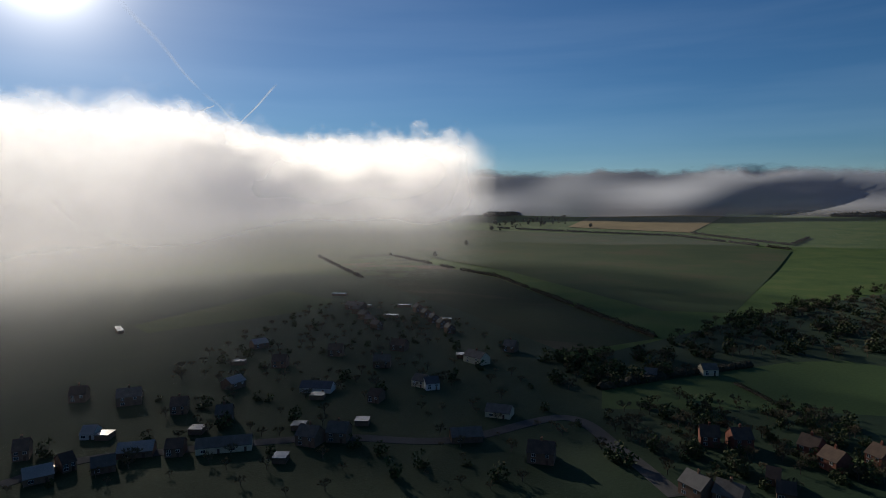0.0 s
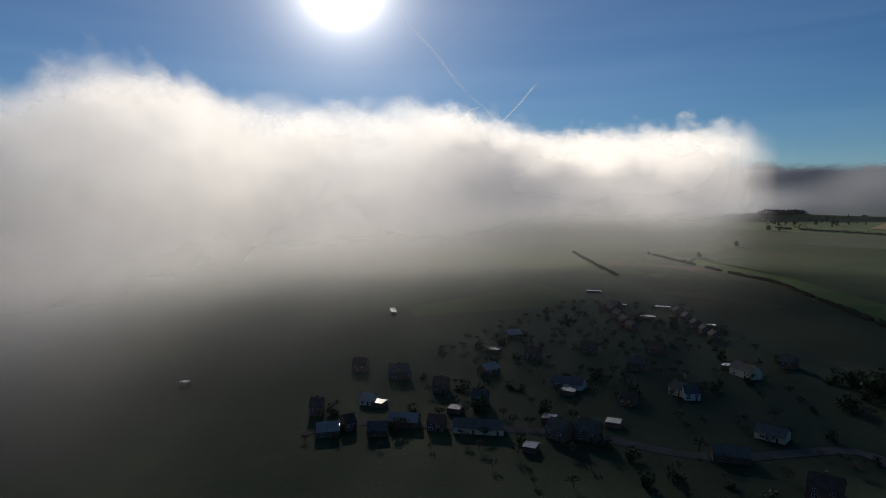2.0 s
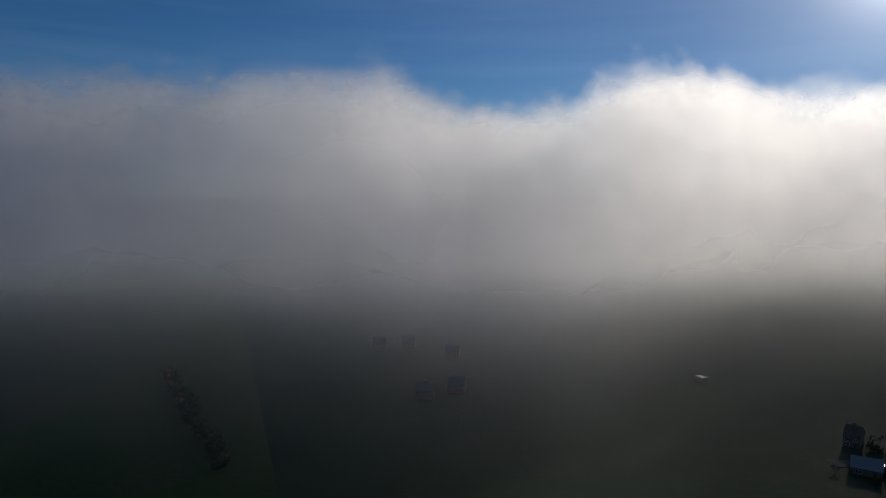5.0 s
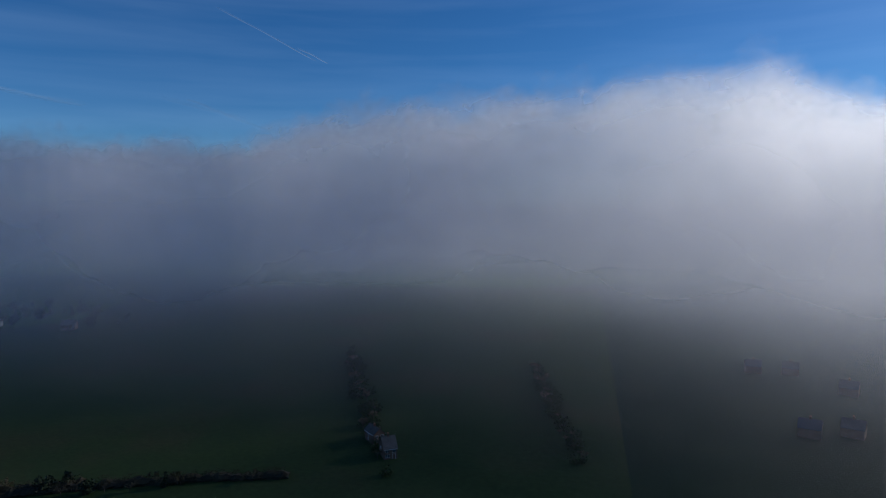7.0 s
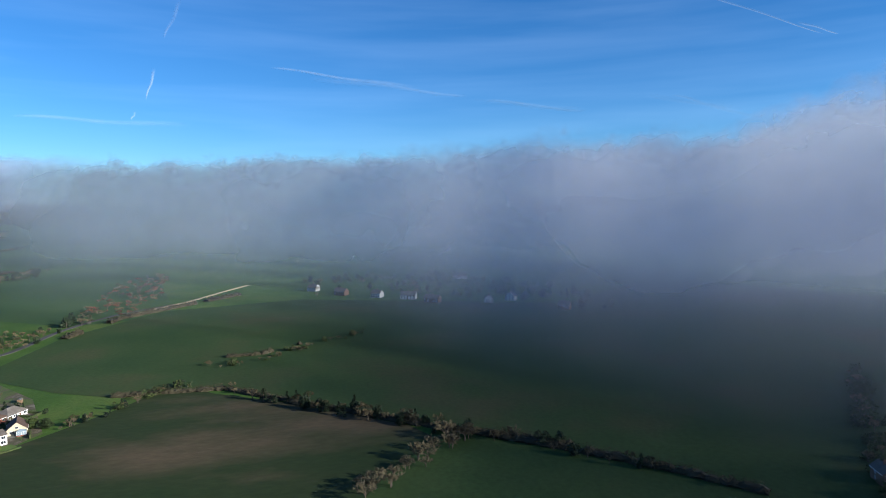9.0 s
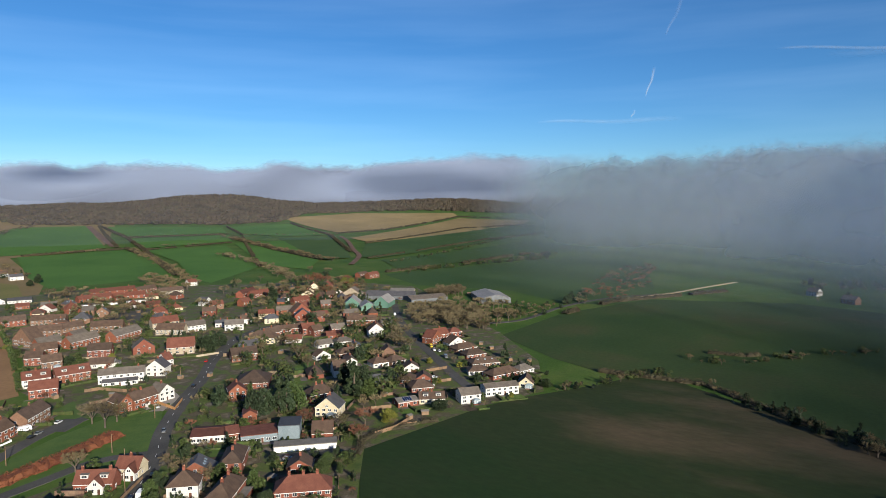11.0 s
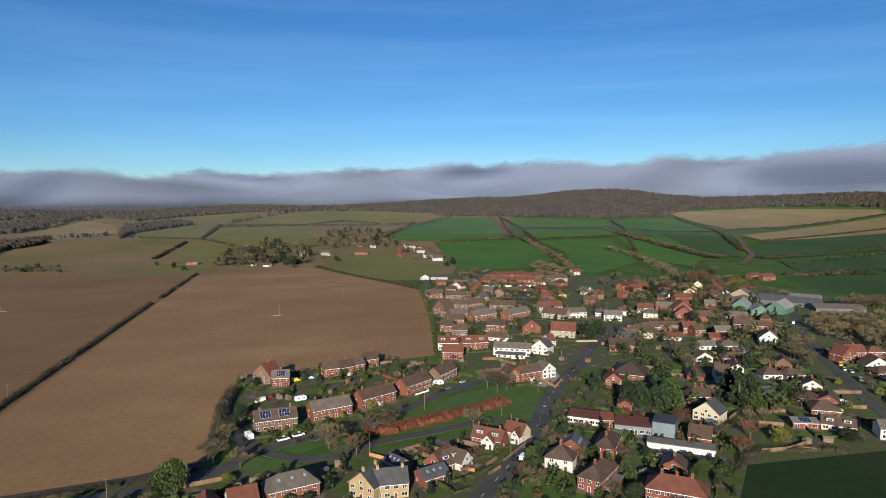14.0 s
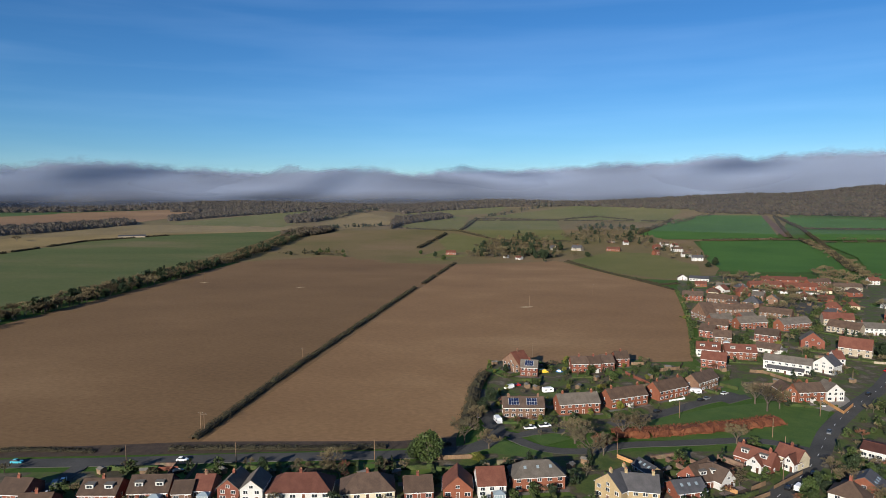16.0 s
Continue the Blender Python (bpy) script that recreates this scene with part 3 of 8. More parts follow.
def tube_mesh(name, r0, r1, h, n, material):
    key = (name, round(r0, 3), round(r1, 3), round(h, 3), n, material)
    if key in CACHE:
        return CACHE[key]
    verts, faces = [], []
    for z, r in ((0, r0), (h, r1)):
        verts += [(r * math.cos(2 * math.pi * i / n), r * math.sin(2 * math.pi * i / n), z) for i in range(n)]
    for i in range(n):
        j = (i + 1) % n
        faces.append((i, j, n + j, n + i))
    faces += [tuple(range(n - 1, -1, -1)), tuple(range(n, 2 * n))]
    CACHE[key] = raw_mesh(name, verts, faces, material)
    return CACHE[key]


WALL_WORDS = {"brick_red": "red brick", "brick_orange": "orange-red brick", "brick_brown": "brown brick", "yellow_brick": "yellow brick", "white_render": "white rendered",
              "cream_render": "cream rendered", "stone_wall": "flint and stone", "green_sheet": "green sheet-clad", "grey_sheet": "grey sheet-clad", "blue_sheet": "pale blue-grey clad",
              "timber": "timber"}
ROOF_WORDS = {"roof_brown": "brown tiled", "roof_red": "red tiled", "roof_grey": "grey-brown tiled", "slate": "dark slate", "sheet_roof": "pale sheet", "felt": "grey felt", "wet_felt": "wet grey felt"}


HOUSES = []


def house(x, y, rot, w, d, eave=5.0, roof="gable", wall="brick_red", tiles="roof_brown", wins=4, chim=1, extra="", far=False, rise=None, name="house", label="", turn=0):
    """A house about (x, y), its facade (-y side) w wide. turn=1: the gable end is the facade. extra: letters for
    s solar panels, p porch, c conservatory, r dormer, e side extension, l skylights, g garage doors."""
    z = terrain(x, y)
    HOUSES.append((x, y, math.cos(radians(rot)), math.sin(radians(rot)), w / 2, d / 2))
    if not label:
        label = ("%s house" if eave > 4 else "%s bungalow") % WALL_WORDS[wall] + " with a %s %s roof" % (ROOF_WORDS[tiles], {"gable": "gabled", "hip": "hipped", "flat": "flat"}[roof])
        if "s" in extra:
            label += " and solar panels"
        elif "c" in extra:
            label += " and a conservatory"
        elif "r" in extra:
            label += " and a dormer"
    h = thing(name, pose(x, y, z, 0, 0, rot), label, "house" if name == "house" else name.replace("_", " "), "village houses" if name == "house" else "")
    W, D = (w, d) if not turn else (d, w)         # W: along the ridge
    inner = Matrix.Identity(4) if not turn else pose(0, 0, 0, 0, 0, 90)
    rise = rise if rise is not None else D * 0.5 * (0.80 if eave > 4 else 0.62)
    if roof == "flat":
        part("wall", boxes_mesh("wall", [(-W / 2, -D / 2, 0, W / 2, D / 2, eave)], wall), h, inner)
        part("roof", boxes_mesh("roof", [(-W / 2 - 0.2, -D / 2 - 0.3, eave + 0.003, W / 2 + 0.2, D / 2 + 0.2, eave + 0.28)], tiles), h, inner)
    else:
        v, f = gable_walls(W, D, eave, rise) if roof == "gable" else gable_walls(W, D, eave, 0.05)
        part("wall", raw_mesh("wall", v, f, wall), h, inner)
        v, f = (gable_roof if roof == "gable" else hip_roof)(W, D, eave, rise)
        part("roof", raw_mesh("roof", v, f, tiles), h, inner)
        if not far:
            for sgn in (-1, 1):
                yy = sgn * (D / 2 + 0.37)
                zz = eave - rise * 0.35 / (D / 2)
                part("gutter", boxes_mesh("gutter", [(-W / 2, -0.06, -0.14, W / 2, 0.06, 0.02)], "white_paint"), h, inner @ pose(0, yy, zz))
            if roof == "gable":
                part("ridge", boxes_mesh("ridge", [(-W / 2 - 0.25, -0.12, 0, W / 2 + 0.25, 0.12, 0.12)], tiles), h, inner @ pose(0, 0, eave + rise + 0.16))
    if chim and roof != "flat":
        places = {1: [0.0], 2: [-0.36, 0.36], 3: [-0.46, 0.0, 0.46]}[chim]
        k = 1.0 if roof == "gable" else max((W - D * 0.95) / W, 0.3)
        for u in places:
            c = inner @ Vector((u * W * k, 0.0, eave + rise))
            chimney_unit(h, c.x, c.y, c.z, 1.2, wall if "brick" in wall else "brick_red")
    # windows by storey, on the facade and at its back, and one on each end
    floors = [0.9] if eave < 4 else [0.9, eave - 1.75]
    if wins:
        for k, zf in enumerate(floors):
            for i in range(wins):
                u = ((i + 0.5) / wins - 0.5) * w
                if k == 0 and "g" not in extra and i == wins // 2:
                    dr = part("door", boxes_mesh("door", [(-0.5, -0.07, 0, 0.5, 0.05, 2.1)], "door_paint"), h, pose(u, -d / 2, 0.05))
                    if not far:
                        part("door_frame", boxes_mesh("door_frame", [(-0.6, -0.05, 0, -0.5, 0.05, 2.2), (0.5, -0.05, 0, 0.6, 0.05, 2.2), (-0.5, -0.05, 2.1, 0.5, 0.05, 2.2)], "white_paint"), dr)
                    continue
                window_unit(h, u, -d / 2, zf, 1.9 if k == 0 else 1.5, 1.25, 0)
                if not far and i == 0:
                    window_unit(h, u, d / 2, zf, 1.5, 1.15, 180)
            if not far:
                window_unit(h, -w / 2, d * 0.12, zf, 1.0, 1.1, -90)
                window_unit(h, w / 2, -d * 0.12, zf, 1.0, 1.1, 90)
        if turn and roof == "gable" and rise > 2.3:
            window_unit(h, 0, -d / 2, eave + 0.15, 1.3, 1.1, 0)
    slope = math.atan2(rise, D / 2) if roof != "flat" else 0.0

    def on_roof(u, v, side=-1, up=0.25):
        """A frame on the roof's slope: u along the ridge, v from the eaves (0) to the ridge (1)."""
        yy = side * D / 2 * (1 - v)
        return inner @ pose(u, yy, eave + rise * v + up, math.degrees(slope) * (-side), 0, 0)

    if "s" in extra:
        side = -1 if not turn else 1
        for gx in ([-0.24, 0.2] if W > 11 else [0.0]):
            arr = part("solar_unit", boxes_mesh("solar_frame", [(-2.3, -1.75, 0, 2.3, 1.75, 0.05)], "car_silver"), h, on_roof(gx * W, 0.5, side), "dark blue solar panels")
            for ix in range(4):
                for iy in range(2):
                    part("solar_panel", boxes_mesh("solar_panel", [(-0.52, -0.82, 0, 0.52, 0.82, 0.04)], "solar"), arr, pose(-1.68 + 1.12 * ix, -0.86 + 1.72 * iy, 0.052))
    if "l" in extra:
        for u in (-0.25, 0.0, 0.25):
            part("skylight", boxes_mesh("skylight", [(-0.45, -0.55, 0, 0.45, 0.55, 0.08)], "conservatory_glass"), h, on_roof(u * W, 0.55))
    if "p" in extra:
        po = part("porch", raw_mesh("porch", *gable_walls(1.8, 1.4, 2.1, 0.7), "white_render"), h, pose(0, -d / 2 - 0.9, 0, 0, 0, 90))
        part("porch_roof", raw_mesh("porch_roof", *gable_roof(1.8, 1.4, 2.1, 0.7, 0.2, 0.1), tiles), po)
    if "r" in extra:
        for u in ([-0.25, 0.25] if w > 9 else [0.0]):
            if turn:
                dm = part("dormer", boxes_mesh("dormer", [(-1.3, -0.2, -0.2, 1.3, 2.2, 1.35)], "white_render"), h, inner @ pose(u * W, D / 2 * 0.62, eave + rise * 0.36, 0, 0, 180))
            else:
                dm = part("dormer", boxes_mesh("dormer", [(-1.3, -0.2, -0.2, 1.3, 2.2, 1.35)], "white_render"), h, inner @ pose(u * W, -D / 2 * 0.62, eave + rise * 0.36))
            part("dormer_roof", boxes_mesh("dormer_roof", [(-1.5, -0.45, 1.352, 1.5, 2.4, 1.5)], "felt"), dm)
            window_unit(dm, 0, -0.2, 0.15, 1.9, 1.0, 0).name = "dormer_window"
    if "e" in extra:
        ex = part("extension", boxes_mesh("extension", [(0, -d * 0.4, 0, 3.0, d * 0.35, 2.6)], wall), h, pose(w / 2, 0, 0))
        part("extension_roof", boxes_mesh("extension_roof", [(-0.05, -d * 0.4 - 0.2, 2.602, 3.2, d * 0.35 + 0.2, 2.8)], "felt"), ex)
        if not far:
            window_unit(ex, 1.5, -d * 0.4, 0.9, 1.4, 1.1, 0).name = "extension_window"
    if "c" in extra:
        cv = part("conservatory", boxes_mesh("conservatory", [(-1.9, -2.9, 0, 1.9, -0.01, 0.6)], "brick_red"), h, pose(w * 0.22, -d / 2, 0), "white-framed glass conservatory")
        part("conservatory_glass", boxes_mesh("conservatory_glass", [(-1.85, -2.85, 0.6, 1.85, -0.03, 2.15)], "conservatory_glass"), cv)
        posts = [(px - 0.05, -2.92, 0.6, px + 0.05, -2.82, 2.2) for px in (-1.85, -0.93, 0, 0.93, 1.85)] + [(-1.95, -2.95, 2.15, 1.95, -2.8, 2.3)]
        part("conservatory_frame", boxes_mesh("conservatory_frame", posts, "white_paint"), cv)
        part("conservatory_roof", raw_mesh("conservatory_roof", *hip_roof(3.8, 2.9, 2.25, 0.8, 0.1, 0.08), "conservatory_glass"), cv, pose(0, -1.45, 0))
    if "g" in extra:
        n = max(int(w / 2.9), 1)
        for i in range(n):
            part("garage_door", boxes_mesh("garage_door", [(-1.15, -0.06, 0, 1.15, 0.04, 2.1)], "white_paint"), h, pose(((i + 0.5) / n - 0.5) * w, -d / 2, 0.02))
    return h


def tri_soup(name, tris, material):
    """One mesh of many loose leaves or twigs, three corners each."""
    n = len(tris)
    me = bpy.data.meshes.new(name)
    me.vertices.add(3 * n)
    me.vertices.foreach_set("co", np.asarray(tris, dtype=np.float32).ravel())
    me.loops.add(3 * n)
    me.loops.foreach_set("vertex_index", np.arange(3 * n, dtype=np.int32))
    me.polygons.add(n)
    me.polygons.foreach_set("loop_start", np.arange(0, 3 * n, 3, dtype=np.int32))
    me.update(calc_edges=True)
    me.validate()
    me.materials.append(MATS[material])
    return me


def leaf_tris(centres, size, rng, up=0.0):
    """A small triangle of random lie at each centre."""
    n = len(centres)
    a = rng.normal(size=(n, 3))
    a[:, 2] += up
    a /= np.linalg.norm(a, axis=1)[:, None]
    b = np.cross(a, rng.normal(size=(n, 3)))
    b /= np.linalg.norm(b, axis=1)[:, None] + 1e-9
    s = size * rng.uniform(0.6, 1.4, (n, 1))
    return np.stack([centres + a * s, centres - a * s * 0.5 + b * s * 0.8, centres - a * s * 0.5 - b * s * 0.8], 1)


def limb(verts, faces, p, q, r0, r1, n=5):
    ax = (q - p).normalized()
    s = ax.orthogonal().normalized()
    t = ax.cross(s)
    k = len(verts)
    for c, r in ((p, r0), (q, r1)):
        for i in range(n):
            a = 2 * math.pi * i / n
            verts.append(tuple(c + (s * math.cos(a) + t * math.sin(a)) * r))
    for i in range(n):
        j = (i + 1) % n
        faces.append((k + i, k + j, k + n + j, k + n + i))


def bare_tree_meshes(seed, height, spread, twig, deep=3, twigs=15, fat=0.9):
    rng = random.Random(seed)
    nrng = np.random.default_rng(seed)
    verts, faces, tips = [], [], []
    fork = height * 0.28
    limb(verts, faces, Vector((0, 0, -0.3)), Vector((0, 0, fork)), height * 0.032, height * 0.022, 7)

    def grow(p, dirn, length, r, depth):
        q = p + dirn * length
        if depth < 2 or deep > 2:
            limb(verts, faces, p, q, r, r * 0.6, 3 if deep < 3 else 4 if depth else 5)
        if depth >= deep:
            tips.append((p, q))
            return
        for _ in range(3 if depth else 4):
            nd = (dirn + Vector((rng.gauss(0, 0.55), rng.gauss(0, 0.55), rng.gauss(0.12, 0.35)))).normalized()
            grow(p + dirn * length * rng.uniform(0.55, 1.0), nd, length * rng.uniform(0.55, 0.8), r * 0.55, depth + 1)

    for i in range(5):
        a = 2 * math.pi * (i + rng.random() * 0.6) / 5
        dirn = Vector((math.cos(a) * spread, math.sin(a) * spread, 1.0)).normalized()
        grow(Vector((0, 0, fork * rng.uniform(0.75, 1.0))), dirn, height * 0.30, height * 0.015, 0)
    tris = []
    for p, q in tips:
        for _ in range(twigs):
            s = p.lerp(q, rng.uniform(0.2, 1.0))
            dv = ((q - p).normalized() + Vector((rng.gauss(0, 0.7), rng.gauss(0, 0.7), rng.gauss(0.2, 0.6)))).normalized()
            e = s + dv * rng.uniform(0.5, 1.3) * height * 0.09
            o = dv.orthogonal().normalized() * height * 0.0045 * fat
            tris.append([tuple(s - o), tuple(s + o), tuple(e)])
    return raw_mesh("trunk", verts, faces, "bark"), tri_soup("crown", tris, twig)


def leafy_tree_meshes(seed, height, width, leaf, cone=False, per=70, size_leaf=0.04, clumps=34):
    rng = random.Random(seed)
    nrng = np.random.default_rng(seed)
    verts, faces = [], []
    limb(verts, faces, Vector((0, 0, -0.3)), Vector((0, 0, height * (0.85 if cone else 0.5))), height * 0.035, height * 0.012, 7)
    centres = []
    for i in range(clumps):
        a, u = rng.uniform(0, 6.28), rng.random()
        if cone:
            z = height * (0.1 + 0.88 * u)
            rad = width * 0.5 * (1.02 - u) * rng.uniform(0.6, 1.0)
            size = width * 0.17 * (1.15 - u)
        else:
            z = height * (0.14 + 0.74 * u)
            rad = width * 0.5 * math.sqrt(max(1 - (2 * u - 0.9) ** 2 * 0.8, 0.05)) * rng.uniform(0.3, 0.85)
            size = width * 0.19
        c = np.array((rad * math.cos(a), rad * math.sin(a), z))
        if not cone:
            limb(verts, faces, Vector((0, 0, height * 0.3)), Vector(c), height * 0.01, height * 0.004, 4 if clumps > 30 else 3)
        pts = nrng.normal(size=(per, 3))
        pts /= np.linalg.norm(pts, axis=1)[:, None]
        centres.append(c + pts * size * nrng.uniform(0.55, 1.1, (per, 1)) * (1, 1, 0.8))
    return raw_mesh("trunk", verts, faces, "bark"), tri_soup("crown", leaf_tris(np.concatenate(centres), height * size_leaf, nrng), leaf)


TREES = {"bare": [bare_tree_meshes(s, 10, sp, tw) for s, sp, tw in ((1, 0.9, "twig_brown"), (2, 0.7, "twig_brown"), (3, 1.1, "twig_brown"), (4, 0.6, "twig_brown"))],
         "red": [bare_tree_meshes(s, 10, 0.8, "twig_red") for s in (7, 8)],
         "green": [leafy_tree_meshes(s, 10, 9, "leaf_green") for s in (11, 12)],
         "dark": [leafy_tree_meshes(s, 10, 8, "leaf_dark") for s in (13, 14)],
         "lime": [leafy_tree_meshes(s, 10, 9, "leaf_lime") for s in (15,)],
         "fir": [leafy_tree_meshes(s, 10, 5, "leaf_dark", True) for s in (16, 17)]}
TREE_WORDS = {"bare": "leafless winter tree with fine brown twigs", "red": "leafless tree with reddish twigs", "green": "broad evergreen tree with green leaves",
              "dark": "dark evergreen tree with dense foliage", "lime": "yellow-green evergreen shrub", "fir": "tall dark conifer"}
LITE = {"bush": [leafy_tree_meshes(s, 10, 13, "garden_hedge", False, 12, 0.11, 12) for s in (31, 32)], "bare": [bare_tree_meshes(s, 10, 0.9, "twig_brown", 2, 9, 3.4) for s in (21, 22, 23)], "red": [bare_tree_meshes(24, 10, 0.8, "twig_red", 2, 9, 3.4)],
        "green": [leafy_tree_meshes(25, 10, 9, "leaf_green", False, 16, 0.085, 22)], "dark": [leafy_tree_meshes(26, 10, 8, "leaf_dark", False, 16, 0.085, 22), leafy_tree_meshes(27, 10, 5, "leaf_dark", True, 16, 0.085, 24)],
        "lime": [leafy_tree_meshes(28, 10, 9, "leaf_lime", False, 16, 0.085, 22)], "fir": [leafy_tree_meshes(29, 10, 5, "leaf_dark", True, 16, 0.085, 24)]}
tree_rng = random.Random(5)


def tree(kind, x, y, height, wide=1.0):
    trunk, crown = tree_rng.choice(TREES[kind])
    s = height / 10
    t = thing("tree", pose(x, y, terrain(x, y), 0, 0, tree_rng.uniform(0, 360)), TREE_WORDS[kind] + (" in the village" if math.hypot(x, y) < 700 else " by a field"), "tree", kind + " trees")
    sc = Matrix.Diagonal((s * wide, s * wide, s, 1))
    part("trunk", trunk, t, sc)
    part("crown", crown, t, sc)
    return t


def hedge(material, label, height, width, *points, gap=0.0, seed=1, name="hedge", even=False):
    """A hedgerow along a line: a lumpy core with twigs and leaves standing out of it."""
    rng = random.Random(seed + int(abs(points[0][0])))
    nrng = np.random.default_rng(seed + int(abs(points[0][0])))
    verts, faces, cents, sizes = [], [], [], []
    prev = None
    for (x0, y0), (x1, y1) in zip(points, points[1:]):
        length = math.hypot(x1 - x0, y1 - y0)
        dist = math.hypot((x0 + x1) / 2, (y0 + y1) / 2)
        step = 1.6 if dist < 500 else 3.0 if dist < 900 else 6.0
        n = max(int(length / step), 1)
        dx, dy = (x1 - x0) / length, (y1 - y0) / length
        for i in range(n + 1):
            u = i / n
            x, y = x0 + (x1 - x0) * u, y0 + (y1 - y0) * u
            big = 0.62 + 0.55 * (0.5 + 0.5 * noise.noise(Vector((x * 0.05, y * 0.05, seed)))) + 0.35 * noise.noise(Vector((x * 0.25, y * 0.25, seed))) + rng.uniform(-0.16, 0.16)
            if even:
                big = 0.95 + 0.2 * (big - 0.9)
            if i in (0, n) and not even:
                big *= 0.55
            hh, ww = height * big, width * (0.8 + 0.3 * big) * rng.uniform(0.85, 1.15)
            z = terrain(x, y)
            ox, oy = -dy, dx
            ring = [(-0.5, 0.0), (-0.55, 0.45), (-0.32, 0.9), (0.02, 1.0), (0.34, 0.88), (0.55, 0.42), (0.5, 0.0)]
            k = len(verts)
            for (a, b) in ring:
                aa = a * ww * rng.uniform(0.6, 1.15)
                verts.append((x + ox * aa, y + oy * aa, z - 0.1 + hh * b * rng.uniform(0.75, 1.1) * 0.78))
            if i > 0 and not (gap and noise.noise(Vector((x * 0.03, y * 0.03, seed + 9))) < -0.5 + gap):
                for j in range(6):
                    faces.append((k - 7 + j, k + j, k + j + 1, k - 7 + j + 1))
                m = 90 if even else 60 if dist < 500 else 26
                for _ in range(m):
                    a, b = rng.choice(ring[1:6])
                    v = rng.uniform(-step, 0)
                    cents.append((x + ox * a * ww + dx * v + rng.gauss(0, .3), y + oy * a * ww + dy * v + rng.gauss(0, .3), z + hh * (b * 0.8 + (rng.uniform(-0.15, 0.1) if even else rng.uniform(-0.15, 0.34)))))
                    sizes.append(0.22 if dist < 500 else 0.6 if dist < 900 else 1.1)
    core = raw_mesh("hedge_core", verts, faces, material)
    ob = new(name, core)
    tagged(ob, label, name.replace("_", " "), kind="stuff")
    if cents:
        c = np.array(cents)
        tr = leaf_tris(c, np.array(sizes)[:, None], nrng)
        part("hedge_leaves", tri_soup("hedge_leaves", tr, material), ob)
    return ob


def inside(x, y, poly):
    ok = False
    for (x0, y0), (x1, y1) in zip(poly, poly[1:] + poly[:1]):
        if (y0 > y) != (y1 > y) and x < (x1 - x0) * (y - y0) / (y1 - y0) + x0:
            ok = not ok
    return ok


def wood(label, spacing, height, *corners, material="wood_far", seed=3):
    """A wood seen from far: many uneven crowns, joined."""
    rng = random.Random(seed)
    poly = list(corners)
    x0, x1 = min(p[0] for p in poly), max(p[0] for p in poly)
    y0, y1 = min(p[1] for p in poly), max(p[1] for p in poly)
    verts, faces, cents = [], [], []
    nx, ny = int((x1 - x0) / spacing) + 1, int((y1 - y0) / spacing) + 1
    for i in range(nx):
        for j in range(ny):
            x, y = x0 + (i + rng.random()) * spacing, y0 + (j + rng.random()) * spacing
            if not inside(x, y, poly):
                continue
            z, h, r = terrain(x, y), height * rng.uniform(0.65, 1.25), spacing * rng.uniform(0.5, 0.85)
            k = len(verts)
            verts.append((x + rng.gauss(0, .5), y, z + h))
            for ring, (rr, zz) in enumerate(((0.62, 0.86), (1.0, 0.5), (0.8, 0.0))):
                for q in range(6):
                    a = 1.047 * q + ring * 0.5
                    g = rng.uniform(0.75, 1.25)
                    verts.append((x + r * rr * g * math.cos(a), y + r * rr * g * math.sin(a), z + h * zz * (rng.uniform(0.88, 1.1) if zz else 1) - (0.5 if not zz else 0)))
            for q in range(6):
                q2 = (q + 1) % 6
                faces.append((k, k + 1 + q, k + 1 + q2))
                faces.append((k + 1 + q, k + 7 + q, k + 7 + q2, k + 1 + q2))
                faces.append((k + 7 + q, k + 13 + q, k + 13 + q2, k + 7 + q2))
            for _ in range(14):
                a, e = rng.uniform(0, 6.28), rng.random()
                cents.append((x + r * math.cos(a) * (1 - 0.6 * e), y + r * math.sin(a) * (1 - 0.6 * e), z + h * (0.45 + 0.6 * e)))
    ob = new("wood", raw_mesh("wood", verts, faces, material))
    tagged(ob, label, "wood", kind="stuff")
    if cents:
        nrng = np.random.default_rng(seed)
        part("branches", tri_soup("branches", leaf_tris(np.array(cents), spacing * 0.2, nrng, 0.8), material), ob)
    return ob


ROAD_LEVEL = [0.2]
ROAD_POINTS = []


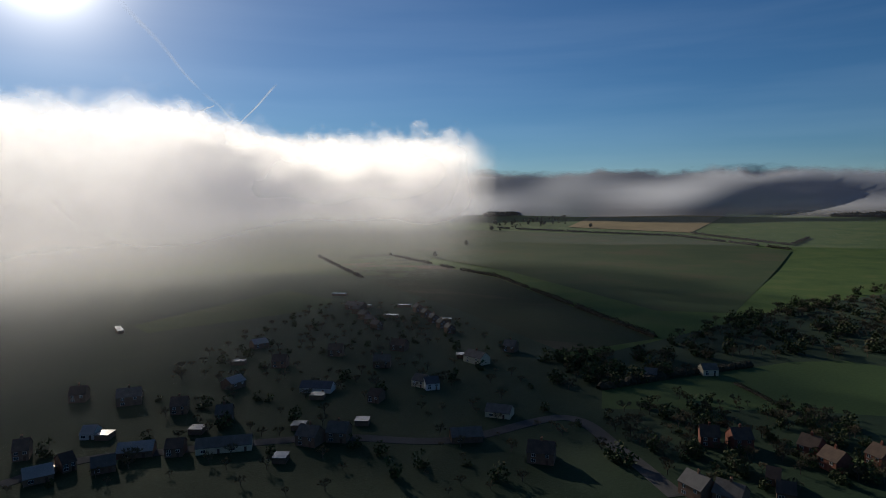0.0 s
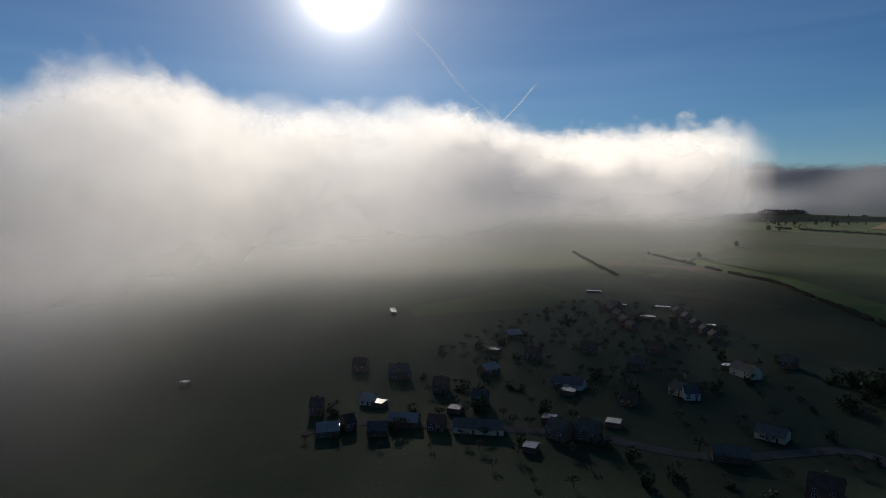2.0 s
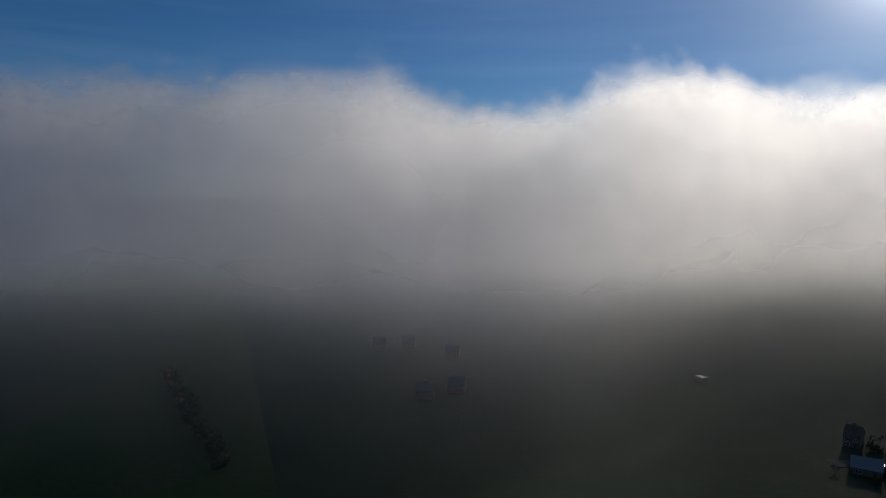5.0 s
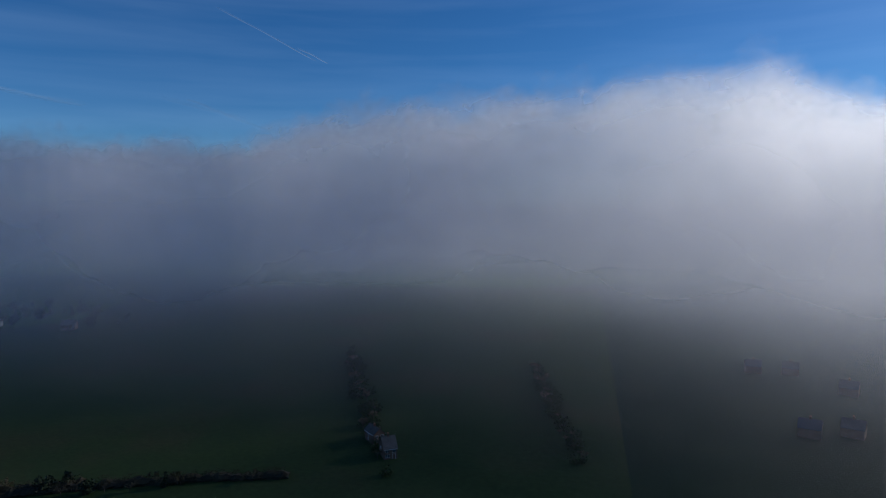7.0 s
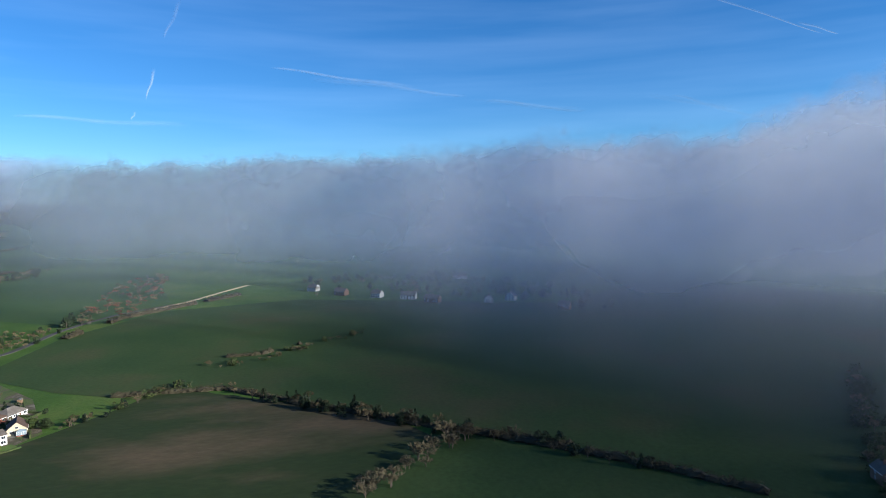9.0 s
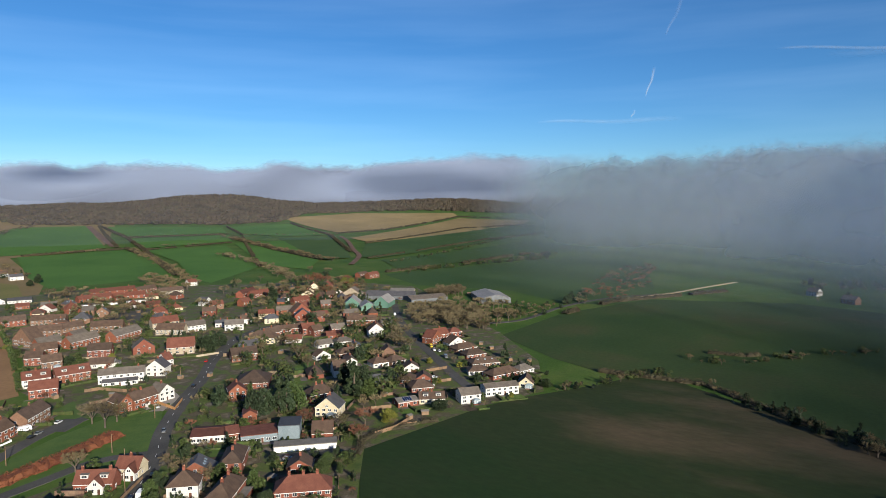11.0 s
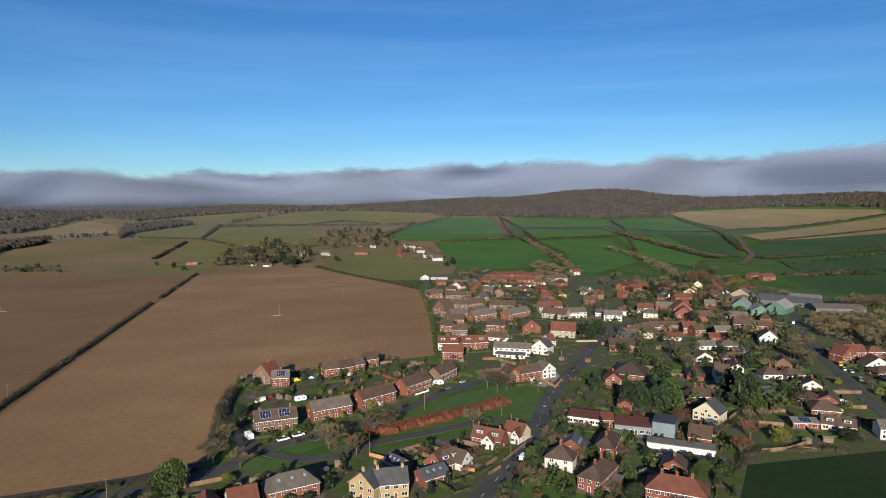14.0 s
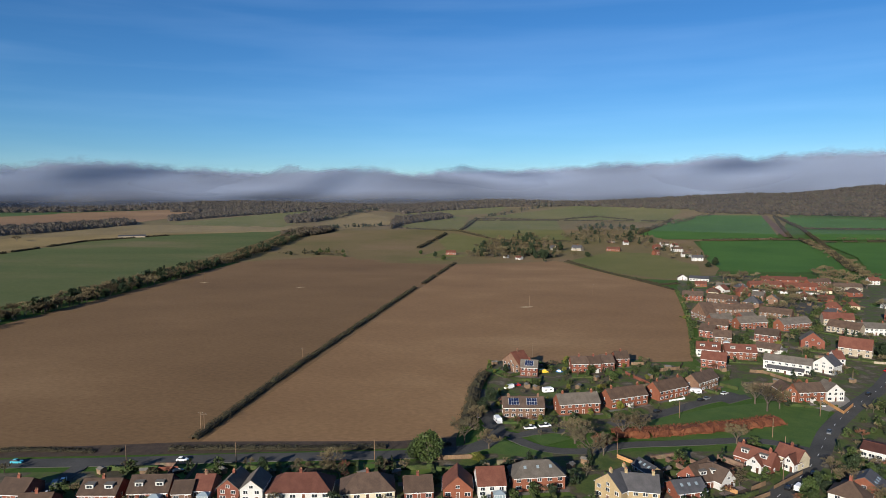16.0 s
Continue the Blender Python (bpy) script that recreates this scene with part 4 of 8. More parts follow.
def road(material, width, label, *points, name="road", marks=False):
    """A strip of road along a line."""
    ROAD_LEVEL[0] += 0.006
    lift = ROAD_LEVEL[0]
    pts = [Vector((x, y, 0)) for x, y in points]
    fine = []
    for i in range(len(pts) - 1):        # Catmull-Rom through the points
        p0, p1, p2, p3 = pts[max(i - 1, 0)], pts[i], pts[i + 1], pts[min(i + 2, len(pts) - 1)]
        n = max(int((p2 - p1).length / 5), 1)
        for k in range(n):
            t = k / n
            fine.append(0.5 * ((2 * p1) + (p2 - p0) * t + (2 * p0 - 5 * p1 + 4 * p2 - p3) * t * t + (3 * p1 - p0 - 3 * p2 + p3) * t ** 3))
    fine.append(pts[-1])
    verts, faces, dashes = [], [], []
    ROAD_POINTS.extend((p.x, p.y, width / 2) for p in fine)
    for i, p in enumerate(fine):
        d = (fine[min(i + 1, len(fine) - 1)] - fine[max(i - 1, 0)]).normalized()
        o = Vector((-d.y, d.x, 0)) * width / 2
        z = terrain(p.x, p.y) + lift
        verts += [(p.x - o.x, p.y - o.y, z - 0.3), (p.x - o.x, p.y - o.y, z), (p.x + o.x, p.y + o.y, z), (p.x + o.x, p.y + o.y, z - 0.3)]
        if i:
            k = 4 * i
            faces += [(k - 4, k, k + 1, k - 3), (k - 3, k + 1, k + 2, k - 2), (k - 2, k + 2, k + 3, k - 1)]
        if marks and i % 2 == 0 and i:
            dashes.append((p, d))
    ob = tagged(mesh_object(name, verts, faces, material), label, name, kind="structure")
    for p, d in dashes:
        part("road_mark", boxes_mesh("road_mark", [(-1.4, -0.08, 0, 1.4, 0.08, 0.012)], "white_paint"), ob, pose(p.x, p.y, terrain(p.x, p.y) + lift + 0.004, 0, 0, math.degrees(math.atan2(d.y, d.x))))
    return ob


def car(x, y, rot, color="silver", kind="car", z=0.28):
    word = {"car": "hatchback", "van": "panel van", "pickup": "pickup truck", "caravan": "touring caravan"}[kind]
    L, Wd = {"car": (4.2, 1.75), "van": (5.2, 1.95), "pickup": (5.2, 1.85), "caravan": (5.6, 2.2)}[kind]
    shade = {"teal": "turquoise"}.get(color, color)
    c = thing({"car": "car", "van": "van", "pickup": "pickup", "caravan": "caravan"}[kind], pose(x, y, terrain(x, y) + z, 0, 0, rot), "%s %s parked on the ground" % (shade, word), "caravan" if kind == "caravan" else "car", "parked vehicles")
    a, b = L / 2, Wd / 2

    def loft(name, secs, mat, lab=""):
        verts, faces = [], []
        for xx, hw, z0, z1, hw1 in secs:
            verts += [(xx, -hw, z0), (xx, hw, z0), (xx, hw1, z1), (xx, -hw1, z1)]
        for i in range(len(secs) - 1):
            k = 4 * i
            for j in range(4):
                j2 = (j + 1) % 4
                faces.append((k + j, k + 4 + j, k + 4 + j2, k + j2))
        faces += [(0, 1, 2, 3), tuple(4 * (len(secs) - 1) + j for j in (3, 2, 1, 0))]
        key = ("loft", kind, name, mat)
        if key not in CACHE:
            CACHE[key] = raw_mesh(name, verts, faces, mat)
            bm = bmesh.new()
            bm.from_mesh(CACHE[key])
            bmesh.ops.recalc_face_normals(bm, faces=bm.faces[:])
            bm.to_mesh(CACHE[key])
            bm.free()
        part(name, CACHE[key], c, None, lab)

    paint = "car_" + color
    if kind == "caravan":
        loft("body", [(-a, b * .9, 0.5, 2.2, b * .85), (-a + 0.4, b, 0.4, 2.55, b * .92), (a - 0.7, b, 0.4, 2.55, b * .92), (a, b * .9, 0.55, 2.0, b * .85)], paint)
        for xx in (-1.3, 1.1):
            for yy in (-b, b):
                window_unit(c, xx, yy, 1.2, 1.2, 0.7, 0)
        wheels = [(-0.2, -b + 0.1), (-0.2, b - 0.1)]
    else:
        if kind == "car":
            loft("body", [(-a, b * .85, 0.4, 0.85, b * .8), (-a + .25, b, 0.25, 0.98, b * .95), (a - 1.2, b, 0.22, 0.92, b * .95), (a - .2, b * .95, 0.25, 0.78, b * .85), (a, b * .8, 0.35, 0.62, b * .75)], paint)
            loft("cabin", [(-a + .2, b * .9, 0.95, 1.0, b * .85), (-a + .75, b * .9, 0.95, 1.42, b * .72), (a - 2.0, b * .9, 0.92, 1.45, b * .72), (a - 1.15, b * .9, 0.9, 0.94, b * .85)], "glass")
            loft("roof_panel", [(-a + .8, b * .7, 1.40, 1.47, b * .66), (a - 2.05, b * .7, 1.42, 1.49, b * .66)], paint)
        elif kind == "van":
            loft("body", [(-a, b * .95, 0.35, 2.0, b * .9), (a - 1.7, b, 0.3, 2.05, b * .9), (a - 1.0, b, 0.3, 1.25, b * .9), (a, b * .9, 0.35, 0.95, b * .8)], paint)
            loft("windscreen", [(a - 1.66, b * .86, 1.25, 1.98, b * .82), (a - 0.98, b * .86, 1.2, 1.29, b * .84)], "glass")
        else:
            loft("body", [(-a, b * .95, 0.45, 1.05, b * .95), (a - 1.6, b, 0.35, 1.08, b * .95), (a - .2, b * .95, 0.35, 0.98, b * .85), (a, b * .85, 0.4, 0.75, b * .8)], paint)
            loft("cabin", [(-0.5, b * .92, 1.0, 1.1, b * .85), (-0.3, b * .92, 1.0, 1.72, b * .75), (0.8, b * .92, 1.0, 1.75, b * .75), (1.4, b * .92, 1.0, 1.1, b * .85)], "glass")
            loft("roof_panel", [(-0.3, b * .74, 1.70, 1.78, b * .7), (0.8, b * .74, 1.72, 1.8, b * .7)], paint)
            part("load_bed", boxes_mesh("load_bed", [(-a + .15, -b * .8, 1.06, -0.6, b * .8, 1.12)], "rubber"), c)
        wheels = [(-a + .8, -b + .1), (-a + .8, b - .1), (a - .85, -b + .1), (a - .85, b - .1)]
    for xx, yy in wheels:
        part("wheel", tube_mesh("wheel", 0.32, 0.32, 0.2, 12, "rubber"), c, pose(xx, yy + 0.1, 0.3, 90, 0, 0))
    return c


def fence(material, height, *points, label="timber panel fence beside a garden", name="fence"):
    f = thing(name, pose(points[0][0], points[0][1], terrain(*points[0])), label, name.replace("_", " "), "garden fences")
    for (x0, y0), (x1, y1) in zip(points, points[1:]):
        length = math.hypot(x1 - x0, y1 - y0)
        n = max(int(length / 2.4), 1)
        ang = math.degrees(math.atan2(y1 - y0, x1 - x0))
        for i in range(n):
            u = (i + 0.5) / n
            px_, py_ = x0 + (x1 - x0) * u - points[0][0], y0 + (y1 - y0) * u - points[0][1]
            s = length / n
            part("panel", boxes_mesh("panel", [(-s / 2 + 0.05, -0.04, 0.02, s / 2 - 0.05, 0.04, height)], material), f, pose(px_, py_, 0, 0, 0, ang))
            part("post", boxes_mesh("post", [(-0.06, -0.06, 0, 0.06, 0.06, height + 0.08)], material), f, pose(px_ - math.cos(radians(ang)) * s / 2, py_ - math.sin(radians(ang)) * s / 2, 0, 0, 0, ang))
    return f


def telegraph_pole(x, y, height=9.0, rot=0.0, arm=True, label="wooden telegraph pole with a crossarm standing in the field"):
    p = thing("telegraph_pole", pose(x, y, terrain(x, y), 0, 0, rot), label, "pole", "poles")
    part("pole", tube_mesh("pole", 0.17, 0.12, height, 8, "timber"), p)
    if arm:
        part("crossarm", boxes_mesh("crossarm", [(-0.9, -0.07, height - 0.6, 0.9, 0.07, height - 0.45)], "timber"), p)
        for dx in (-0.8, 0.0, 0.8):
            part("insulator", tube_mesh("insulator", 0.06, 0.05, 0.2, 6, "white_paint"), p, pose(dx, 0, height - 0.45))
    return p


def shed(x, y, rot, w=2.6, d=2.0, wall="timber", tiles="felt"):
    h = thing("shed", pose(x, y, terrain(x, y), 0, 0, rot), "small timber garden shed with a felt roof", "shed", "garden sheds")
    part("wall", raw_mesh("wall", *gable_walls(w, d, 1.9, 0.5), wall), h)
    part("roof", raw_mesh("roof", *gable_roof(w, d, 1.9, 0.5, 0.15, 0.06), tiles), h)
    part("door", boxes_mesh("door", [(-0.4, -0.03, 0, 0.4, 0.03, 1.75)], "timber"), h, pose(0, -d / 2 - 0.02, 0.02))
    return h


def clear_of(x, y, margin=0.0):
    for hx, hy, c, s, a, b in HOUSES:
        dx, dy = x - hx, y - hy
        if abs(dx * c + dy * s) < a + 1.0 + margin and abs(dy * c - dx * s) < b + 1.0 + margin:
            return False
    return all((x - rx) ** 2 + (y - ry) ** 2 > (rw + 1.5) ** 2 for rx, ry, rw in ROAD_POINTS)


def arrays(me):
    v = np.empty(len(me.vertices) * 3, dtype=np.float32)
    me.vertices.foreach_get("co", v)
    li = np.empty(len(me.loops), dtype=np.int32)
    me.loops.foreach_get("vertex_index", li)
    ls = np.empty(len(me.polygons), dtype=np.int32)
    me.polygons.foreach_get("loop_start", ls)
    return v.reshape(-1, 3), li, ls


def joined(name, label, category, places):
    """Many far trees, one mesh for all the wood and one for each kind of crown. places: (kind, x, y, height, wide)."""
    rng = random.Random(len(places))
    bins = {}
    for kind, x, y, h, wide in places:
        ms = rng.choice(LITE[kind])
        a = rng.uniform(0, 6.28)
        c, s = math.cos(a) * h / 10 * wide, math.sin(a) * h / 10 * wide
        z = terrain(x, y)
        for me in ms:
            key = me.materials[0].name
            v, li, ls = ARR.setdefault(me.name, arrays(me))
            b = bins.setdefault(key, [[], [], [], 0, 0])
            w = np.stack([v[:, 0] * c - v[:, 1] * s + x, v[:, 0] * s + v[:, 1] * c + y, v[:, 2] * h / 10 + z], 1)
            b[0].append(w)
            b[1].append(li + b[3])
            b[2].append(ls + b[4])
            b[3] += len(v)
            b[4] += len(li)
    top = None
    for key, (vs, lis, lss, nv, nl) in bins.items():
        me = bpy.data.meshes.new(name)
        me.vertices.add(nv)
        me.vertices.foreach_set("co", np.concatenate(vs).ravel())
        me.loops.add(nl)
        me.loops.foreach_set("vertex_index", np.concatenate(lis))
        starts = np.concatenate(lss)
        me.polygons.add(len(starts))
        me.polygons.foreach_set("loop_start", starts)
        me.update(calc_edges=True)
        me.materials.append(MATS[key])
        if top is None:
            top = tagged(new(name, me), label, category, kind="stuff")
        else:
            part("crowns", me, top)
    return top


ARR = {}


def places_in(kinds, n, low, high, corners, seed, wide, margin):
    rng = random.Random(seed)
    poly = list(corners)
    x0, x1 = min(p[0] for p in poly), max(p[0] for p in poly)
    y0, y1 = min(p[1] for p in poly), max(p[1] for p in poly)
    got, tries = [], 0
    while len(got) < n and tries < n * 40:
        tries += 1
        x, y = rng.uniform(x0, x1), rng.uniform(y0, y1)
        if inside(x, y, poly) and clear_of(x, y, margin):
            got.append((rng.choice(kinds), x, y, rng.uniform(low, high), wide * rng.uniform(0.8, 1.2)))
    return got


def scatter(kinds, n, low, high, *corners, seed=1, wide=1.0, margin=0.0, join=""):
    """Trees and shrubs at random over a stretch of land, clear of houses and roads; join: one object, with that label."""
    got = places_in(kinds, n, low, high, corners, seed, wide, margin)
    if join:
        joined("shrubs" if high < 7 else "trees", join, "trees", got)
    else:
        for g in got:
            tree(*g)


def copse(label, n, low, high, *corners, seed=1, kinds=("bare",), wide=1.0):
    joined("copse", label, "wood", places_in(list(kinds), n, low, high, corners, seed, wide, 0.0))


def treeline(label, low, high, width, spacing, *points, seed=1, kinds=("bare",), wide=1.1):
    """A row of trees and bushes along a line, of uneven height and spacing."""
    rng = random.Random(seed * 7 + int(abs(points[0][0])))
    got = []
    for (x0, y0), (x1, y1) in zip(points, points[1:]):
        length = math.hypot(x1 - x0, y1 - y0)
        for _ in range(max(int(length / spacing), 1)):
            u, k = rng.random(), rng.gauss(0, width / 3)
            got.append((rng.choice(kinds), x0 + (x1 - x0) * u - (y1 - y0) / length * k, y0 + (y1 - y0) * u + (x1 - x0) / length * k, rng.uniform(low, high), wide * rng.uniform(0.8, 1.3)))
    return joined("treeline", label, "trees", got)


def chalk_heap(x, y, r):
    """A low pale spill of chalky earth round a pole."""
    rng = random.Random(int(x))
    verts, faces = [(x, y, 0.55)], []
    for i in range(14):
        a = 2 * math.pi * i / 14
        g = r * rng.uniform(0.6, 1.3) * (1.4 if i % 7 < 2 else 1.0)
        verts.append((x + g * math.cos(a), y + g * 0.6 * math.sin(a), 0.18))
        faces.append((0, 1 + i, 1 + (i + 1) % 14))
    return tagged(mesh_object("chalk_heap", verts, faces, "chalk"), "pale heap of chalky earth on the ploughed field", "heap")


def pylon(x, y, h):
    """A lattice pylon on the ridge."""
    p = thing("pylon", pose(x, y, terrain(x, y)), "grey steel lattice pylon on the hill", "pylon")
    for sx in (-1, 1):
        for sy in (-1, 1):
            verts, faces = [], []
            limb(verts, faces, Vector((sx * 3.2, sy * 3.2, -1)), Vector((sx * 0.5, sy * 0.5, h)), 0.3, 0.2, 4)
            part("leg", raw_mesh("leg", verts, faces, "car_grey"), p)
    for k in range(6):
        z0, z1 = h * k / 6, h * (k + 1) / 6
        w0, w1 = 3.2 - 2.7 * k / 6, 3.2 - 2.7 * (k + 1) / 6
        verts, faces = [], []
        for s in (-1, 1):
            limb(verts, faces, Vector((-w0, s * w0, z0)), Vector((w1, s * w1, z1)), 0.15, 0.15, 3)
            limb(verts, faces, Vector((w0, s * w0, z0)), Vector((-w1, s * w1, z1)), 0.15, 0.15, 3)
        part("brace", raw_mesh("brace", verts, faces, "car_grey"), p)
    for z, w in ((h * 0.72, 8), (h * 0.84, 6.5), (h * 0.95, 5)):
        part("arm", boxes_mesh("arm", [(-w, -0.2, z, w, 0.2, z + 0.4)], "car_grey"), p)
    return p


def trail_material():
    m = bpy.data.materials.new("trail")
    m.use_nodes = True
    nt = m.node_tree
    nt.nodes.clear()
    out = nt.nodes.new("ShaderNodeOutputMaterial")
    uv = nt.nodes.new("ShaderNodeAttribute")
    uv.attribute_name = "core"
    n = noise_tex(nt, coords(nt, "Object"), 0.012, 4.0)
    mul = nt.nodes.new("ShaderNodeMath")
    mul.operation = "MULTIPLY"
    link(nt, uv.outputs["Fac"], mul.inputs[0])
    link(nt, n, mul.inputs[1])
    d = node(nt, "ShaderNodeBsdfTranslucent", Color=(0.95, 0.95, 0.95, 1))
    e = node(nt, "ShaderNodeBsdfDiffuse", Color=(0.95, 0.95, 0.95, 1))
    both = node(nt, "ShaderNodeMixShader", Fac=0.5)
    link(nt, d.outputs[0], both.inputs[1])
    link(nt, e.outputs[0], both.inputs[2])
    tr = nt.nodes.new("ShaderNodeBsdfTransparent")
    fin = nt.nodes.new("ShaderNodeMixShader")
    link(nt, mul.outputs[0], fin.inputs[0])
    link(nt, tr.outputs[0], fin.inputs[1])
    link(nt, both.outputs[0], fin.inputs[2])
    link(nt, fin.outputs[0], out.inputs[0])
    MATS["trail"] = m


trail_material()


def contrail(p, q, width, label, strength=1.0):
    """A vapour trail: a long ribbon, thick in its middle and thin towards its edges and tail."""
    p, q = Vector(p), Vector(q)
    ax = (q - p).normalized()
    side = ax.cross(((p + q) / 2).normalized()).normalized()
    bulge = ax.cross(side)
    n = 24
    verts, faces, core = [], [], []
    for i in range(n + 1):
        u = i / n
        c = p.lerp(q, u) + side * width * 0.25 * math.sin(u * 9)
        w = width * (0.8 + 1.2 * u) / 2
        for s, k in ((-1, 0.0), (-0.4, 0.8), (0, 1.0), (0.4, 0.8), (1, 0.0)):
            verts.append(tuple(c + side * s * w + bulge * (1 - s * s) * w * 0.6))
            soft = strength * (0.55 if width < 14 else 0.2)
            core.append(k * soft * (1 - 0.6 * u) * min(1.0, u * 12, (1 - u) * 6))
    for i in range(n):
        for j in range(4):
            k = i * 5 + j
            faces.append((k, k + 5, k + 6, k + 1))
    ob = mesh_object("vapour_trail", verts, faces, "trail", True)
    at = ob.data.attributes.new("core", "FLOAT", "POINT")
    at.data.foreach_set("value", core)
    return tagged(ob, label, "vapour trail", "vapour trails", "stuff")


def gardens(north, seed=4):
    """Round the houses: lawns, patios and beds plot by plot, with hedges, fences and shrubs between them."""
    rng = random.Random(seed)
    nrng = np.random.default_rng(seed)
    flats = {"garden_lawn": [], "patio": [], "flower_bed": []}
    fences, rows, leaves, shrubs = [], [], [], []

    def strip(p, q, h, w, kind):
        length = (q - p).length
        n = max(int(length / 1.8), 1)
        ax = (q - p) / length
        o = Vector((-ax.y, ax.x, 0)) * w / 2
        for i in range(n):
            a, b = p + ax * length * i / n, p + ax * length * (i + 1) / n
            if not clear_of((a.x + b.x) / 2, (a.y + b.y) / 2, -0.6):
                continue
            hh = h * rng.uniform(0.85, 1.12) if kind is rows else h
            kind.append((a, b, o, hh))
            if kind is rows:
                for _ in range(9):
                    c = a.lerp(b, rng.random()) + o * rng.uniform(-1.2, 1.2)
                    leaves.append((c.x, c.y, c.z + hh * rng.uniform(0.3, 1.12)))

    for hx, hy, c, s, a, b in list(HOUSES):
        if not north(hx, hy):
            continue
        u, v = Vector((c, s, 0)), Vector((-s, c, 0))
        plots = max(int(round(2 * a / 6.5)), 1)
        wide = (2 * a + rng.uniform(1, 5)) / plots
        for side in (1, -1):
            deep = rng.uniform(9, 17) if side > 0 else rng.uniform(6, 11)
            for i in range(plots):
                m = Vector((hx, hy, 0)) + u * ((i + 0.5) - plots / 2) * wide
                near, far = b + 0.4, b + deep
                z = terrain(m.x, m.y) + 0.165 + 0.004 * rng.randint(0, 3)
                cut = rng.uniform(0.12, 0.4)
                kinds = [("patio", near, near + (far - near) * cut), (rng.choice(["garden_lawn", "garden_lawn", "garden_lawn", "flower_bed"]), near + (far - near) * cut, far)]
                for mat, d0, d1 in kinds:
                    quad = [m + u * (k * wide * 0.47) + v * side * d for k, d in ((-1, d0), (1, d0), (1, d1), (-1, d1))]
                    mid = (quad[0] + quad[2]) / 2
                    if all(clear_of(p.x, p.y, -0.8) for p in quad) and clear_of(mid.x, mid.y):
                        flats[mat].append([(p.x, p.y, z) for p in quad])
                e0, e1 = m + u * wide / 2 + v * side * near, m + u * wide / 2 + v * side * far
                r = rng.random()
                if r < 0.45:
                    strip(e0, e1, rng.uniform(1.0, 2.0), rng.uniform(0.7, 1.3), rows)
                elif r < 0.8 and side > 0:
                    strip(e0, e1, 1.75, 0.09, fences)
                if side > 0 and rng.random() < 0.7:
                    e2 = m - u * wide / 2 + v * side * far
                    strip(e1, e2, rng.uniform(1.2, 2.4) if rng.random() < 0.6 else 1.7, 1.0, rows if rng.random() < 0.6 else fences)
                elif side < 0 and rng.random() < 0.6:
                    strip(e1, m - u * wide / 2 + v * side * far, rng.uniform(0.7, 1.3), 0.8, rows)
                for _ in range(rng.choice([1, 2, 2, 3]) if side > 0 else rng.choice([0, 1, 1])):
                    p = m + u * rng.uniform(-0.5, 0.5) * wide + v * side * rng.uniform(near + 1.5, far + 1)
                    if clear_of(p.x, p.y, 0.4):
                        k = rng.choice(["bush", "bush", "bush", "bare", "dark", "green", "red"])
                        shrubs.append((k, p.x, p.y, rng.uniform(1.0, 2.4) if k == "bush" else rng.uniform(2.5, 6.0), rng.uniform(0.8, 1.2)))
    words = {"garden_lawn": "mown garden lawns behind and before the houses", "patio": "paved patios and drives beside the houses", "flower_bed": "dark dug beds in the gardens"}
    for mat, quads in flats.items():
        vs = [p for q in quads for p in q]
        ob = mesh_object(mat, vs, [(4 * i, 4 * i + 1, 4 * i + 2, 4 * i + 3) for i in range(len(quads))], mat)
        tagged(ob, words[mat], mat.replace("_", " "), kind="stuff")
    for nm, items, lab in (("garden_fence", fences, "weathered timber fences between the gardens"), ("garden_hedge", rows, "clipped green hedges between the gardens")):
        vs, fs = [], []
        for p, q, o, h in items:
            k = len(vs)
            zz = terrain(p.x, p.y)
            for c0, t in ((p, 1.0), (q, 1.0)):
                vs += [tuple(c0 - o + Vector((0, 0, zz))), tuple(c0 + o + Vector((0, 0, zz))), tuple(c0 + o * 0.85 + Vector((0, 0, zz + h))), tuple(c0 - o * 0.85 + Vector((0, 0, zz + h)))]
            fs += [(k, k + 4, k + 7, k + 3), (k + 1, k + 2, k + 6, k + 5), (k + 3, k + 7, k + 6, k + 2), (k, k + 3, k + 2, k + 1), (k + 4, k + 5, k + 6, k + 7)]
        ob = tagged(mesh_object(nm, vs, fs, nm), lab, nm.replace("_", " "), kind="stuff")
        if nm == "garden_hedge" and leaves:
            part("hedge_leaves", tri_soup("hedge_leaves", leaf_tris(np.array(leaves), 0.3, nrng), "garden_hedge"), ob)
    joined("shrubs", "shrubs and small trees in the gardens", "shrubs", shrubs)

# ---- the village: houses ----
house(35.3, 273.6, -1.1, 18.0, 8.5, 5.0, wall='brick_brown', tiles='roof_brown', chim=2, extra='s', wins=6)
house(60.2, 278.9, 9.3, 19.0, 8.5, 5.0, wall='brick_orange', tiles='roof_grey', chim=2, extra='', wins=6)
house(84.2, 287.9, 20.4, 20.2, 8.5, 5.0, wall='brick_orange', tiles='roof_brown', chim=2, extra='p', wins=6)
house(108.5, 299.8, 28.3, 19.4, 8.5, 5.0, wall='brick_orange', tiles='roof_brown', chim=2, extra='e', wins=6)
house(130.2, 313.0, 37.1, 18.2, 8.5, 5.0, wall='brick_brown', tiles='roof_brown', chim=1, wins=6)
house(75.0, 344.2, 0.1, 9.2, 8.0, 5.0, wall='brick_red', tiles='roof_brown', chim=1, extra='', wins=3)
house(83.1, 344.4, 13.1, 7.6, 8.0, 5.0, wall='brick_red', tiles='roof_brown', chim=1, extra='p', wins=2)
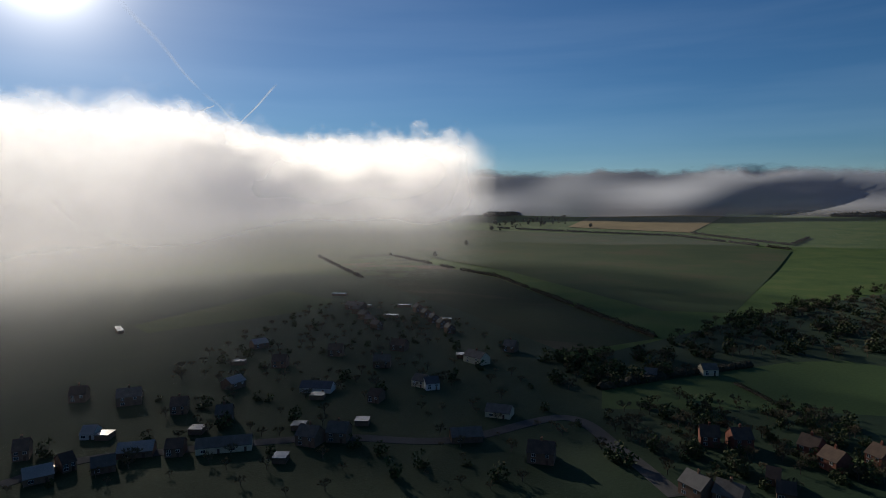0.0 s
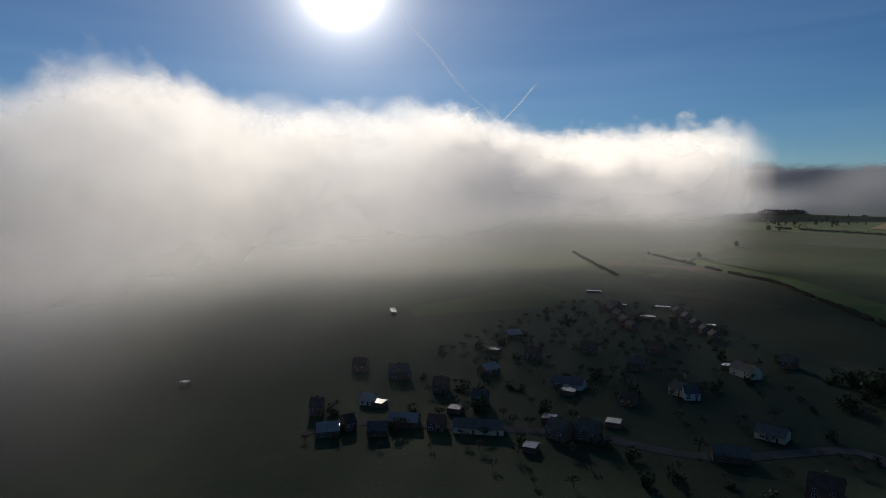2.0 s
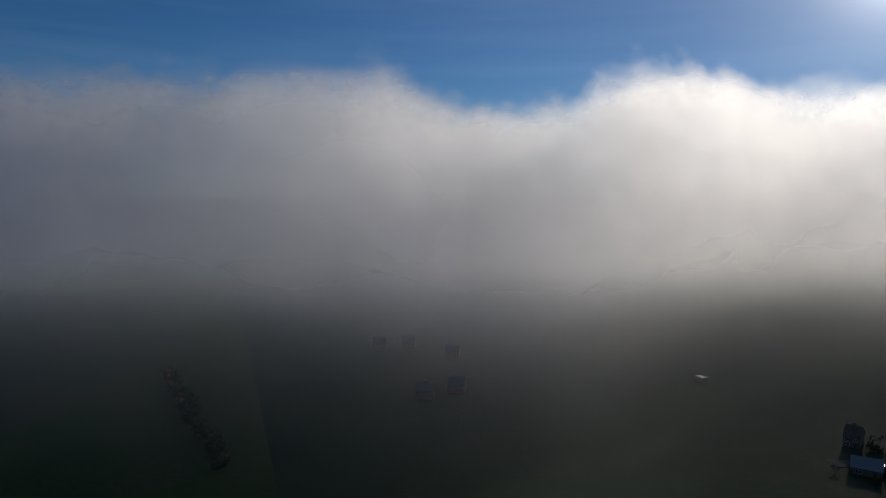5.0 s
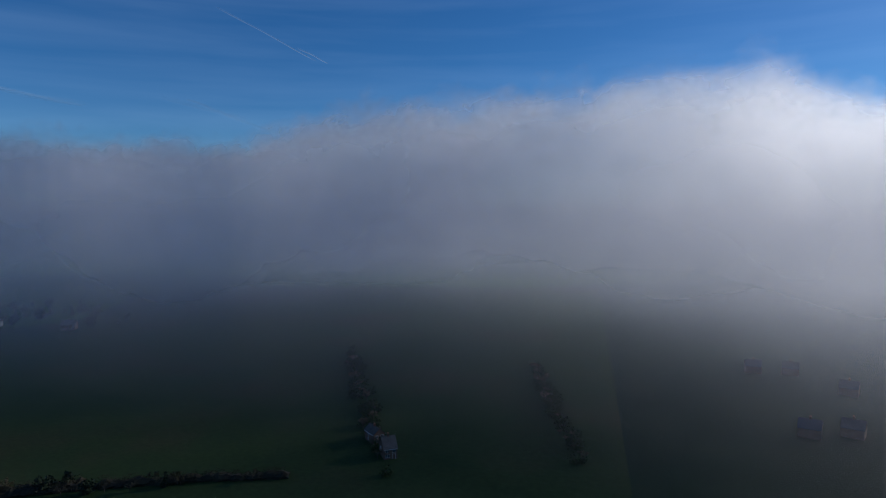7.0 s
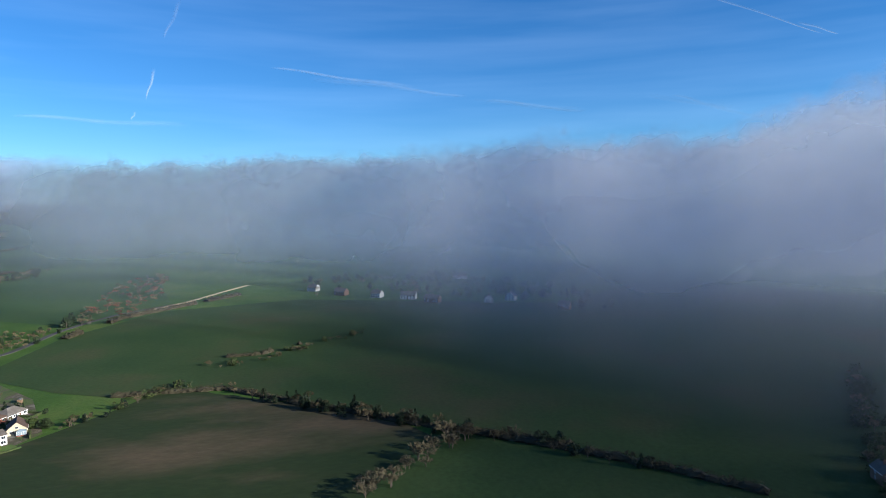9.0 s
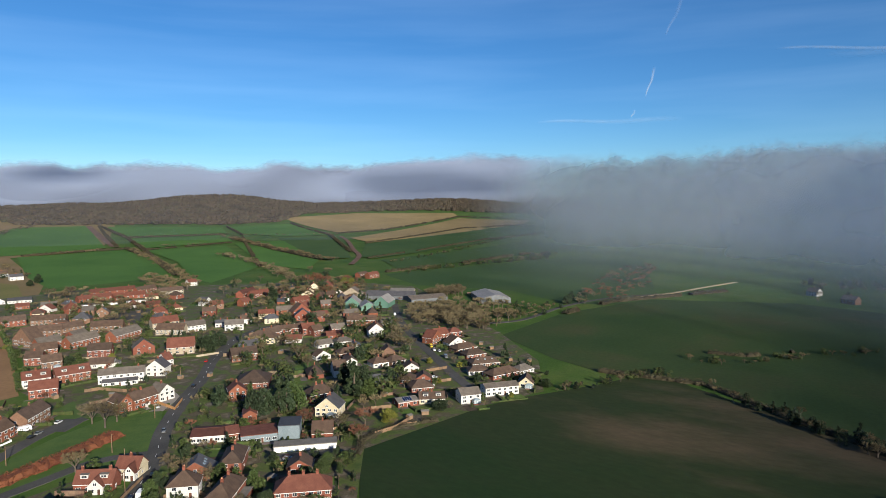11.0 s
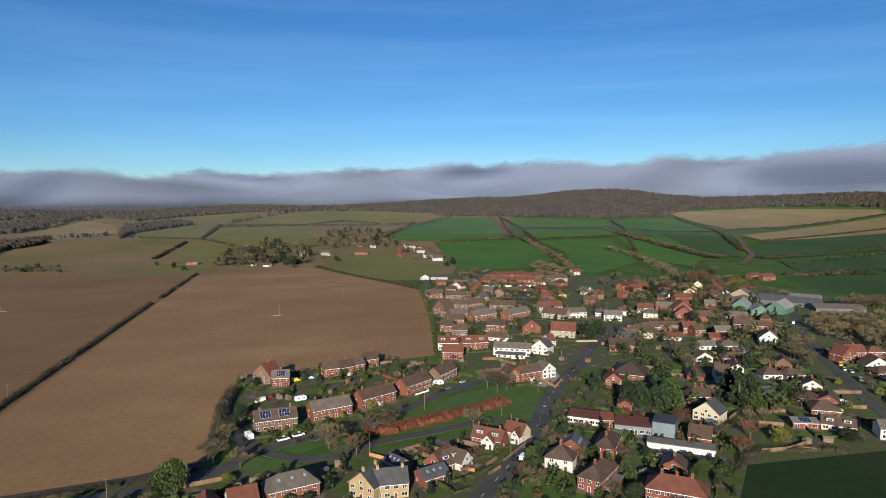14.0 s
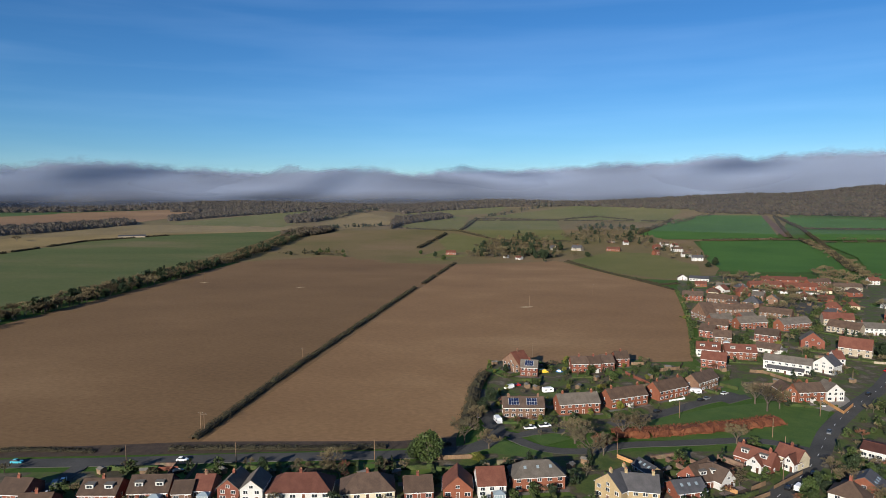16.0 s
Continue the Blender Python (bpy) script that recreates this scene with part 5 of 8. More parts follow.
house(90.9, 346.8, 10.8, 6.8, 8.0, 5.0, wall='brick_red', tiles='roof_brown', chim=1, wins=2)
house(101.2, 355.5, 6.2, 7.9, 8.0, 5.0, wall='brick_red', tiles='roof_brown', chim=1, wins=2)
house(46.8, 337.0, -12.0, 9.2, 8.0, 5.0, wall='brick_red', tiles='roof_grey', extra='s', chim=1, wins=3)
house(41.1, 345.8, -56.6, 14.1, 9.0, 5.0, wall='brick_brown', tiles='roof_red', chim=1, turn=1, wins=4)
house(172.7, 294.1, 6.6, 13.8, 8.0, 5.0, wall='brick_orange', tiles='roof_brown', chim=1, extra='p', wins=4)
house(163.3, 295.6, -2.1, 7.1, 10.0, 5.0, wall='brick_orange', tiles='roof_brown', chim=0, turn=1, wins=2)
house(184.5, 295.3, 3.5, 8.5, 9.0, 5.0, wall='white_render', tiles='roof_grey', chim=1, turn=1, wins=3)
house(112.5, 219.9, -51.2, 13.2, 7.0, 3.6, wall='brick_red', tiles='roof_red', chim=2, extra='r', rise=3.4, wins=4)
house(111.2, 217.0, -51.0, 5.2, 5.0, 3.2, wall='white_render', tiles='roof_red', chim=0, turn=1, rise=2.6, wins=2)
house(126.1, 221.6, -58.8, 8.9, 7.0, 3.6, wall='cream_render', tiles='roof_red', chim=1, rise=3.2, wins=3)
house(124.0, 217.7, -55.9, 4.0, 5.0, 3.2, wall='white_render', tiles='roof_red', chim=0, turn=1, rise=2.4, wins=2)
house(86.6, 208.1, -54.2, 8.3, 11.0, 3.0, wall='brick_red', tiles='roof_brown', chim=0, turn=1, rise=4.2, wins=3)
house(88.4, 207.7, 14.4, 9.2, 9.0, 2.8, wall='brick_red', tiles='roof_brown', chim=0, extra='r', rise=3.8, wins=3)
house(92.5, 206.7, 29.2, 7.1, 9.0, 3.0, wall='white_render', tiles='roof_brown', chim=0, turn=1, rise=3.6, wins=2)
house(71.4, 214.0, -68.0, 8.9, 6.0, 2.5, wall='yellow_brick', tiles='slate', chim=0, extra='l', wins=2)
house(131.3, 173.4, -57.3, 8.4, 16.0, 5.0, roof='hip', wall='brick_red', tiles='roof_brown', chim=2, turn=1, extra='e', wins=3)
house(151.0, 194.3, -47.4, 7.7, 15.0, 5.0, roof='hip', wall='brick_red', tiles='roof_brown', chim=2, turn=1, wins=2)
house(147.5, 153.1, -46.7, 18.7, 9.0, 5.0, roof='hip', wall='brick_red', tiles='roof_red', chim=3, wins=7)
house(179.5, 185.5, -44.6, 25.2, 6.0, 2.5, roof='flat', wall='white_render', tiles='felt', chim=0, wins=0, extra='g', name='garage_block', label='row of white garages with a grey felt roof')
house(164.7, 227.7, -44.8, 14.4, 12.0, 3.2, wall='white_render', tiles='roof_red', chim=0, rise=1.2, wins=6, name='hall', label='low hall with large windows and a red roof')
house(170.6, 221.1, -31.0, 5.3, 11.0, 3.4, wall='brick_red', tiles='roof_red', chim=0, rise=1.6, wins=2, name='hall', label='brick hall with a red pitched roof')
house(176.3, 210.4, -38.9, 14.9, 12.0, 3.6, roof='flat', wall='blue_sheet', tiles='roof_red', chim=0, wins=6, name='hall', label='long pale blue clad hall with a red roof')
house(186.4, 202.1, -48.3, 8.9, 11.0, 6.0, roof='flat', wall='blue_sheet', tiles='slate', chim=0, wins=0, name='hall', label='tall clad hall with a dark flat roof')
house(188.9, 231.8, -39.1, 6.2, 9.0, 4.0, wall='brick_orange', tiles='roof_red', chim=0, turn=1, wins=1)
house(215.7, 206.6, -64.8, 11.5, 10.0, 4.6, wall='cream_render', tiles='slate', chim=1, turn=1, extra='c', wins=4)
house(228.2, 226.4, -21.8, 13.1, 9.0, 4.6, roof='hip', wall='brick_red', tiles='roof_brown', chim=2, wins=4)
house(207.9, 265.5, -32.0, 8.6, 9.0, 4.5, wall='brick_orange', tiles='roof_red', chim=1, turn=1, wins=3)
house(228.2, 276.4, -47.2, 17.1, 18.0, 3.4, roof='hip', wall='brick_red', tiles='roof_brown', chim=0, rise=5.0, name='hall', label='brick village hall with a big brown hipped roof', wins=5)
house(288.3, 154.6, -39.1, 18.5, 8.0, 4.6, wall='white_render', tiles='roof_grey', chim=0, rise=1.4, wins=6)
house(268.4, 161.7, -39.0, 10.5, 9.0, 4.6, wall='white_render', tiles='roof_grey', chim=0, extra='c', rise=2.4, wins=3)
house(308.9, 149.2, -66.5, 7.8, 10.0, 2.8, wall='cream_render', tiles='roof_brown', chim=0, turn=1, extra='c', rise=3.2, wins=2)
house(317.7, 169.4, -21.3, 19.9, 9.0, 2.7, roof='hip', wall='brick_red', tiles='roof_brown', chim=0, wins=6)
house(332.6, 190.0, -39.3, 18.0, 9.0, 2.7, roof='hip', wall='brick_brown', tiles='roof_brown', chim=1, extra='l', wins=6)
house(347.6, 206.8, -28.9, 14.6, 9.0, 2.7, roof='hip', wall='brick_red', tiles='roof_brown', chim=1, wins=5)
house(358.5, 221.1, -19.5, 17.0, 9.0, 2.7, roof='hip', wall='brick_brown', tiles='roof_brown', chim=1, wins=5)
house(368.1, 234.5, -26.0, 13.4, 9.0, 2.8, wall='white_render', tiles='roof_brown', chim=0, turn=1, wins=4)
house(314.8, 183.8, -49.8, 11.8, 8.0, 2.6, roof='hip', wall='white_render', tiles='roof_brown', chim=0, wins=4)
house(331.6, 163.1, -18.0, 11.5, 8.0, 2.6, roof='hip', wall='white_render', tiles='roof_grey', chim=0, wins=4)
house(270.7, 193.2, -39.1, 12.3, 10.0, 2.7, roof='hip', wall='brick_red', tiles='roof_brown', chim=0, wins=4)
house(284.0, 200.9, -52.3, 9.2, 9.0, 2.7, wall='brick_red', tiles='roof_brown', chim=0, turn=1, wins=3)
house(246.3, 184.9, -30.1, 10.7, 8.0, 2.8, wall='brick_red', tiles='felt', chim=0, extra='s', rise=1.0, wins=3)
house(257.2, 176.5, -50.3, 12.9, 8.0, 2.8, wall='cream_render', tiles='roof_brown', chim=1, extra='r', wins=4)
house(299.3, 221.1, -47.2, 8.8, 9.0, 2.7, wall='white_render', tiles='roof_brown', chim=1, turn=1, wins=3)
house(296.9, 244.4, -25.0, 10.6, 9.0, 2.8, roof='hip', wall='white_render', tiles='roof_brown', chim=1, wins=3)
house(305.6, 238.6, -12.1, 11.5, 9.0, 2.8, roof='hip', wall='brick_brown', tiles='roof_brown', chim=1, wins=4)
house(278.3, 206.2, -70.9, 8.0, 9.0, 2.7, roof='hip', wall='brick_red', tiles='roof_brown', chim=0, wins=3)
house(379.2, 255.0, -21.8, 11.6, 9.0, 4.5, wall='brick_orange', tiles='roof_red', chim=1, wins=4)
house(366.7, 252.5, -2.6, 11.4, 9.0, 4.6, wall='brick_orange', tiles='roof_red', chim=0, turn=1, wins=4)
house(393.4, 251.6, -29.3, 10.1, 8.0, 4.0, roof='hip', wall='brick_red', tiles='roof_red', chim=0, wins=3)
house(387.4, 337.0, -52.0, 23.6, 8.0, 5.0, wall='brick_orange', tiles='roof_brown', chim=3, wins=8)
house(400.9, 323.2, -40.1, 8.5, 7.0, 3.0, wall='white_render', tiles='roof_grey', chim=0, wins=0, extra='g')
house(339.1, 349.5, -27.1, 9.9, 9.0, 5.0, wall='brick_red', tiles='roof_red', chim=1, wins=3)
house(339.0, 340.9, -9.0, 8.4, 8.0, 4.6, wall='brick_red', tiles='roof_brown', chim=0, wins=3)
house(352.7, 331.4, -28.8, 11.2, 8.0, 4.6, wall='brick_red', tiles='roof_grey', chim=1, wins=3)
house(389.5, 411.4, -19.2, 16.6, 9.0, 4.8, wall='brick_red', tiles='roof_brown', chim=1, turn=1, wins=5, far=True)
house(433.1, 456.9, -14.3, 16.7, 8.0, 4.8, wall='brick_red', tiles='roof_red', chim=1, wins=5, far=True)
house(394.8, 393.0, -18.6, 15.4, 8.0, 3.0, wall='brick_red', tiles='roof_red', chim=0, wins=5, far=True)
house(301.6, 354.5, -64.3, 19.8, 10.0, 4.6, roof='hip', wall='cream_render', tiles='roof_brown', chim=1, wins=6)
house(315.0, 362.4, -8.0, 12.3, 8.0, 4.6, wall='brick_orange', tiles='roof_brown', chim=1, wins=4)
house(276.4, 340.0, -22.1, 12.0, 9.0, 4.6, wall='white_render', tiles='slate', chim=1, wins=4)
house(260.7, 326.2, -27.8, 16.1, 9.0, 4.6, wall='brick_orange', tiles='roof_brown', chim=1, wins=5)
house(314.7, 308.7, -21.1, 11.1, 8.0, 2.8, wall='white_render', tiles='roof_grey', chim=0, wins=3)
house(328.6, 303.2, -31.2, 12.2, 8.0, 2.8, roof='hip', wall='white_render', tiles='roof_grey', chim=1, wins=4)
house(306.1, 277.7, -27.9, 15.3, 9.0, 2.8, roof='hip', wall='brick_red', tiles='roof_brown', chim=1, wins=5)
house(289.7, 285.9, -21.5, 9.9, 7.0, 2.8, wall='white_render', tiles='roof_brown', chim=0, turn=1, wins=3)
house(332.7, 365.2, -26.7, 19.7, 8.0, 4.0, wall='brick_red', tiles='roof_brown', chim=1, wins=6)
house(398.5, 497.5, 3.8, 10.9, 8.0, 4.6, wall='brick_orange', tiles='roof_red', chim=1, wins=3, far=True)
house(444.1, 529.6, 0.7, 27.0, 8.0, 4.6, wall='brick_red', tiles='roof_red', chim=1, wins=8, far=True)
house(472.2, 459.8, 3.5, 23.1, 8.0, 4.6, wall='brick_red', tiles='roof_brown', chim=1, wins=7, far=True)
house(441.7, 548.4, 24.2, 30.9, 8.0, 4.6, wall='brick_red', tiles='roof_red', chim=1, wins=8, far=True)
house(635.2, 536.0, -1.3, 19.3, 8.0, 4.8, wall='brick_orange', tiles='roof_red', chim=1, wins=6, far=True)
house(639.7, 558.2, 2.4, 18.7, 8.0, 4.0, wall='brick_red', tiles='roof_brown', chim=0, wins=6, far=True)
house(250.1, 376.8, -39.8, 17.1, 9.0, 5.0, wall='stone_wall', tiles='roof_red', chim=0, rise=5.5, wins=4, name='church', label='small flint church with a steep red tiled roof')
house(191.7, 345.0, -36.0, 23.5, 9.0, 5.2, wall='white_render', tiles='roof_grey', chim=2, wins=7, rise=2.6)
house(186.4, 337.7, -35.0, 17.6, 4.0, 2.6, wall='white_render', tiles='slate', chim=0, wins=5, rise=1.2)
house(210.9, 340.5, -55.5, 11.0, 9.0, 5.0, wall='white_render', tiles='slate', chim=1, turn=1, wins=3)
house(224.6, 355.0, -1.0, 5.3, 9.0, 4.6, wall='white_render', tiles='roof_red', chim=1, wins=2)
house(298.0, 433.5, -13.9, 17.7, 8.0, 5.0, wall='white_render', tiles='roof_grey', chim=2, wins=6, far=True)
house(282.5, 437.4, -54.1, 21.0, 10.0, 4.4, wall='stone_wall', tiles='roof_brown', chim=0, wins=7, far=True)
house(293.1, 464.5, -15.8, 20.4, 10.0, 5.4, wall='stone_wall', tiles='roof_red', chim=1, wins=6, far=True)
house(319.4, 410.8, -40.2, 14.1, 8.0, 5.0, wall='white_render', tiles='roof_grey', chim=2, wins=4, far=True)
house(321.3, 430.4, -40.3, 8.2, 7.0, 3.4, wall='white_render', tiles='slate', chim=1, wins=3, far=True)
house(226.4, 510.1, -32.1, 19.2, 9.0, 4.9, wall='brick_brown', tiles='roof_brown', chim=0, extra='', wins=6, far=True)
house(242.0, 508.2, 1.7, 16.9, 9.0, 4.9, wall='brick_brown', tiles='roof_brown', chim=1, extra='', wins=5, far=True)
house(261.0, 489.8, -40.3, 22.9, 9.0, 4.9, wall='brick_brown', tiles='roof_brown', chim=0, extra='', wins=7, far=True)
house(229.5, 576.3, -18.5, 17.6, 9.0, 4.9, wall='brick_red', tiles='roof_brown', chim=1, extra='', wins=5, far=True)
house(248.4, 556.2, -40.5, 25.4, 9.0, 4.9, wall='brick_brown', tiles='roof_brown', chim=1, extra='', wins=8, far=True)
house(206.3, 466.1, 5.8, 16.1, 9.0, 4.9, wall='brick_orange', tiles='roof_grey', chim=1, extra='', wins=5)
house(223.8, 455.5, 12.9, 23.4, 9.0, 4.9, wall='brick_orange', tiles='roof_grey', chim=0, extra='', wins=7)
house(252.6, 451.3, 18.6, 26.1, 9.0, 4.9, wall='brick_orange', tiles='roof_grey', chim=0, extra='', wins=8)
house(195.7, 446.4, -23.6, 14.9, 9.0, 4.9, wall='brick_orange', tiles='roof_brown', chim=0, extra='', wins=5)
house(215.7, 413.9, -39.9, 14.2, 9.0, 4.9, wall='brick_red', tiles='roof_brown', chim=0, extra='', wins=4)
house(181.7, 427.1, -39.8, 9.8, 9.0, 4.9, wall='brick_red', tiles='roof_brown', chim=1, extra='', wins=3)
house(183.1, 408.8, -20.3, 10.7, 9.0, 4.9, wall='brick_brown', tiles='roof_brown', chim=1, extra='c', wins=3)
house(160.2, 376.1, -20.4, 13.5, 9.0, 4.9, wall='white_render', tiles='roof_red', chim=1, extra='r', wins=4)
house(176.5, 370.2, -13.7, 17.4, 9.0, 4.9, wall='brick_orange', tiles='roof_red', chim=0, extra='r', wins=5)
house(153.6, 352.0, -27.9, 13.1, 9.0, 4.9, wall='brick_red', tiles='roof_red', chim=0, extra='', wins=4)
house(203.2, 485.9, -81.9, 21.9, 10.0, 5, wall='brick_brown', tiles='roof_brown', chim=0, turn=1, wins=7, far=True)
house(334.1, 651.3, -5.7, 32.8, 10.0, 4.0, wall='brick_red', tiles='roof_red', chim=2, wins=6, far=True)
house(362.4, 636.5, -13.2, 30.9, 10.0, 4.0, wall='brick_red', tiles='roof_red', chim=2, wins=6, far=True)
house(368.5, 679.9, -13.1, 45.6, 8.0, 4.8, wall='brick_red', tiles='roof_red', chim=2, wins=6, far=True)
house(395.1, 662.1, 13.4, 26.8, 8.0, 4.8, wall='brick_red', tiles='roof_brown', chim=1, wins=8, far=True)
house(321.7, 617.4, -15.9, 30.4, 6.0, 2.5, roof='flat', wall='white_render', tiles='felt', chim=0, wins=0, extra='g', name='garage_block', label='row of white garages with a grey felt roof', far=True)
house(352.4, 605.0, -13.1, 18.8, 6.0, 2.5, roof='flat', wall='white_render', tiles='felt', chim=0, wins=0, extra='g', name='garage_block', label='row of white garages with a grey felt roof', far=True)
house(271.0, 712.1, -12.8, 10.2, 8.0, 3, wall='white_render', tiles='roof_brown', chim=0, turn=1, wins=3, far=True)
house(287.5, 704.6, -27.4, 20.4, 8.0, 3, wall='white_render', tiles='slate', chim=0, wins=6, far=True)
house(272.1, 662.9, -18.6, 11.4, 8.0, 3, wall='brick_orange', tiles='roof_red', chim=0, wins=4, far=True)
house(276.6, 622.4, -59.1, 12.8, 8.0, 3.4, wall='white_render', tiles='roof_red', chim=0, turn=1, wins=4, far=True)
house(368.2, 911.8, -10.1, 15.1, 8.0, 5.0, wall='white_render', tiles='slate', chim=1, wins=3, far=True)
house(396.4, 1129.8, 2.9, 14.7, 8.0, 4.6, wall='white_render', tiles='roof_brown', chim=1, wins=5, far=True)
house(386.8, 1042.7, -10.7, 18.5, 8.0, 4.6, wall='white_render', tiles='roof_brown', chim=1, wins=6, far=True)
house(403.0, 1099.2, 15.1, 11.7, 8.0, 4.6, wall='white_render', tiles='roof_red', chim=1, wins=4, far=True)
house(366.3, 1081.6, 8.1, 12.4, 8.0, 4.6, wall='brick_red', tiles='roof_red', chim=1, wins=4, far=True)
house(372.3, 965.4, -3.1, 13.5, 8.0, 4.6, wall='white_render', tiles='roof_brown', chim=1, wins=4, far=True)
house(335.6, 994.6, 23.2, 9.1, 8.0, 4.6, wall='brick_orange', tiles='roof_red', chim=1, wins=3, far=True)
house(460.9, 673.1, -6.5, 10.7, 8.0, 4.6, wall='white_render', tiles='roof_red', chim=1, wins=3, far=True)
house(405.0, 628.7, -16.9, 25.0, 8.0, 4.6, wall='stone_wall', tiles='roof_brown', chim=1, wins=8, far=True)
house(285.3, 1055.2, -23.4, 22.0, 8.0, 4.0, wall='brick_orange', tiles='roof_red', chim=2, wins=5, far=True)
house(186.1, 1063.0, -67.3, 15.0, 9.0, 5.6, wall='cream_render', tiles='slate', chim=2, wins=8, far=True)
house(227.4, 1067.3, -38.6, 18.0, 10.0, 5.0, wall='stone_wall', tiles='slate', chim=1, wins=8, far=True)
house(317.9, 1191.2, -3.6, 12.0, 8.0, 4.0, wall='brick_brown', tiles='roof_brown', chim=1, wins=5, far=True)
house(336.0, 1160.5, 0.1, 9.0, 8.0, 4.6, wall='white_render', tiles='roof_red', chim=1, wins=5, far=True)
house(113.4, 938.8, -40.6, 9.1, 8.0, 3, wall='white_render', tiles='roof_red', chim=0, wins=3, far=True)
house(96.5, 960.0, -40.1, 6.1, 7.0, 3, wall='white_render', tiles='roof_brown', chim=0, wins=2, far=True)
house(12.5, 1011.1, -1.2, 16.2, 9.0, 4.0, wall='brick_orange', tiles='roof_red', chim=1, wins=5, far=True)

# ---- barns and sheds of the farm ----
house(448.4, 401.9, -53.1, 15.1, 20.0, 5.0, wall='green_sheet', tiles='sheet_roof', turn=1, label='green sheet-clad barn with a pale roof and white door', chim=0, wins=0, name='barn', far=True)
house(447.0, 382.9, -40.5, 13.7, 18.0, 4.0, wall='green_sheet', tiles='sheet_roof', turn=1, label='green sheet-clad barn with low gable', chim=0, wins=0, name='barn', far=True)
house(471.2, 381.5, -67.3, 14.4, 24.0, 5.0, wall='green_sheet', tiles='sheet_roof', turn=1, label='green sheet-clad barn with a grey curved roof', chim=0, wins=0, name='barn', far=True)
house(509.8, 404.2, -62.5, 50.4, 14.0, 4.0, wall='grey_sheet', tiles='slate', label='long open barn with a dark sheet roof', chim=0, wins=0, name='barn', far=True)
house(546.2, 416.9, -59.6, 26.1, 14.0, 3.6, rise=2.4, wall='stone_wall', tiles='felt', label='old stone barn with a pale roof', chim=0, wins=0, name='barn', far=True)
house(521.4, 368.9, -30.6, 39.7, 22.0, 3.4, rise=2.6, wall='grey_sheet', tiles='roof_grey', label='long grey barn with a dusty roof', chim=0, wins=0, name='barn', far=True)
house(501.0, 449.0, -65.6, 19.6, 12.0, 4.0, wall='stone_wall', tiles='roof_grey', turn=1, label='stone barn with a tiled roof', chim=0, wins=0, name='barn', far=True)
house(561.3, 315.7, -46.7, 30.3, 48.0, 4.6, wall='grey_sheet', tiles='sheet_roof', turn=1, rise=3.4, label='large grey steel barn with a pale sheet roof', chim=0, wins=0, name='barn', far=True)
house(-632.7, 1284.8, 19.2, 50.0, 18.0, 3, rise=2.5, wall='stone_wall', tiles='slate', label='low pale farm sheds with dark roofs', chim=0, wins=0, name='barn', far=True)

# ---- the row along the near road ----
house(-138.6, 199.5, -4.8, 9.6, 10.0, 2.8, wall='brick_red', tiles='roof_brown', chim=1, wins=3)
house(-110.6, 198.8, -0.2, 12.3, 10.0, 2.9, wall='brick_red', tiles='roof_brown', chim=1, extra='r', wins=4)
house(-95.3, 200.2, 3.2, 12.9, 10.0, 2.9, wall='brick_red', tiles='roof_brown', chim=0, extra='rc', rise=3.6, wins=4)
house(-84.2, 198.6, 3.2, 6.4, 8.0, 2.9, wall='brick_brown', tiles='roof_brown', chim=0, wins=2)
house(-78.3, 201.7, -0.2, 6.2, 10.0, 2.9, wall='brick_brown', tiles='roof_red', chim=1, extra='c', wins=2)
house(-68.3, 199.3, -6.5, 7.2, 10.0, 4.6, wall='brick_red', tiles='roof_grey', chim=1, turn=1, wins=2)
house(-61.3, 198.9, -0.2, 7.2, 10.0, 4.6, wall='white_render', tiles='roof_grey', chim=0, turn=1, wins=2)
house(-46.9, 200.9, 1.9, 20.7, 11.0, 2.9, roof='hip', wall='white_render', tiles='roof_red', chim=1, wins=6, rise=4.0)
house(-25.1, 200.8, 7.5, 17.3, 11.0, 2.9, roof='hip', wall='cream_render', tiles='roof_brown', chim=1, wins=5, rise=4.0)
house(-8.5, 200.4, 6.9, 9.3, 10.0, 2.9, wall='brick_red', tiles='roof_brown', chim=1, wins=3)
house(4.6, 201.5, -0.2, 9.5, 10.0, 3.2, wall='brick_orange', tiles='roof_red', chim=0, turn=1, rise=4.2, wins=3)
house(15.3, 202.1, 4.7, 9.2, 10.0, 4.2, wall='white_render', tiles='roof_red', chim=0, extra='c', wins=3)
house(31.2, 206.2, 6.7, 17.4, 9.0, 5.0, roof='hip', wall='brick_orange', tiles='roof_grey', chim=0, wins=5, extra='l')
house(56.0, 196.9, -54.2, 10.6, 9.0, 5.2, wall='yellow_brick', tiles='slate', chim=2, turn=1, wins=3)
house(62.7, 195.4, -11.6, 11.6, 9.0, 5.2, wall='yellow_brick', tiles='slate', chim=2, wins=4)
house(79.0, 199.0, 12.4, 10.6, 8.0, 2.8, wall='brick_red', tiles='slate', chim=0, extra='l', wins=3)
house(-126.1, 188.9, 3.8, 9.9, 10.0, 2.8, wall='brick_red', tiles='roof_brown', chim=1, wins=3)

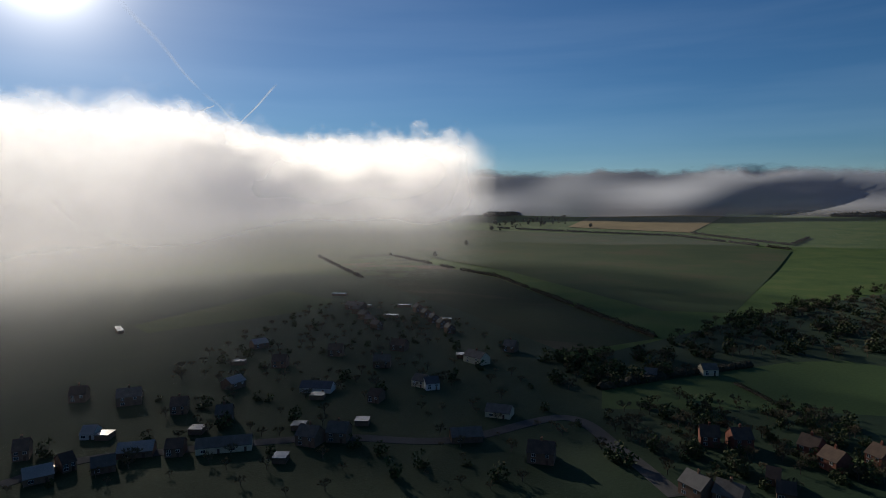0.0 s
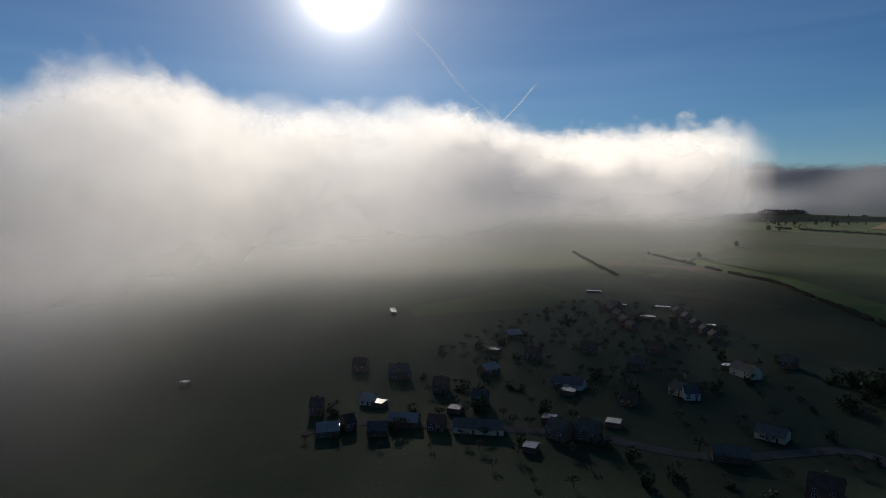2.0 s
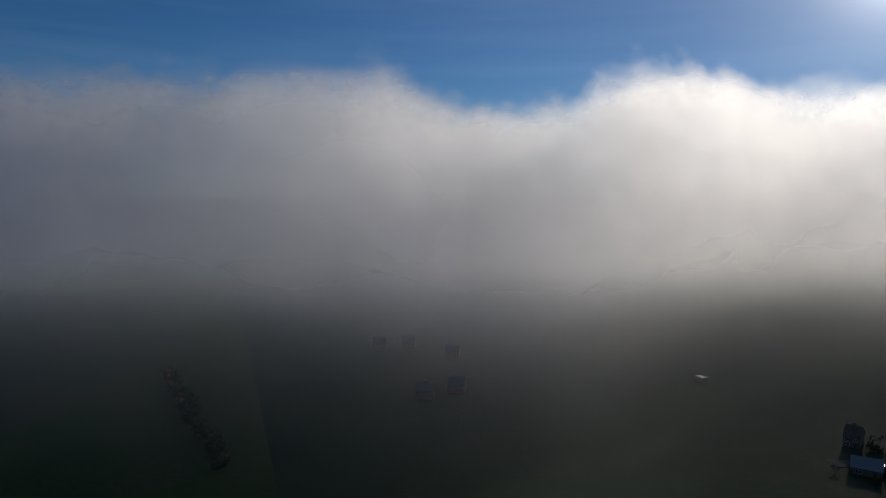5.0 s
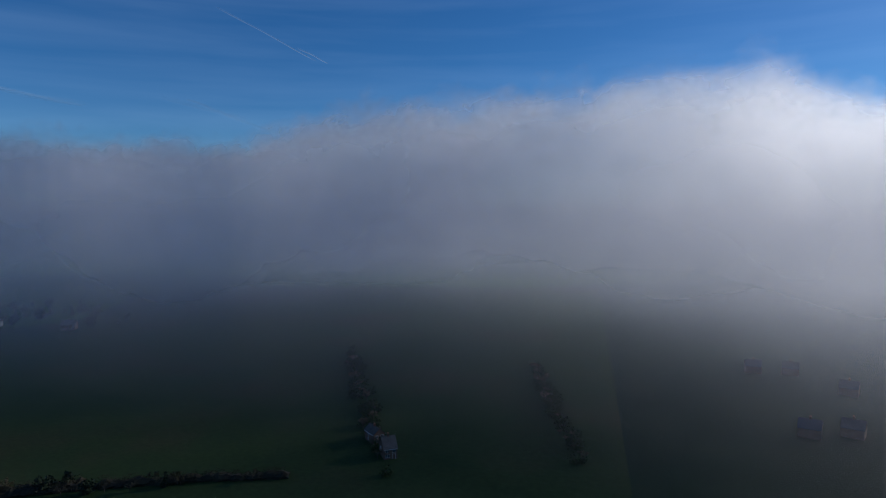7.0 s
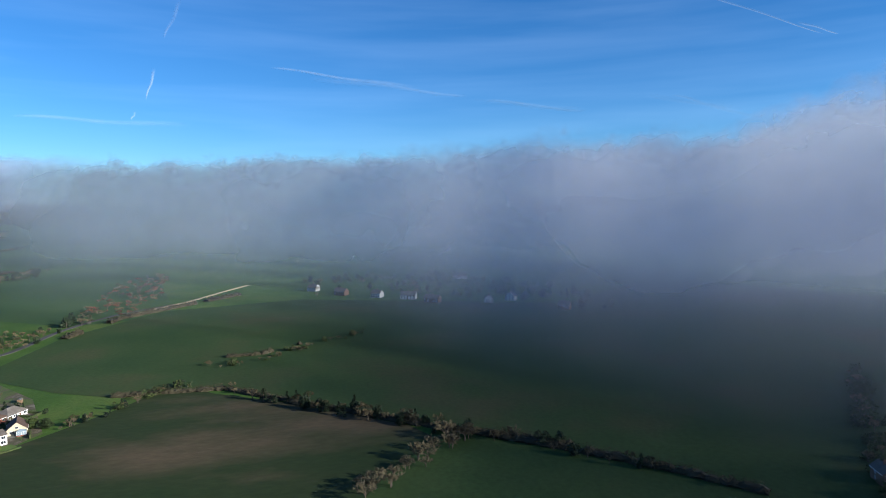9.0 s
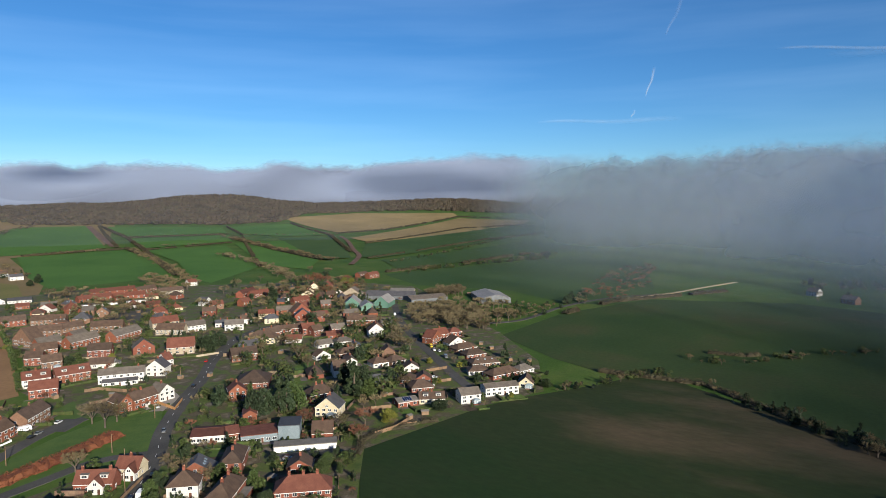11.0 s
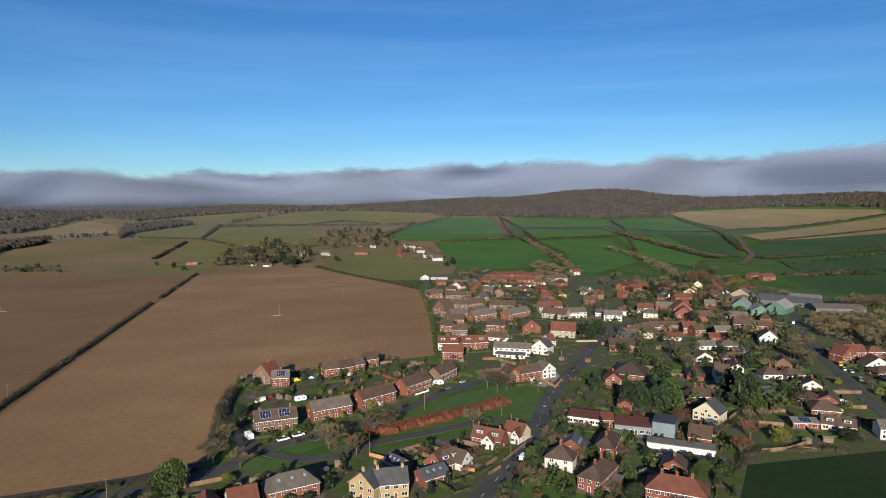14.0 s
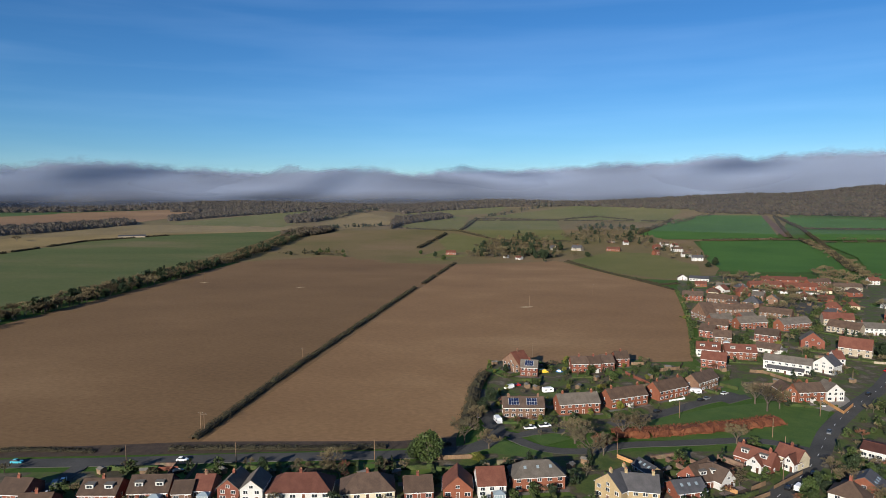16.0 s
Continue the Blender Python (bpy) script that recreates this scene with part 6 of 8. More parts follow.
# ---- the shaded side of the village ----
house(-481.9, -373.0, 171.0, 8.2, 9.0, 5, wall='brick_brown', tiles='roof_grey', chim=1, turn=1, wins=2, far=True)
house(-462.0, -350.8, 169.1, 7.7, 9.0, 5, wall='brick_brown', tiles='roof_grey', chim=1, turn=1, wins=2, far=True)
house(-443.9, -330.6, 167.4, 7.2, 9.0, 5, wall='brick_brown', tiles='roof_grey', chim=1, turn=1, wins=2, far=True)
house(-427.3, -312.1, 165.7, 6.8, 9.0, 5, wall='brick_brown', tiles='roof_grey', chim=1, turn=1, wins=2, far=True)
house(-517.3, -327.0, 142.2, 8.2, 9.0, 5, wall='brick_brown', tiles='roof_grey', chim=1, turn=1, wins=2, far=True)
house(-496.2, -305.3, 141.2, 7.8, 9.0, 5, wall='brick_brown', tiles='roof_grey', chim=1, turn=1, wins=2, far=True)
house(-477.1, -285.6, 140.2, 7.4, 9.0, 5, wall='brick_brown', tiles='roof_grey', chim=1, turn=1, wins=2, far=True)
house(-459.6, -267.5, 139.3, 7.1, 9.0, 5, wall='brick_brown', tiles='roof_grey', chim=1, turn=1, wins=2, far=True)
house(-443.6, -251.0, 138.4, 6.8, 9.0, 5, wall='brick_brown', tiles='roof_grey', chim=1, turn=1, wins=2, far=True)
house(-367.3, -188.2, 69.7, 16.4, 9.0, 4.6, wall='cream_render', tiles='roof_grey', chim=1, wins=2, far=True)
house(-304.8, -192.0, 86.5, 8.7, 9.0, 4, wall='cream_render', tiles='roof_grey', chim=0, wins=2, far=True)
house(-302.8, -184.9, 135.3, 7.9, 9.0, 4, wall='white_render', tiles='slate', chim=0, wins=2, far=True)
house(-237.1, -93.4, 103.5, 10.8, 9.0, 4.8, wall='brick_brown', tiles='roof_brown', chim=1, wins=2, far=True)
house(-202.0, -310.4, 142.8, 11.9, 9.0, 5, wall='brick_brown', tiles='roof_grey', chim=1, wins=2, far=True)
house(-278.9, -131.2, 99.3, 12.5, 9.0, 3, wall='cream_render', tiles='roof_grey', chim=0, wins=2, far=True)
house(-215.3, -180.4, 110.4, 9.3, 9.0, 4.8, wall='brick_brown', tiles='roof_grey', chim=1, wins=2, far=True)
house(-205.6, -188.5, 98.8, 9.7, 9.0, 4.8, wall='brick_brown', tiles='roof_grey', chim=1, wins=2, far=True)
house(-267.7, -238.1, 111.8, 17.9, 9.0, 3, wall='white_render', tiles='slate', chim=0, wins=2, far=True)
house(-126.5, -254.6, 156.0, 9.9, 9.0, 3, wall='brick_brown', tiles='sheet_roof', chim=0, wins=2, far=True)
house(-160.5, -244.0, 133.9, 13.9, 9.0, 3, wall='brick_brown', tiles='sheet_roof', chim=0, wins=2, far=True)
house(-169.3, -230.5, 128.8, 7.1, 9.0, 4, wall='brick_brown', tiles='roof_brown', chim=0, wins=2, far=True)
house(-179.0, -220.0, 133.5, 12.3, 9.0, 3, wall='cream_render', tiles='roof_grey', chim=0, wins=2, far=True)
house(-186.8, -211.7, 133.1, 10.3, 9.0, 3, wall='cream_render', tiles='roof_grey', chim=0, wins=2, far=True)
house(-289.0, -36.4, 104.3, 7.8, 9.0, 4.8, wall='brick_red', tiles='roof_brown', chim=1, wins=2, far=True)
house(-292.3, -24.6, 118.9, 8.3, 9.0, 4.8, wall='brick_red', tiles='roof_brown', chim=1, wins=2, far=True)
house(-296.5, 2.1, 66.5, 7.7, 9.0, 4.8, wall='brick_red', tiles='roof_brown', chim=1, wins=2, far=True)
house(-284.6, 10.1, 46.5, 8.6, 9.0, 4.8, wall='brick_red', tiles='roof_brown', chim=1, wins=2, far=True)
house(-260.3, -10.4, 87.7, 4.6, 9.0, 3, wall='brick_brown', tiles='roof_brown', chim=0, wins=2, far=True)
house(-248.7, -6.1, 93.8, 6.1, 9.0, 3, wall='brick_brown', tiles='roof_brown', chim=0, wins=2, far=True)
house(-232.7, -22.5, 74.0, 9.5, 9.0, 4.8, wall='brick_brown', tiles='roof_grey', chim=1, wins=2, far=True)
house(-234.4, -33.3, 56.0, 10.1, 9.0, 4.8, wall='brick_brown', tiles='slate', chim=1, wins=2, far=True)
house(-297.6, 26.1, 46.8, 7.1, 9.0, 4.8, wall='brick_red', tiles='roof_brown', chim=1, wins=2, far=True)
house(-385.4, -80.5, 97.8, 7.0, 9.0, 3, wall='brick_brown', tiles='roof_grey', chim=0, wins=2, far=True)
house(-409.0, -51.5, 118.6, 9.1, 9.0, 4, wall='cream_render', tiles='roof_grey', chim=0, wins=2, far=True)
house(-242.4, -130.9, 127.3, 13.8, 9.0, 3, wall='brick_brown', tiles='roof_grey', chim=0, wins=2, far=True)
house(-144.5, -241.8, 148.2, 8.7, 9.0, 3, wall='brick_brown', tiles='roof_grey', chim=0, wins=2, far=True)
house(-137.6, -255.7, 168.4, 5.0, 9.0, 4, wall='brick_brown', tiles='roof_brown', chim=0, wins=2, far=True)
house(-163.6, -281.5, 125.6, 6.0, 9.0, 2.6, wall='white_render', tiles='sheet_roof', chim=0, wins=2, far=True)
house(-268.9, -198.5, 101.2, 6.5, 9.0, 4, wall='brick_brown', tiles='roof_brown', chim=0, wins=2, far=True)
house(-498.9, -388.5, 88.6, 21.4, 9.0, 4.6, wall='brick_brown', tiles='roof_grey', chim=1, wins=2, far=True)
house(-373.3, -253.1, 99.2, 11.0, 9.0, 4.6, wall='brick_brown', tiles='roof_brown', chim=1, wins=2, far=True)
house(-249.4, -285.1, -179.6, 10.5, 9.0, 4, wall='brick_brown', tiles='sheet_roof', chim=0, wins=2, far=True)
house(-330.2, -348.3, 161.5, 11.0, 9.0, 4, wall='brick_brown', tiles='sheet_roof', chim=0, wins=2, far=True)
house(-192.1, -338.8, 133.0, 8.1, 9.0, 4.6, wall='brick_brown', tiles='roof_brown', chim=1, wins=2, far=True)
house(-205.7, -274.9, 131.7, 7.9, 9.0, 4.6, wall='brick_brown', tiles='roof_brown', chim=1, wins=2, far=True)
house(-207.8, -244.8, 131.0, 7.7, 9.0, 4.6, wall='brick_brown', tiles='roof_grey', chim=1, wins=2, far=True)
house(-297.3, -295.0, 118.5, 9.1, 9.0, 4.6, wall='brick_brown', tiles='roof_brown', chim=1, wins=2, far=True)
house(-135.4, -283.0, 142.9, 5.9, 9.0, 4.6, wall='brick_brown', tiles='roof_brown', chim=1, wins=2, far=True)
house(-328.8, -236.9, 118.5, 10.8, 9.0, 4.6, wall='brick_brown', tiles='roof_grey', chim=1, wins=2, far=True)
house(-339.3, -283.4, 118.4, 9.8, 9.0, 4.6, wall='brick_brown', tiles='roof_brown', chim=1, wins=2, far=True)
house(-407.8, -181.5, 93.5, 8.4, 9.0, 4.6, wall='brick_brown', tiles='roof_grey', chim=1, wins=2, far=True)
house(-130.4, -256.5, 119.0, 5.3, 6.5, 2.6, wall='brick_brown', tiles='wet_felt', chim=0, roof='flat', wins=0, far=True)
house(-184.9, -186.0, 119.0, 5.5, 6.5, 2.6, wall='brick_brown', tiles='wet_felt', chim=0, roof='flat', wins=0, far=True)
house(-513.4, -388.4, 117.9, 13.9, 6.5, 2.6, wall='brick_brown', tiles='wet_felt', chim=0, roof='flat', wins=0, far=True)
house(-479.8, -333.0, 118.1, 12.7, 6.5, 2.6, wall='brick_brown', tiles='wet_felt', chim=0, roof='flat', wins=0, far=True)
house(-485.4, -279.8, 118.1, 12.2, 6.5, 2.6, wall='brick_brown', tiles='wet_felt', chim=0, roof='flat', wins=0, far=True)
house(-375.5, -202.5, 118.5, 9.3, 6.5, 2.6, wall='brick_brown', tiles='wet_felt', chim=0, roof='flat', wins=0, far=True)
house(-374.9, -190.2, 118.5, 9.2, 6.5, 2.6, wall='brick_brown', tiles='wet_felt', chim=0, roof='flat', wins=0, far=True)
house(-209.3, -317.2, 118.7, 7.4, 6.5, 2.6, wall='brick_brown', tiles='wet_felt', chim=0, roof='flat', wins=0, far=True)
house(-216.9, -205.4, 118.9, 6.3, 6.5, 2.6, wall='brick_brown', tiles='wet_felt', chim=0, roof='flat', wins=0, far=True)
house(-242.1, -94.8, 119.0, 5.7, 6.5, 2.6, wall='brick_brown', tiles='wet_felt', chim=0, roof='flat', wins=0, far=True)
house(-309.3, -188.9, 118.7, 8.0, 6.5, 2.6, wall='brick_brown', tiles='wet_felt', chim=0, roof='flat', wins=0, far=True)
house(-568.9, -466.0, 117.7, 15.9, 6.5, 2.6, wall='brick_brown', tiles='wet_felt', chim=0, roof='flat', wins=0, far=True)
house(-535.2, -354.9, 117.9, 14.0, 6.5, 2.6, wall='brick_brown', tiles='wet_felt', chim=0, roof='flat', wins=0, far=True)
house(-256.7, -228.7, 118.7, 7.4, 6.5, 2.6, wall='brick_brown', tiles='wet_felt', chim=0, roof='flat', wins=0, far=True)
house(-190.3, -243.0, 118.9, 6.3, 6.5, 2.6, wall='brick_brown', tiles='wet_felt', chim=0, roof='flat', wins=0, far=True)
house(-236.2, -183.2, 118.9, 6.5, 6.5, 2.6, wall='brick_brown', tiles='wet_felt', chim=0, roof='flat', wins=0, far=True)
house(-165.3, -273.6, 118.9, 6.2, 6.5, 2.6, wall='brick_brown', tiles='wet_felt', chim=0, roof='flat', wins=0, far=True)
house(-288.5, -323.5, 118.5, 9.0, 6.5, 2.6, wall='brick_brown', tiles='wet_felt', chim=0, roof='flat', wins=0, far=True)
house(-318.0, -496.0, 62.0, 24.0, 4.5, 2.6, wall='brick_brown', tiles='wet_felt', chim=0, roof='flat', wins=0, far=True)
house(-97.0, -370.0, 118.0, 5.0, 4.0, 2.6, wall='brick_brown', tiles='wet_felt', chim=0, roof='flat', wins=0, far=True)
for hx, hy, hr in ((101, -424, 200), (82, -433, 190), (48, -406, 182), (37, -334, 180), (52, -322, 185)):
    house(hx, hy, hr, 9.0, 8.0, 4.6, wall='brick_brown', tiles='slate', chim=1, wins=0, far=True)

# ---- the hamlet under the cloud ----
house(647.5, -170.4, -122.9, 10.5, 9.0, 4.6, wall='white_render', tiles='roof_grey', chim=1, turn=1, wins=3, far=True)
house(639.9, -144.9, -98.6, 8.6, 9.0, 4.6, wall='white_render', tiles='roof_grey', chim=1, turn=1, wins=3, far=True)
house(679.4, -64.9, -111.0, 16.7, 9.0, 4.6, wall='white_render', tiles='roof_grey', chim=1, turn=0, wins=5, far=True)
house(698.8, -31.7, -122.7, 11.4, 9.0, 4.6, wall='white_render', tiles='roof_grey', chim=1, turn=0, wins=4, far=True)
house(766.7, 41.2, -122.8, 11.9, 9.0, 4.6, wall='white_render', tiles='roof_grey', chim=1, turn=0, wins=4, far=True)
house(851.2, -153.3, -101.7, 15.7, 9.0, 4.6, wall='white_render', tiles='roof_grey', chim=1, turn=0, wins=5, far=True)
house(582.1, -206.9, -122.7, 10.9, 9.0, 4.6, wall='brick_brown', tiles='roof_grey', chim=1, turn=0, wins=3, far=True)
house(724.2, 7.9, -122.7, 14.3, 9.0, 4.6, wall='brick_brown', tiles='roof_grey', chim=1, turn=0, wins=4, far=True)
house(651.1, -87.3, -122.7, 16.6, 9.0, 4.6, wall='brick_brown', tiles='roof_grey', chim=1, turn=0, wins=5, far=True)
house(197.8, -193.7, -106.7, 5.2, 9.0, 4.6, wall='brick_brown', tiles='roof_grey', chim=1, turn=1, wins=2)
house(181.8, -186.0, -121.2, 5.6, 9.0, 4.6, wall='brick_brown', tiles='roof_grey', chim=1, turn=0, wins=2)

# ---- roads ----
road("asphalt", 7.5, "grey asphalt village street with white dashes", (83.7, 175.2), (104.9, 194.2), (123.9, 211.6), (140.7, 229.8), (159.3, 253.6), (185.7, 280.4), (221.6, 312.8), (251.0, 343.3), (299.6, 381.9), (339.0, 394.1), (369.2, 385.1), marks=True)
road("asphalt", 5.5, "narrow asphalt lane below the russet hedge", (27.4, 247.6), (38.1, 236.2), (52.8, 233.5), (70.6, 239.4), (87.7, 241.0), (105.5, 242.6), (122.6, 244.2), (135.2, 238.5), (140.8, 233.1))
road("asphalt", 6, "estate road with parked cars", (70.8, 261.6), (88.9, 269.8), (106.7, 280.6), (122.8, 290.9), (137.1, 296.9), (147.5, 298.4))
road("asphalt", 11, "asphalt turning place by the estate road", (130.5, 292.6), (144.6, 300.7))
road("asphalt", 7.5, "grey asphalt road beside the ploughed field", (-219.6, 218.9), (-181.2, 221.5), (-162.0, 223.4), (-121.6, 225.1), (-81.0, 227.9), (-39.2, 229.8), (-5.3, 232.2), (14.3, 239.1), (22.2, 253.7), (20.4, 266.8), (17.3, 289.0), (19.1, 310.4))
road("asphalt", 6, "side street between bungalows", (-131.5, 224.2), (-131.5, 210.4), (-131.0, 194.4))
road("asphalt", 6, "street between the bungalows", (389.9, 292.6), (364.0, 262.8), (330.1, 223.7), (306.1, 196.0), (287.8, 173.1))
road("asphalt", 5, "country road past the fields", (433.8, 271.6), (474.9, 238.7), (562.5, 234.9), (638.0, 214.5), (690.4, 178.1))
road("asphalt", 6, "yard lane by the barns", (389.9, 292.6), (431.1, 332.9), (486.2, 381.6))
road("asphalt", 5, "loop of the estate road", (18.6, 262.1), (22.2, 253.7), (29.9, 249.4), (34.8, 251.8), (41.2, 255.5), (50.2, 253.6))
road("asphalt", 5, "access road beside the garages", (166.0, 189.0), (174.7, 179.7), (185.4, 171.0))
road("asphalt", 7.5, "village road in the cloud shadow", (-116.9, -262.1), (-146.4, -257.6), (-169.3, -234.7), (-193.7, -210.3), (-217.0, -181.9), (-238.6, -135.8), (-291.2, -101.9), (-261.9, -67.2), (-230.2, -39.4))
road("chalk", 4, "pale track beside the field", (646, 199), (687, 179), (712, 168), (780, 148), (840, 128), name="track")
road("earth", 9, "brown earth track between the crops", (748.5, 675.9), (858.4, 755.9), (942.5, 845.2), (1064.5, 972.2), (1130.1, 1054.4), name="track")
road("earth", 14, "brown earth track up the slope", (845.8, 1668.9), (760.7, 1447.7), (684.7, 1252.3), name="track")

# ---- the close-set cottages in the middle of the village ----
def infill(n, seed, turns, *corners):
    """Cottages of mixed build, close together, clear of the streets and of one another."""
    rng = random.Random(seed)
    poly = list(corners)
    x0, x1 = min(p[0] for p in poly), max(p[0] for p in poly)
    y0, y1 = min(p[1] for p in poly), max(p[1] for p in poly)
    made = 0
    for _ in range(n * 60):
        x, y, w = rng.uniform(x0, x1), rng.uniform(y0, y1), rng.uniform(8.5, 14)
        if made >= n or not inside(x, y, poly) or not clear_of(x, y, 7.5):
            continue
        low = rng.random() < 0.4
        house(x, y, rng.choice(turns) + rng.uniform(-9, 9), w, rng.uniform(7, 9), rng.uniform(2.7, 3.0) if low else rng.uniform(4.4, 5.0),
              roof=rng.choice(["gable", "gable", "hip"]), wall=rng.choice(["brick_red", "brick_red", "brick_orange", "brick_brown", "white_render", "cream_render"]),
              tiles=rng.choice(["roof_brown", "roof_brown", "roof_red", "roof_grey", "slate"]), chim=rng.choice([0, 1]), turn=rng.choice([0, 0, 1]),
              wins=2, extra=rng.choice(["", "", "p", "e", "", "l"]), far=math.hypot(x, y) > 280)
        made += 1


infill(36, 71, (-42, -38, 48), (236, 205), (262, 200), (330, 262), (398, 318), (470, 420), (560, 520), (470, 560), (420, 480), (340, 430), (300, 330), (250, 262))
infill(22, 72, (-25, 10, -40), (168, 352), (235, 372), (290, 420), (400, 520), (390, 640), (300, 690), (270, 660), (255, 600), (200, 470))
infill(5, 73, (-48, 42), (118, 190), (160, 215), (205, 200), (170, 160), (130, 160))

# ---- village ground ----
field("garden", "gardens and yards of the village", (283.0, 749.6), (369.2, 747.9), (458.2, 669.2), (588.3, 554.0), (598.6, 440.8), (477.8, 293.5), (422.6, 227.9), (360.5, 166.3), (304.0, 136.4), (268.1, 150.2), (191.7, 164.5), (149.7, 132.0), (84.2, 170.3), (124.2, 211.3), (177.8, 273.7), (147.5, 298.4), (149.2, 372.4), (177.4, 431.8), (246.1, 660.2))
field("garden", "gardens of the estate", (26.6, 366.6), (60.5, 356.7), (113.3, 368.6), (152.0, 336.9), (147.5, 298.4), (124.9, 290.3), (88.9, 269.8), (69.1, 255.5), (40.7, 245.4), (24.6, 258.4), (20.6, 294.4))
field("garden", "gardens along the near road", (-195.3, 214.2), (-97.9, 218.3), (-5.2, 226.1), (24.8, 233.6), (67.8, 233.4), (110.8, 233.2), (119.2, 209.3), (94.6, 179.7), (-157.9, 171.5))
field("flower_bed", "dark rough verge between the road and the ploughed field", (-221, 225), (-160, 229), (-97, 232), (-40, 235), (5, 238), (5, 248), (-19, 244), (-97, 244), (-221, 232))
field("lawn", "mown green beside the street", (89.0, 267.2), (128.2, 284.2), (156.8, 290.8), (173.6, 277.1), (144.4, 235.8), (127.1, 216.3), (116.8, 236.4), (92.7, 244.0), (68.5, 245.4))
field("lawn", "green verge of the estate", (19.6, 250.7), (26.8, 241.8), (37.7, 233.6), (30.6, 228.4), (14.0, 233.7))
field("lawn", "green island of the loop", (34.5, 249.4), (46.4, 251.7), (50.9, 245.7), (38.6, 239.0))
field("lawn", "lawn behind the hall", (151.3, 221.3), (162.1, 217.0), (141.8, 197.1), (131.1, 195.2))
field("lawn", "lawn before the brick houses", (111.3, 189.1), (130.8, 188.9), (117.4, 167.6), (99.3, 172.1))
field("lawn", "lawn of the village hall", (255.4, 285.1), (280.6, 286.3), (252.4, 254.7), (232.2, 256.4))
field("lawn", "grass bank by the street", (137.6, 319.6), (157.4, 329.4), (147.5, 298.4), (134.0, 296.9))
field("paving", "paved yard of the garages", (167.4, 191.7), (185.8, 173.0), (181.6, 168.9), (161.2, 185.2))
field("paving", "car park near the inn", (167.1, 285.0), (195.5, 301.3), (191.7, 289.5), (173.6, 277.1))
field("asphalt", "grey yard behind the terraces", (288.1, 564.6), (357.7, 553.4), (314.6, 486.4), (274.0, 509.1))

# ---- trees, hedges and woods ----
hedge("hedge_brown", "dark hedge dividing the ploughed fields", 2.4, 3.2, (-100, 246), (-89, 321), (-71, 423), (-29, 655))
hedge("hedge_brown", "dark hedge dividing the ploughed fields", 2.4, 3.2, (-22, 683), (17, 891), gap=0.2)
hedge("hedge_brown", "low brown hedge beside the road", 1.3, 2.5, (-211, 232), (-157, 236), (-133, 234), gap=0.3, seed=2)
hedge("hedge_brown", "low brown hedge beside the road", 1.6, 3.0, (-127, 235), (-96, 237), (-58, 237), (-19, 238), (3, 241), gap=0.25, seed=3)
hedge("hedge_brown", "hedge round the meadow beside the ploughed field", 1.8, 2.5, (175, 902), (208, 757), (235, 636))
hedge("leaf_green", "garden hedge at the edge of the ploughed field", 2.0, 2.5, (234, 628), (205, 529), (181, 457), (148, 366), gap=0.15)
hedge("hedge_brown", "tall dark hedge at the corner of the estate", 4.5, 5.0, (23, 338), (16, 310), (13, 285), (9, 257))
hedge("russet", "russet beech hedge along the lane", 3.6, 7.5, (69, 250), (83, 250), (102, 254), (122, 258), (143, 264), name='beech_hedge', even=True)
hedge("hedge_brown", "leafless hedgerow along a field edge", 3, 3.3000000000000003, (495, 1219), (564, 1220), (678, 1200), gap=0.15, seed=38)
hedge("hedge_brown", "leafless hedgerow along a field edge", 5, 5.5, (678, 1200), (624, 1015), (510, 779), gap=0, seed=15)
hedge("hedge_brown", "leafless hedgerow along a field edge", 5, 5.5, (860, 1633), (792, 1398), (689, 1156), (525, 813), gap=0, seed=40)
hedge("hedge_brown", "leafless hedgerow along a field edge", 4, 4.4, (1081, 1419), (1013, 1276), (647, 770), gap=0.2, seed=28)
hedge("hedge_brown", "leafless hedgerow along a field edge", 6, 6.6000000000000005, (948, 1228), (839, 946), (772, 761), gap=0, seed=35)
hedge("hedge_brown", "leafless hedgerow along a field edge", 5, 5.5, (1254, 1362), (1133, 1091), (899, 813), gap=0.1, seed=32)
hedge("hedge_brown", "leafless hedgerow along a field edge", 4, 4.4, (694, 561), (863, 535), (1058, 512), gap=0.3, seed=48)
hedge("hedge_brown", "leafless hedgerow along a field edge", 3, 3.3000000000000003, (834, 715), (1062, 721), (1268, 723), (1429, 675), gap=0.1, seed=15)
hedge("hedge_brown", "leafless hedgerow along a field edge", 2.5, 2.75, (797, 1393), (991, 1295), gap=0, seed=30)
hedge("hedge_brown", "leafless hedgerow along a field edge", 2.5, 2.75, (689, 1156), (885, 1146), gap=0.1, seed=0)
hedge("hedge_brown", "leafless hedgerow along a field edge", 3, 3.3000000000000003, (1046, 903), (1470, 918), (1664, 795), gap=0.1, seed=12)
hedge("hedge_brown", "leafless hedgerow along a field edge", 3, 3.3000000000000003, (1174, 1107), (1324, 1072), (1733, 1102), (1794, 874), gap=0.2, seed=12)
hedge("hedge_brown", "leafless hedgerow along a field edge", 3, 3.3000000000000003, (77, 1738), (302, 1709), (581, 1634), gap=0.15, seed=0)
hedge("hedge_brown", "leafless hedgerow along a field edge", 2, 2.2, (180, 915), (198, 790), (232, 672), (256, 679), gap=0, seed=30)
hedge("hedge_brown", "leafless hedgerow along a field edge", 2.8, 3.08, (361, 67), (327, 22), (302, -13), (282, -40), gap=0, seed=22)
hedge("hedge_brown", "leafless hedgerow along a field edge", 3.5, 3.8500000000000005, (282, -40), (264, -69), (250, -95), gap=0, seed=0)
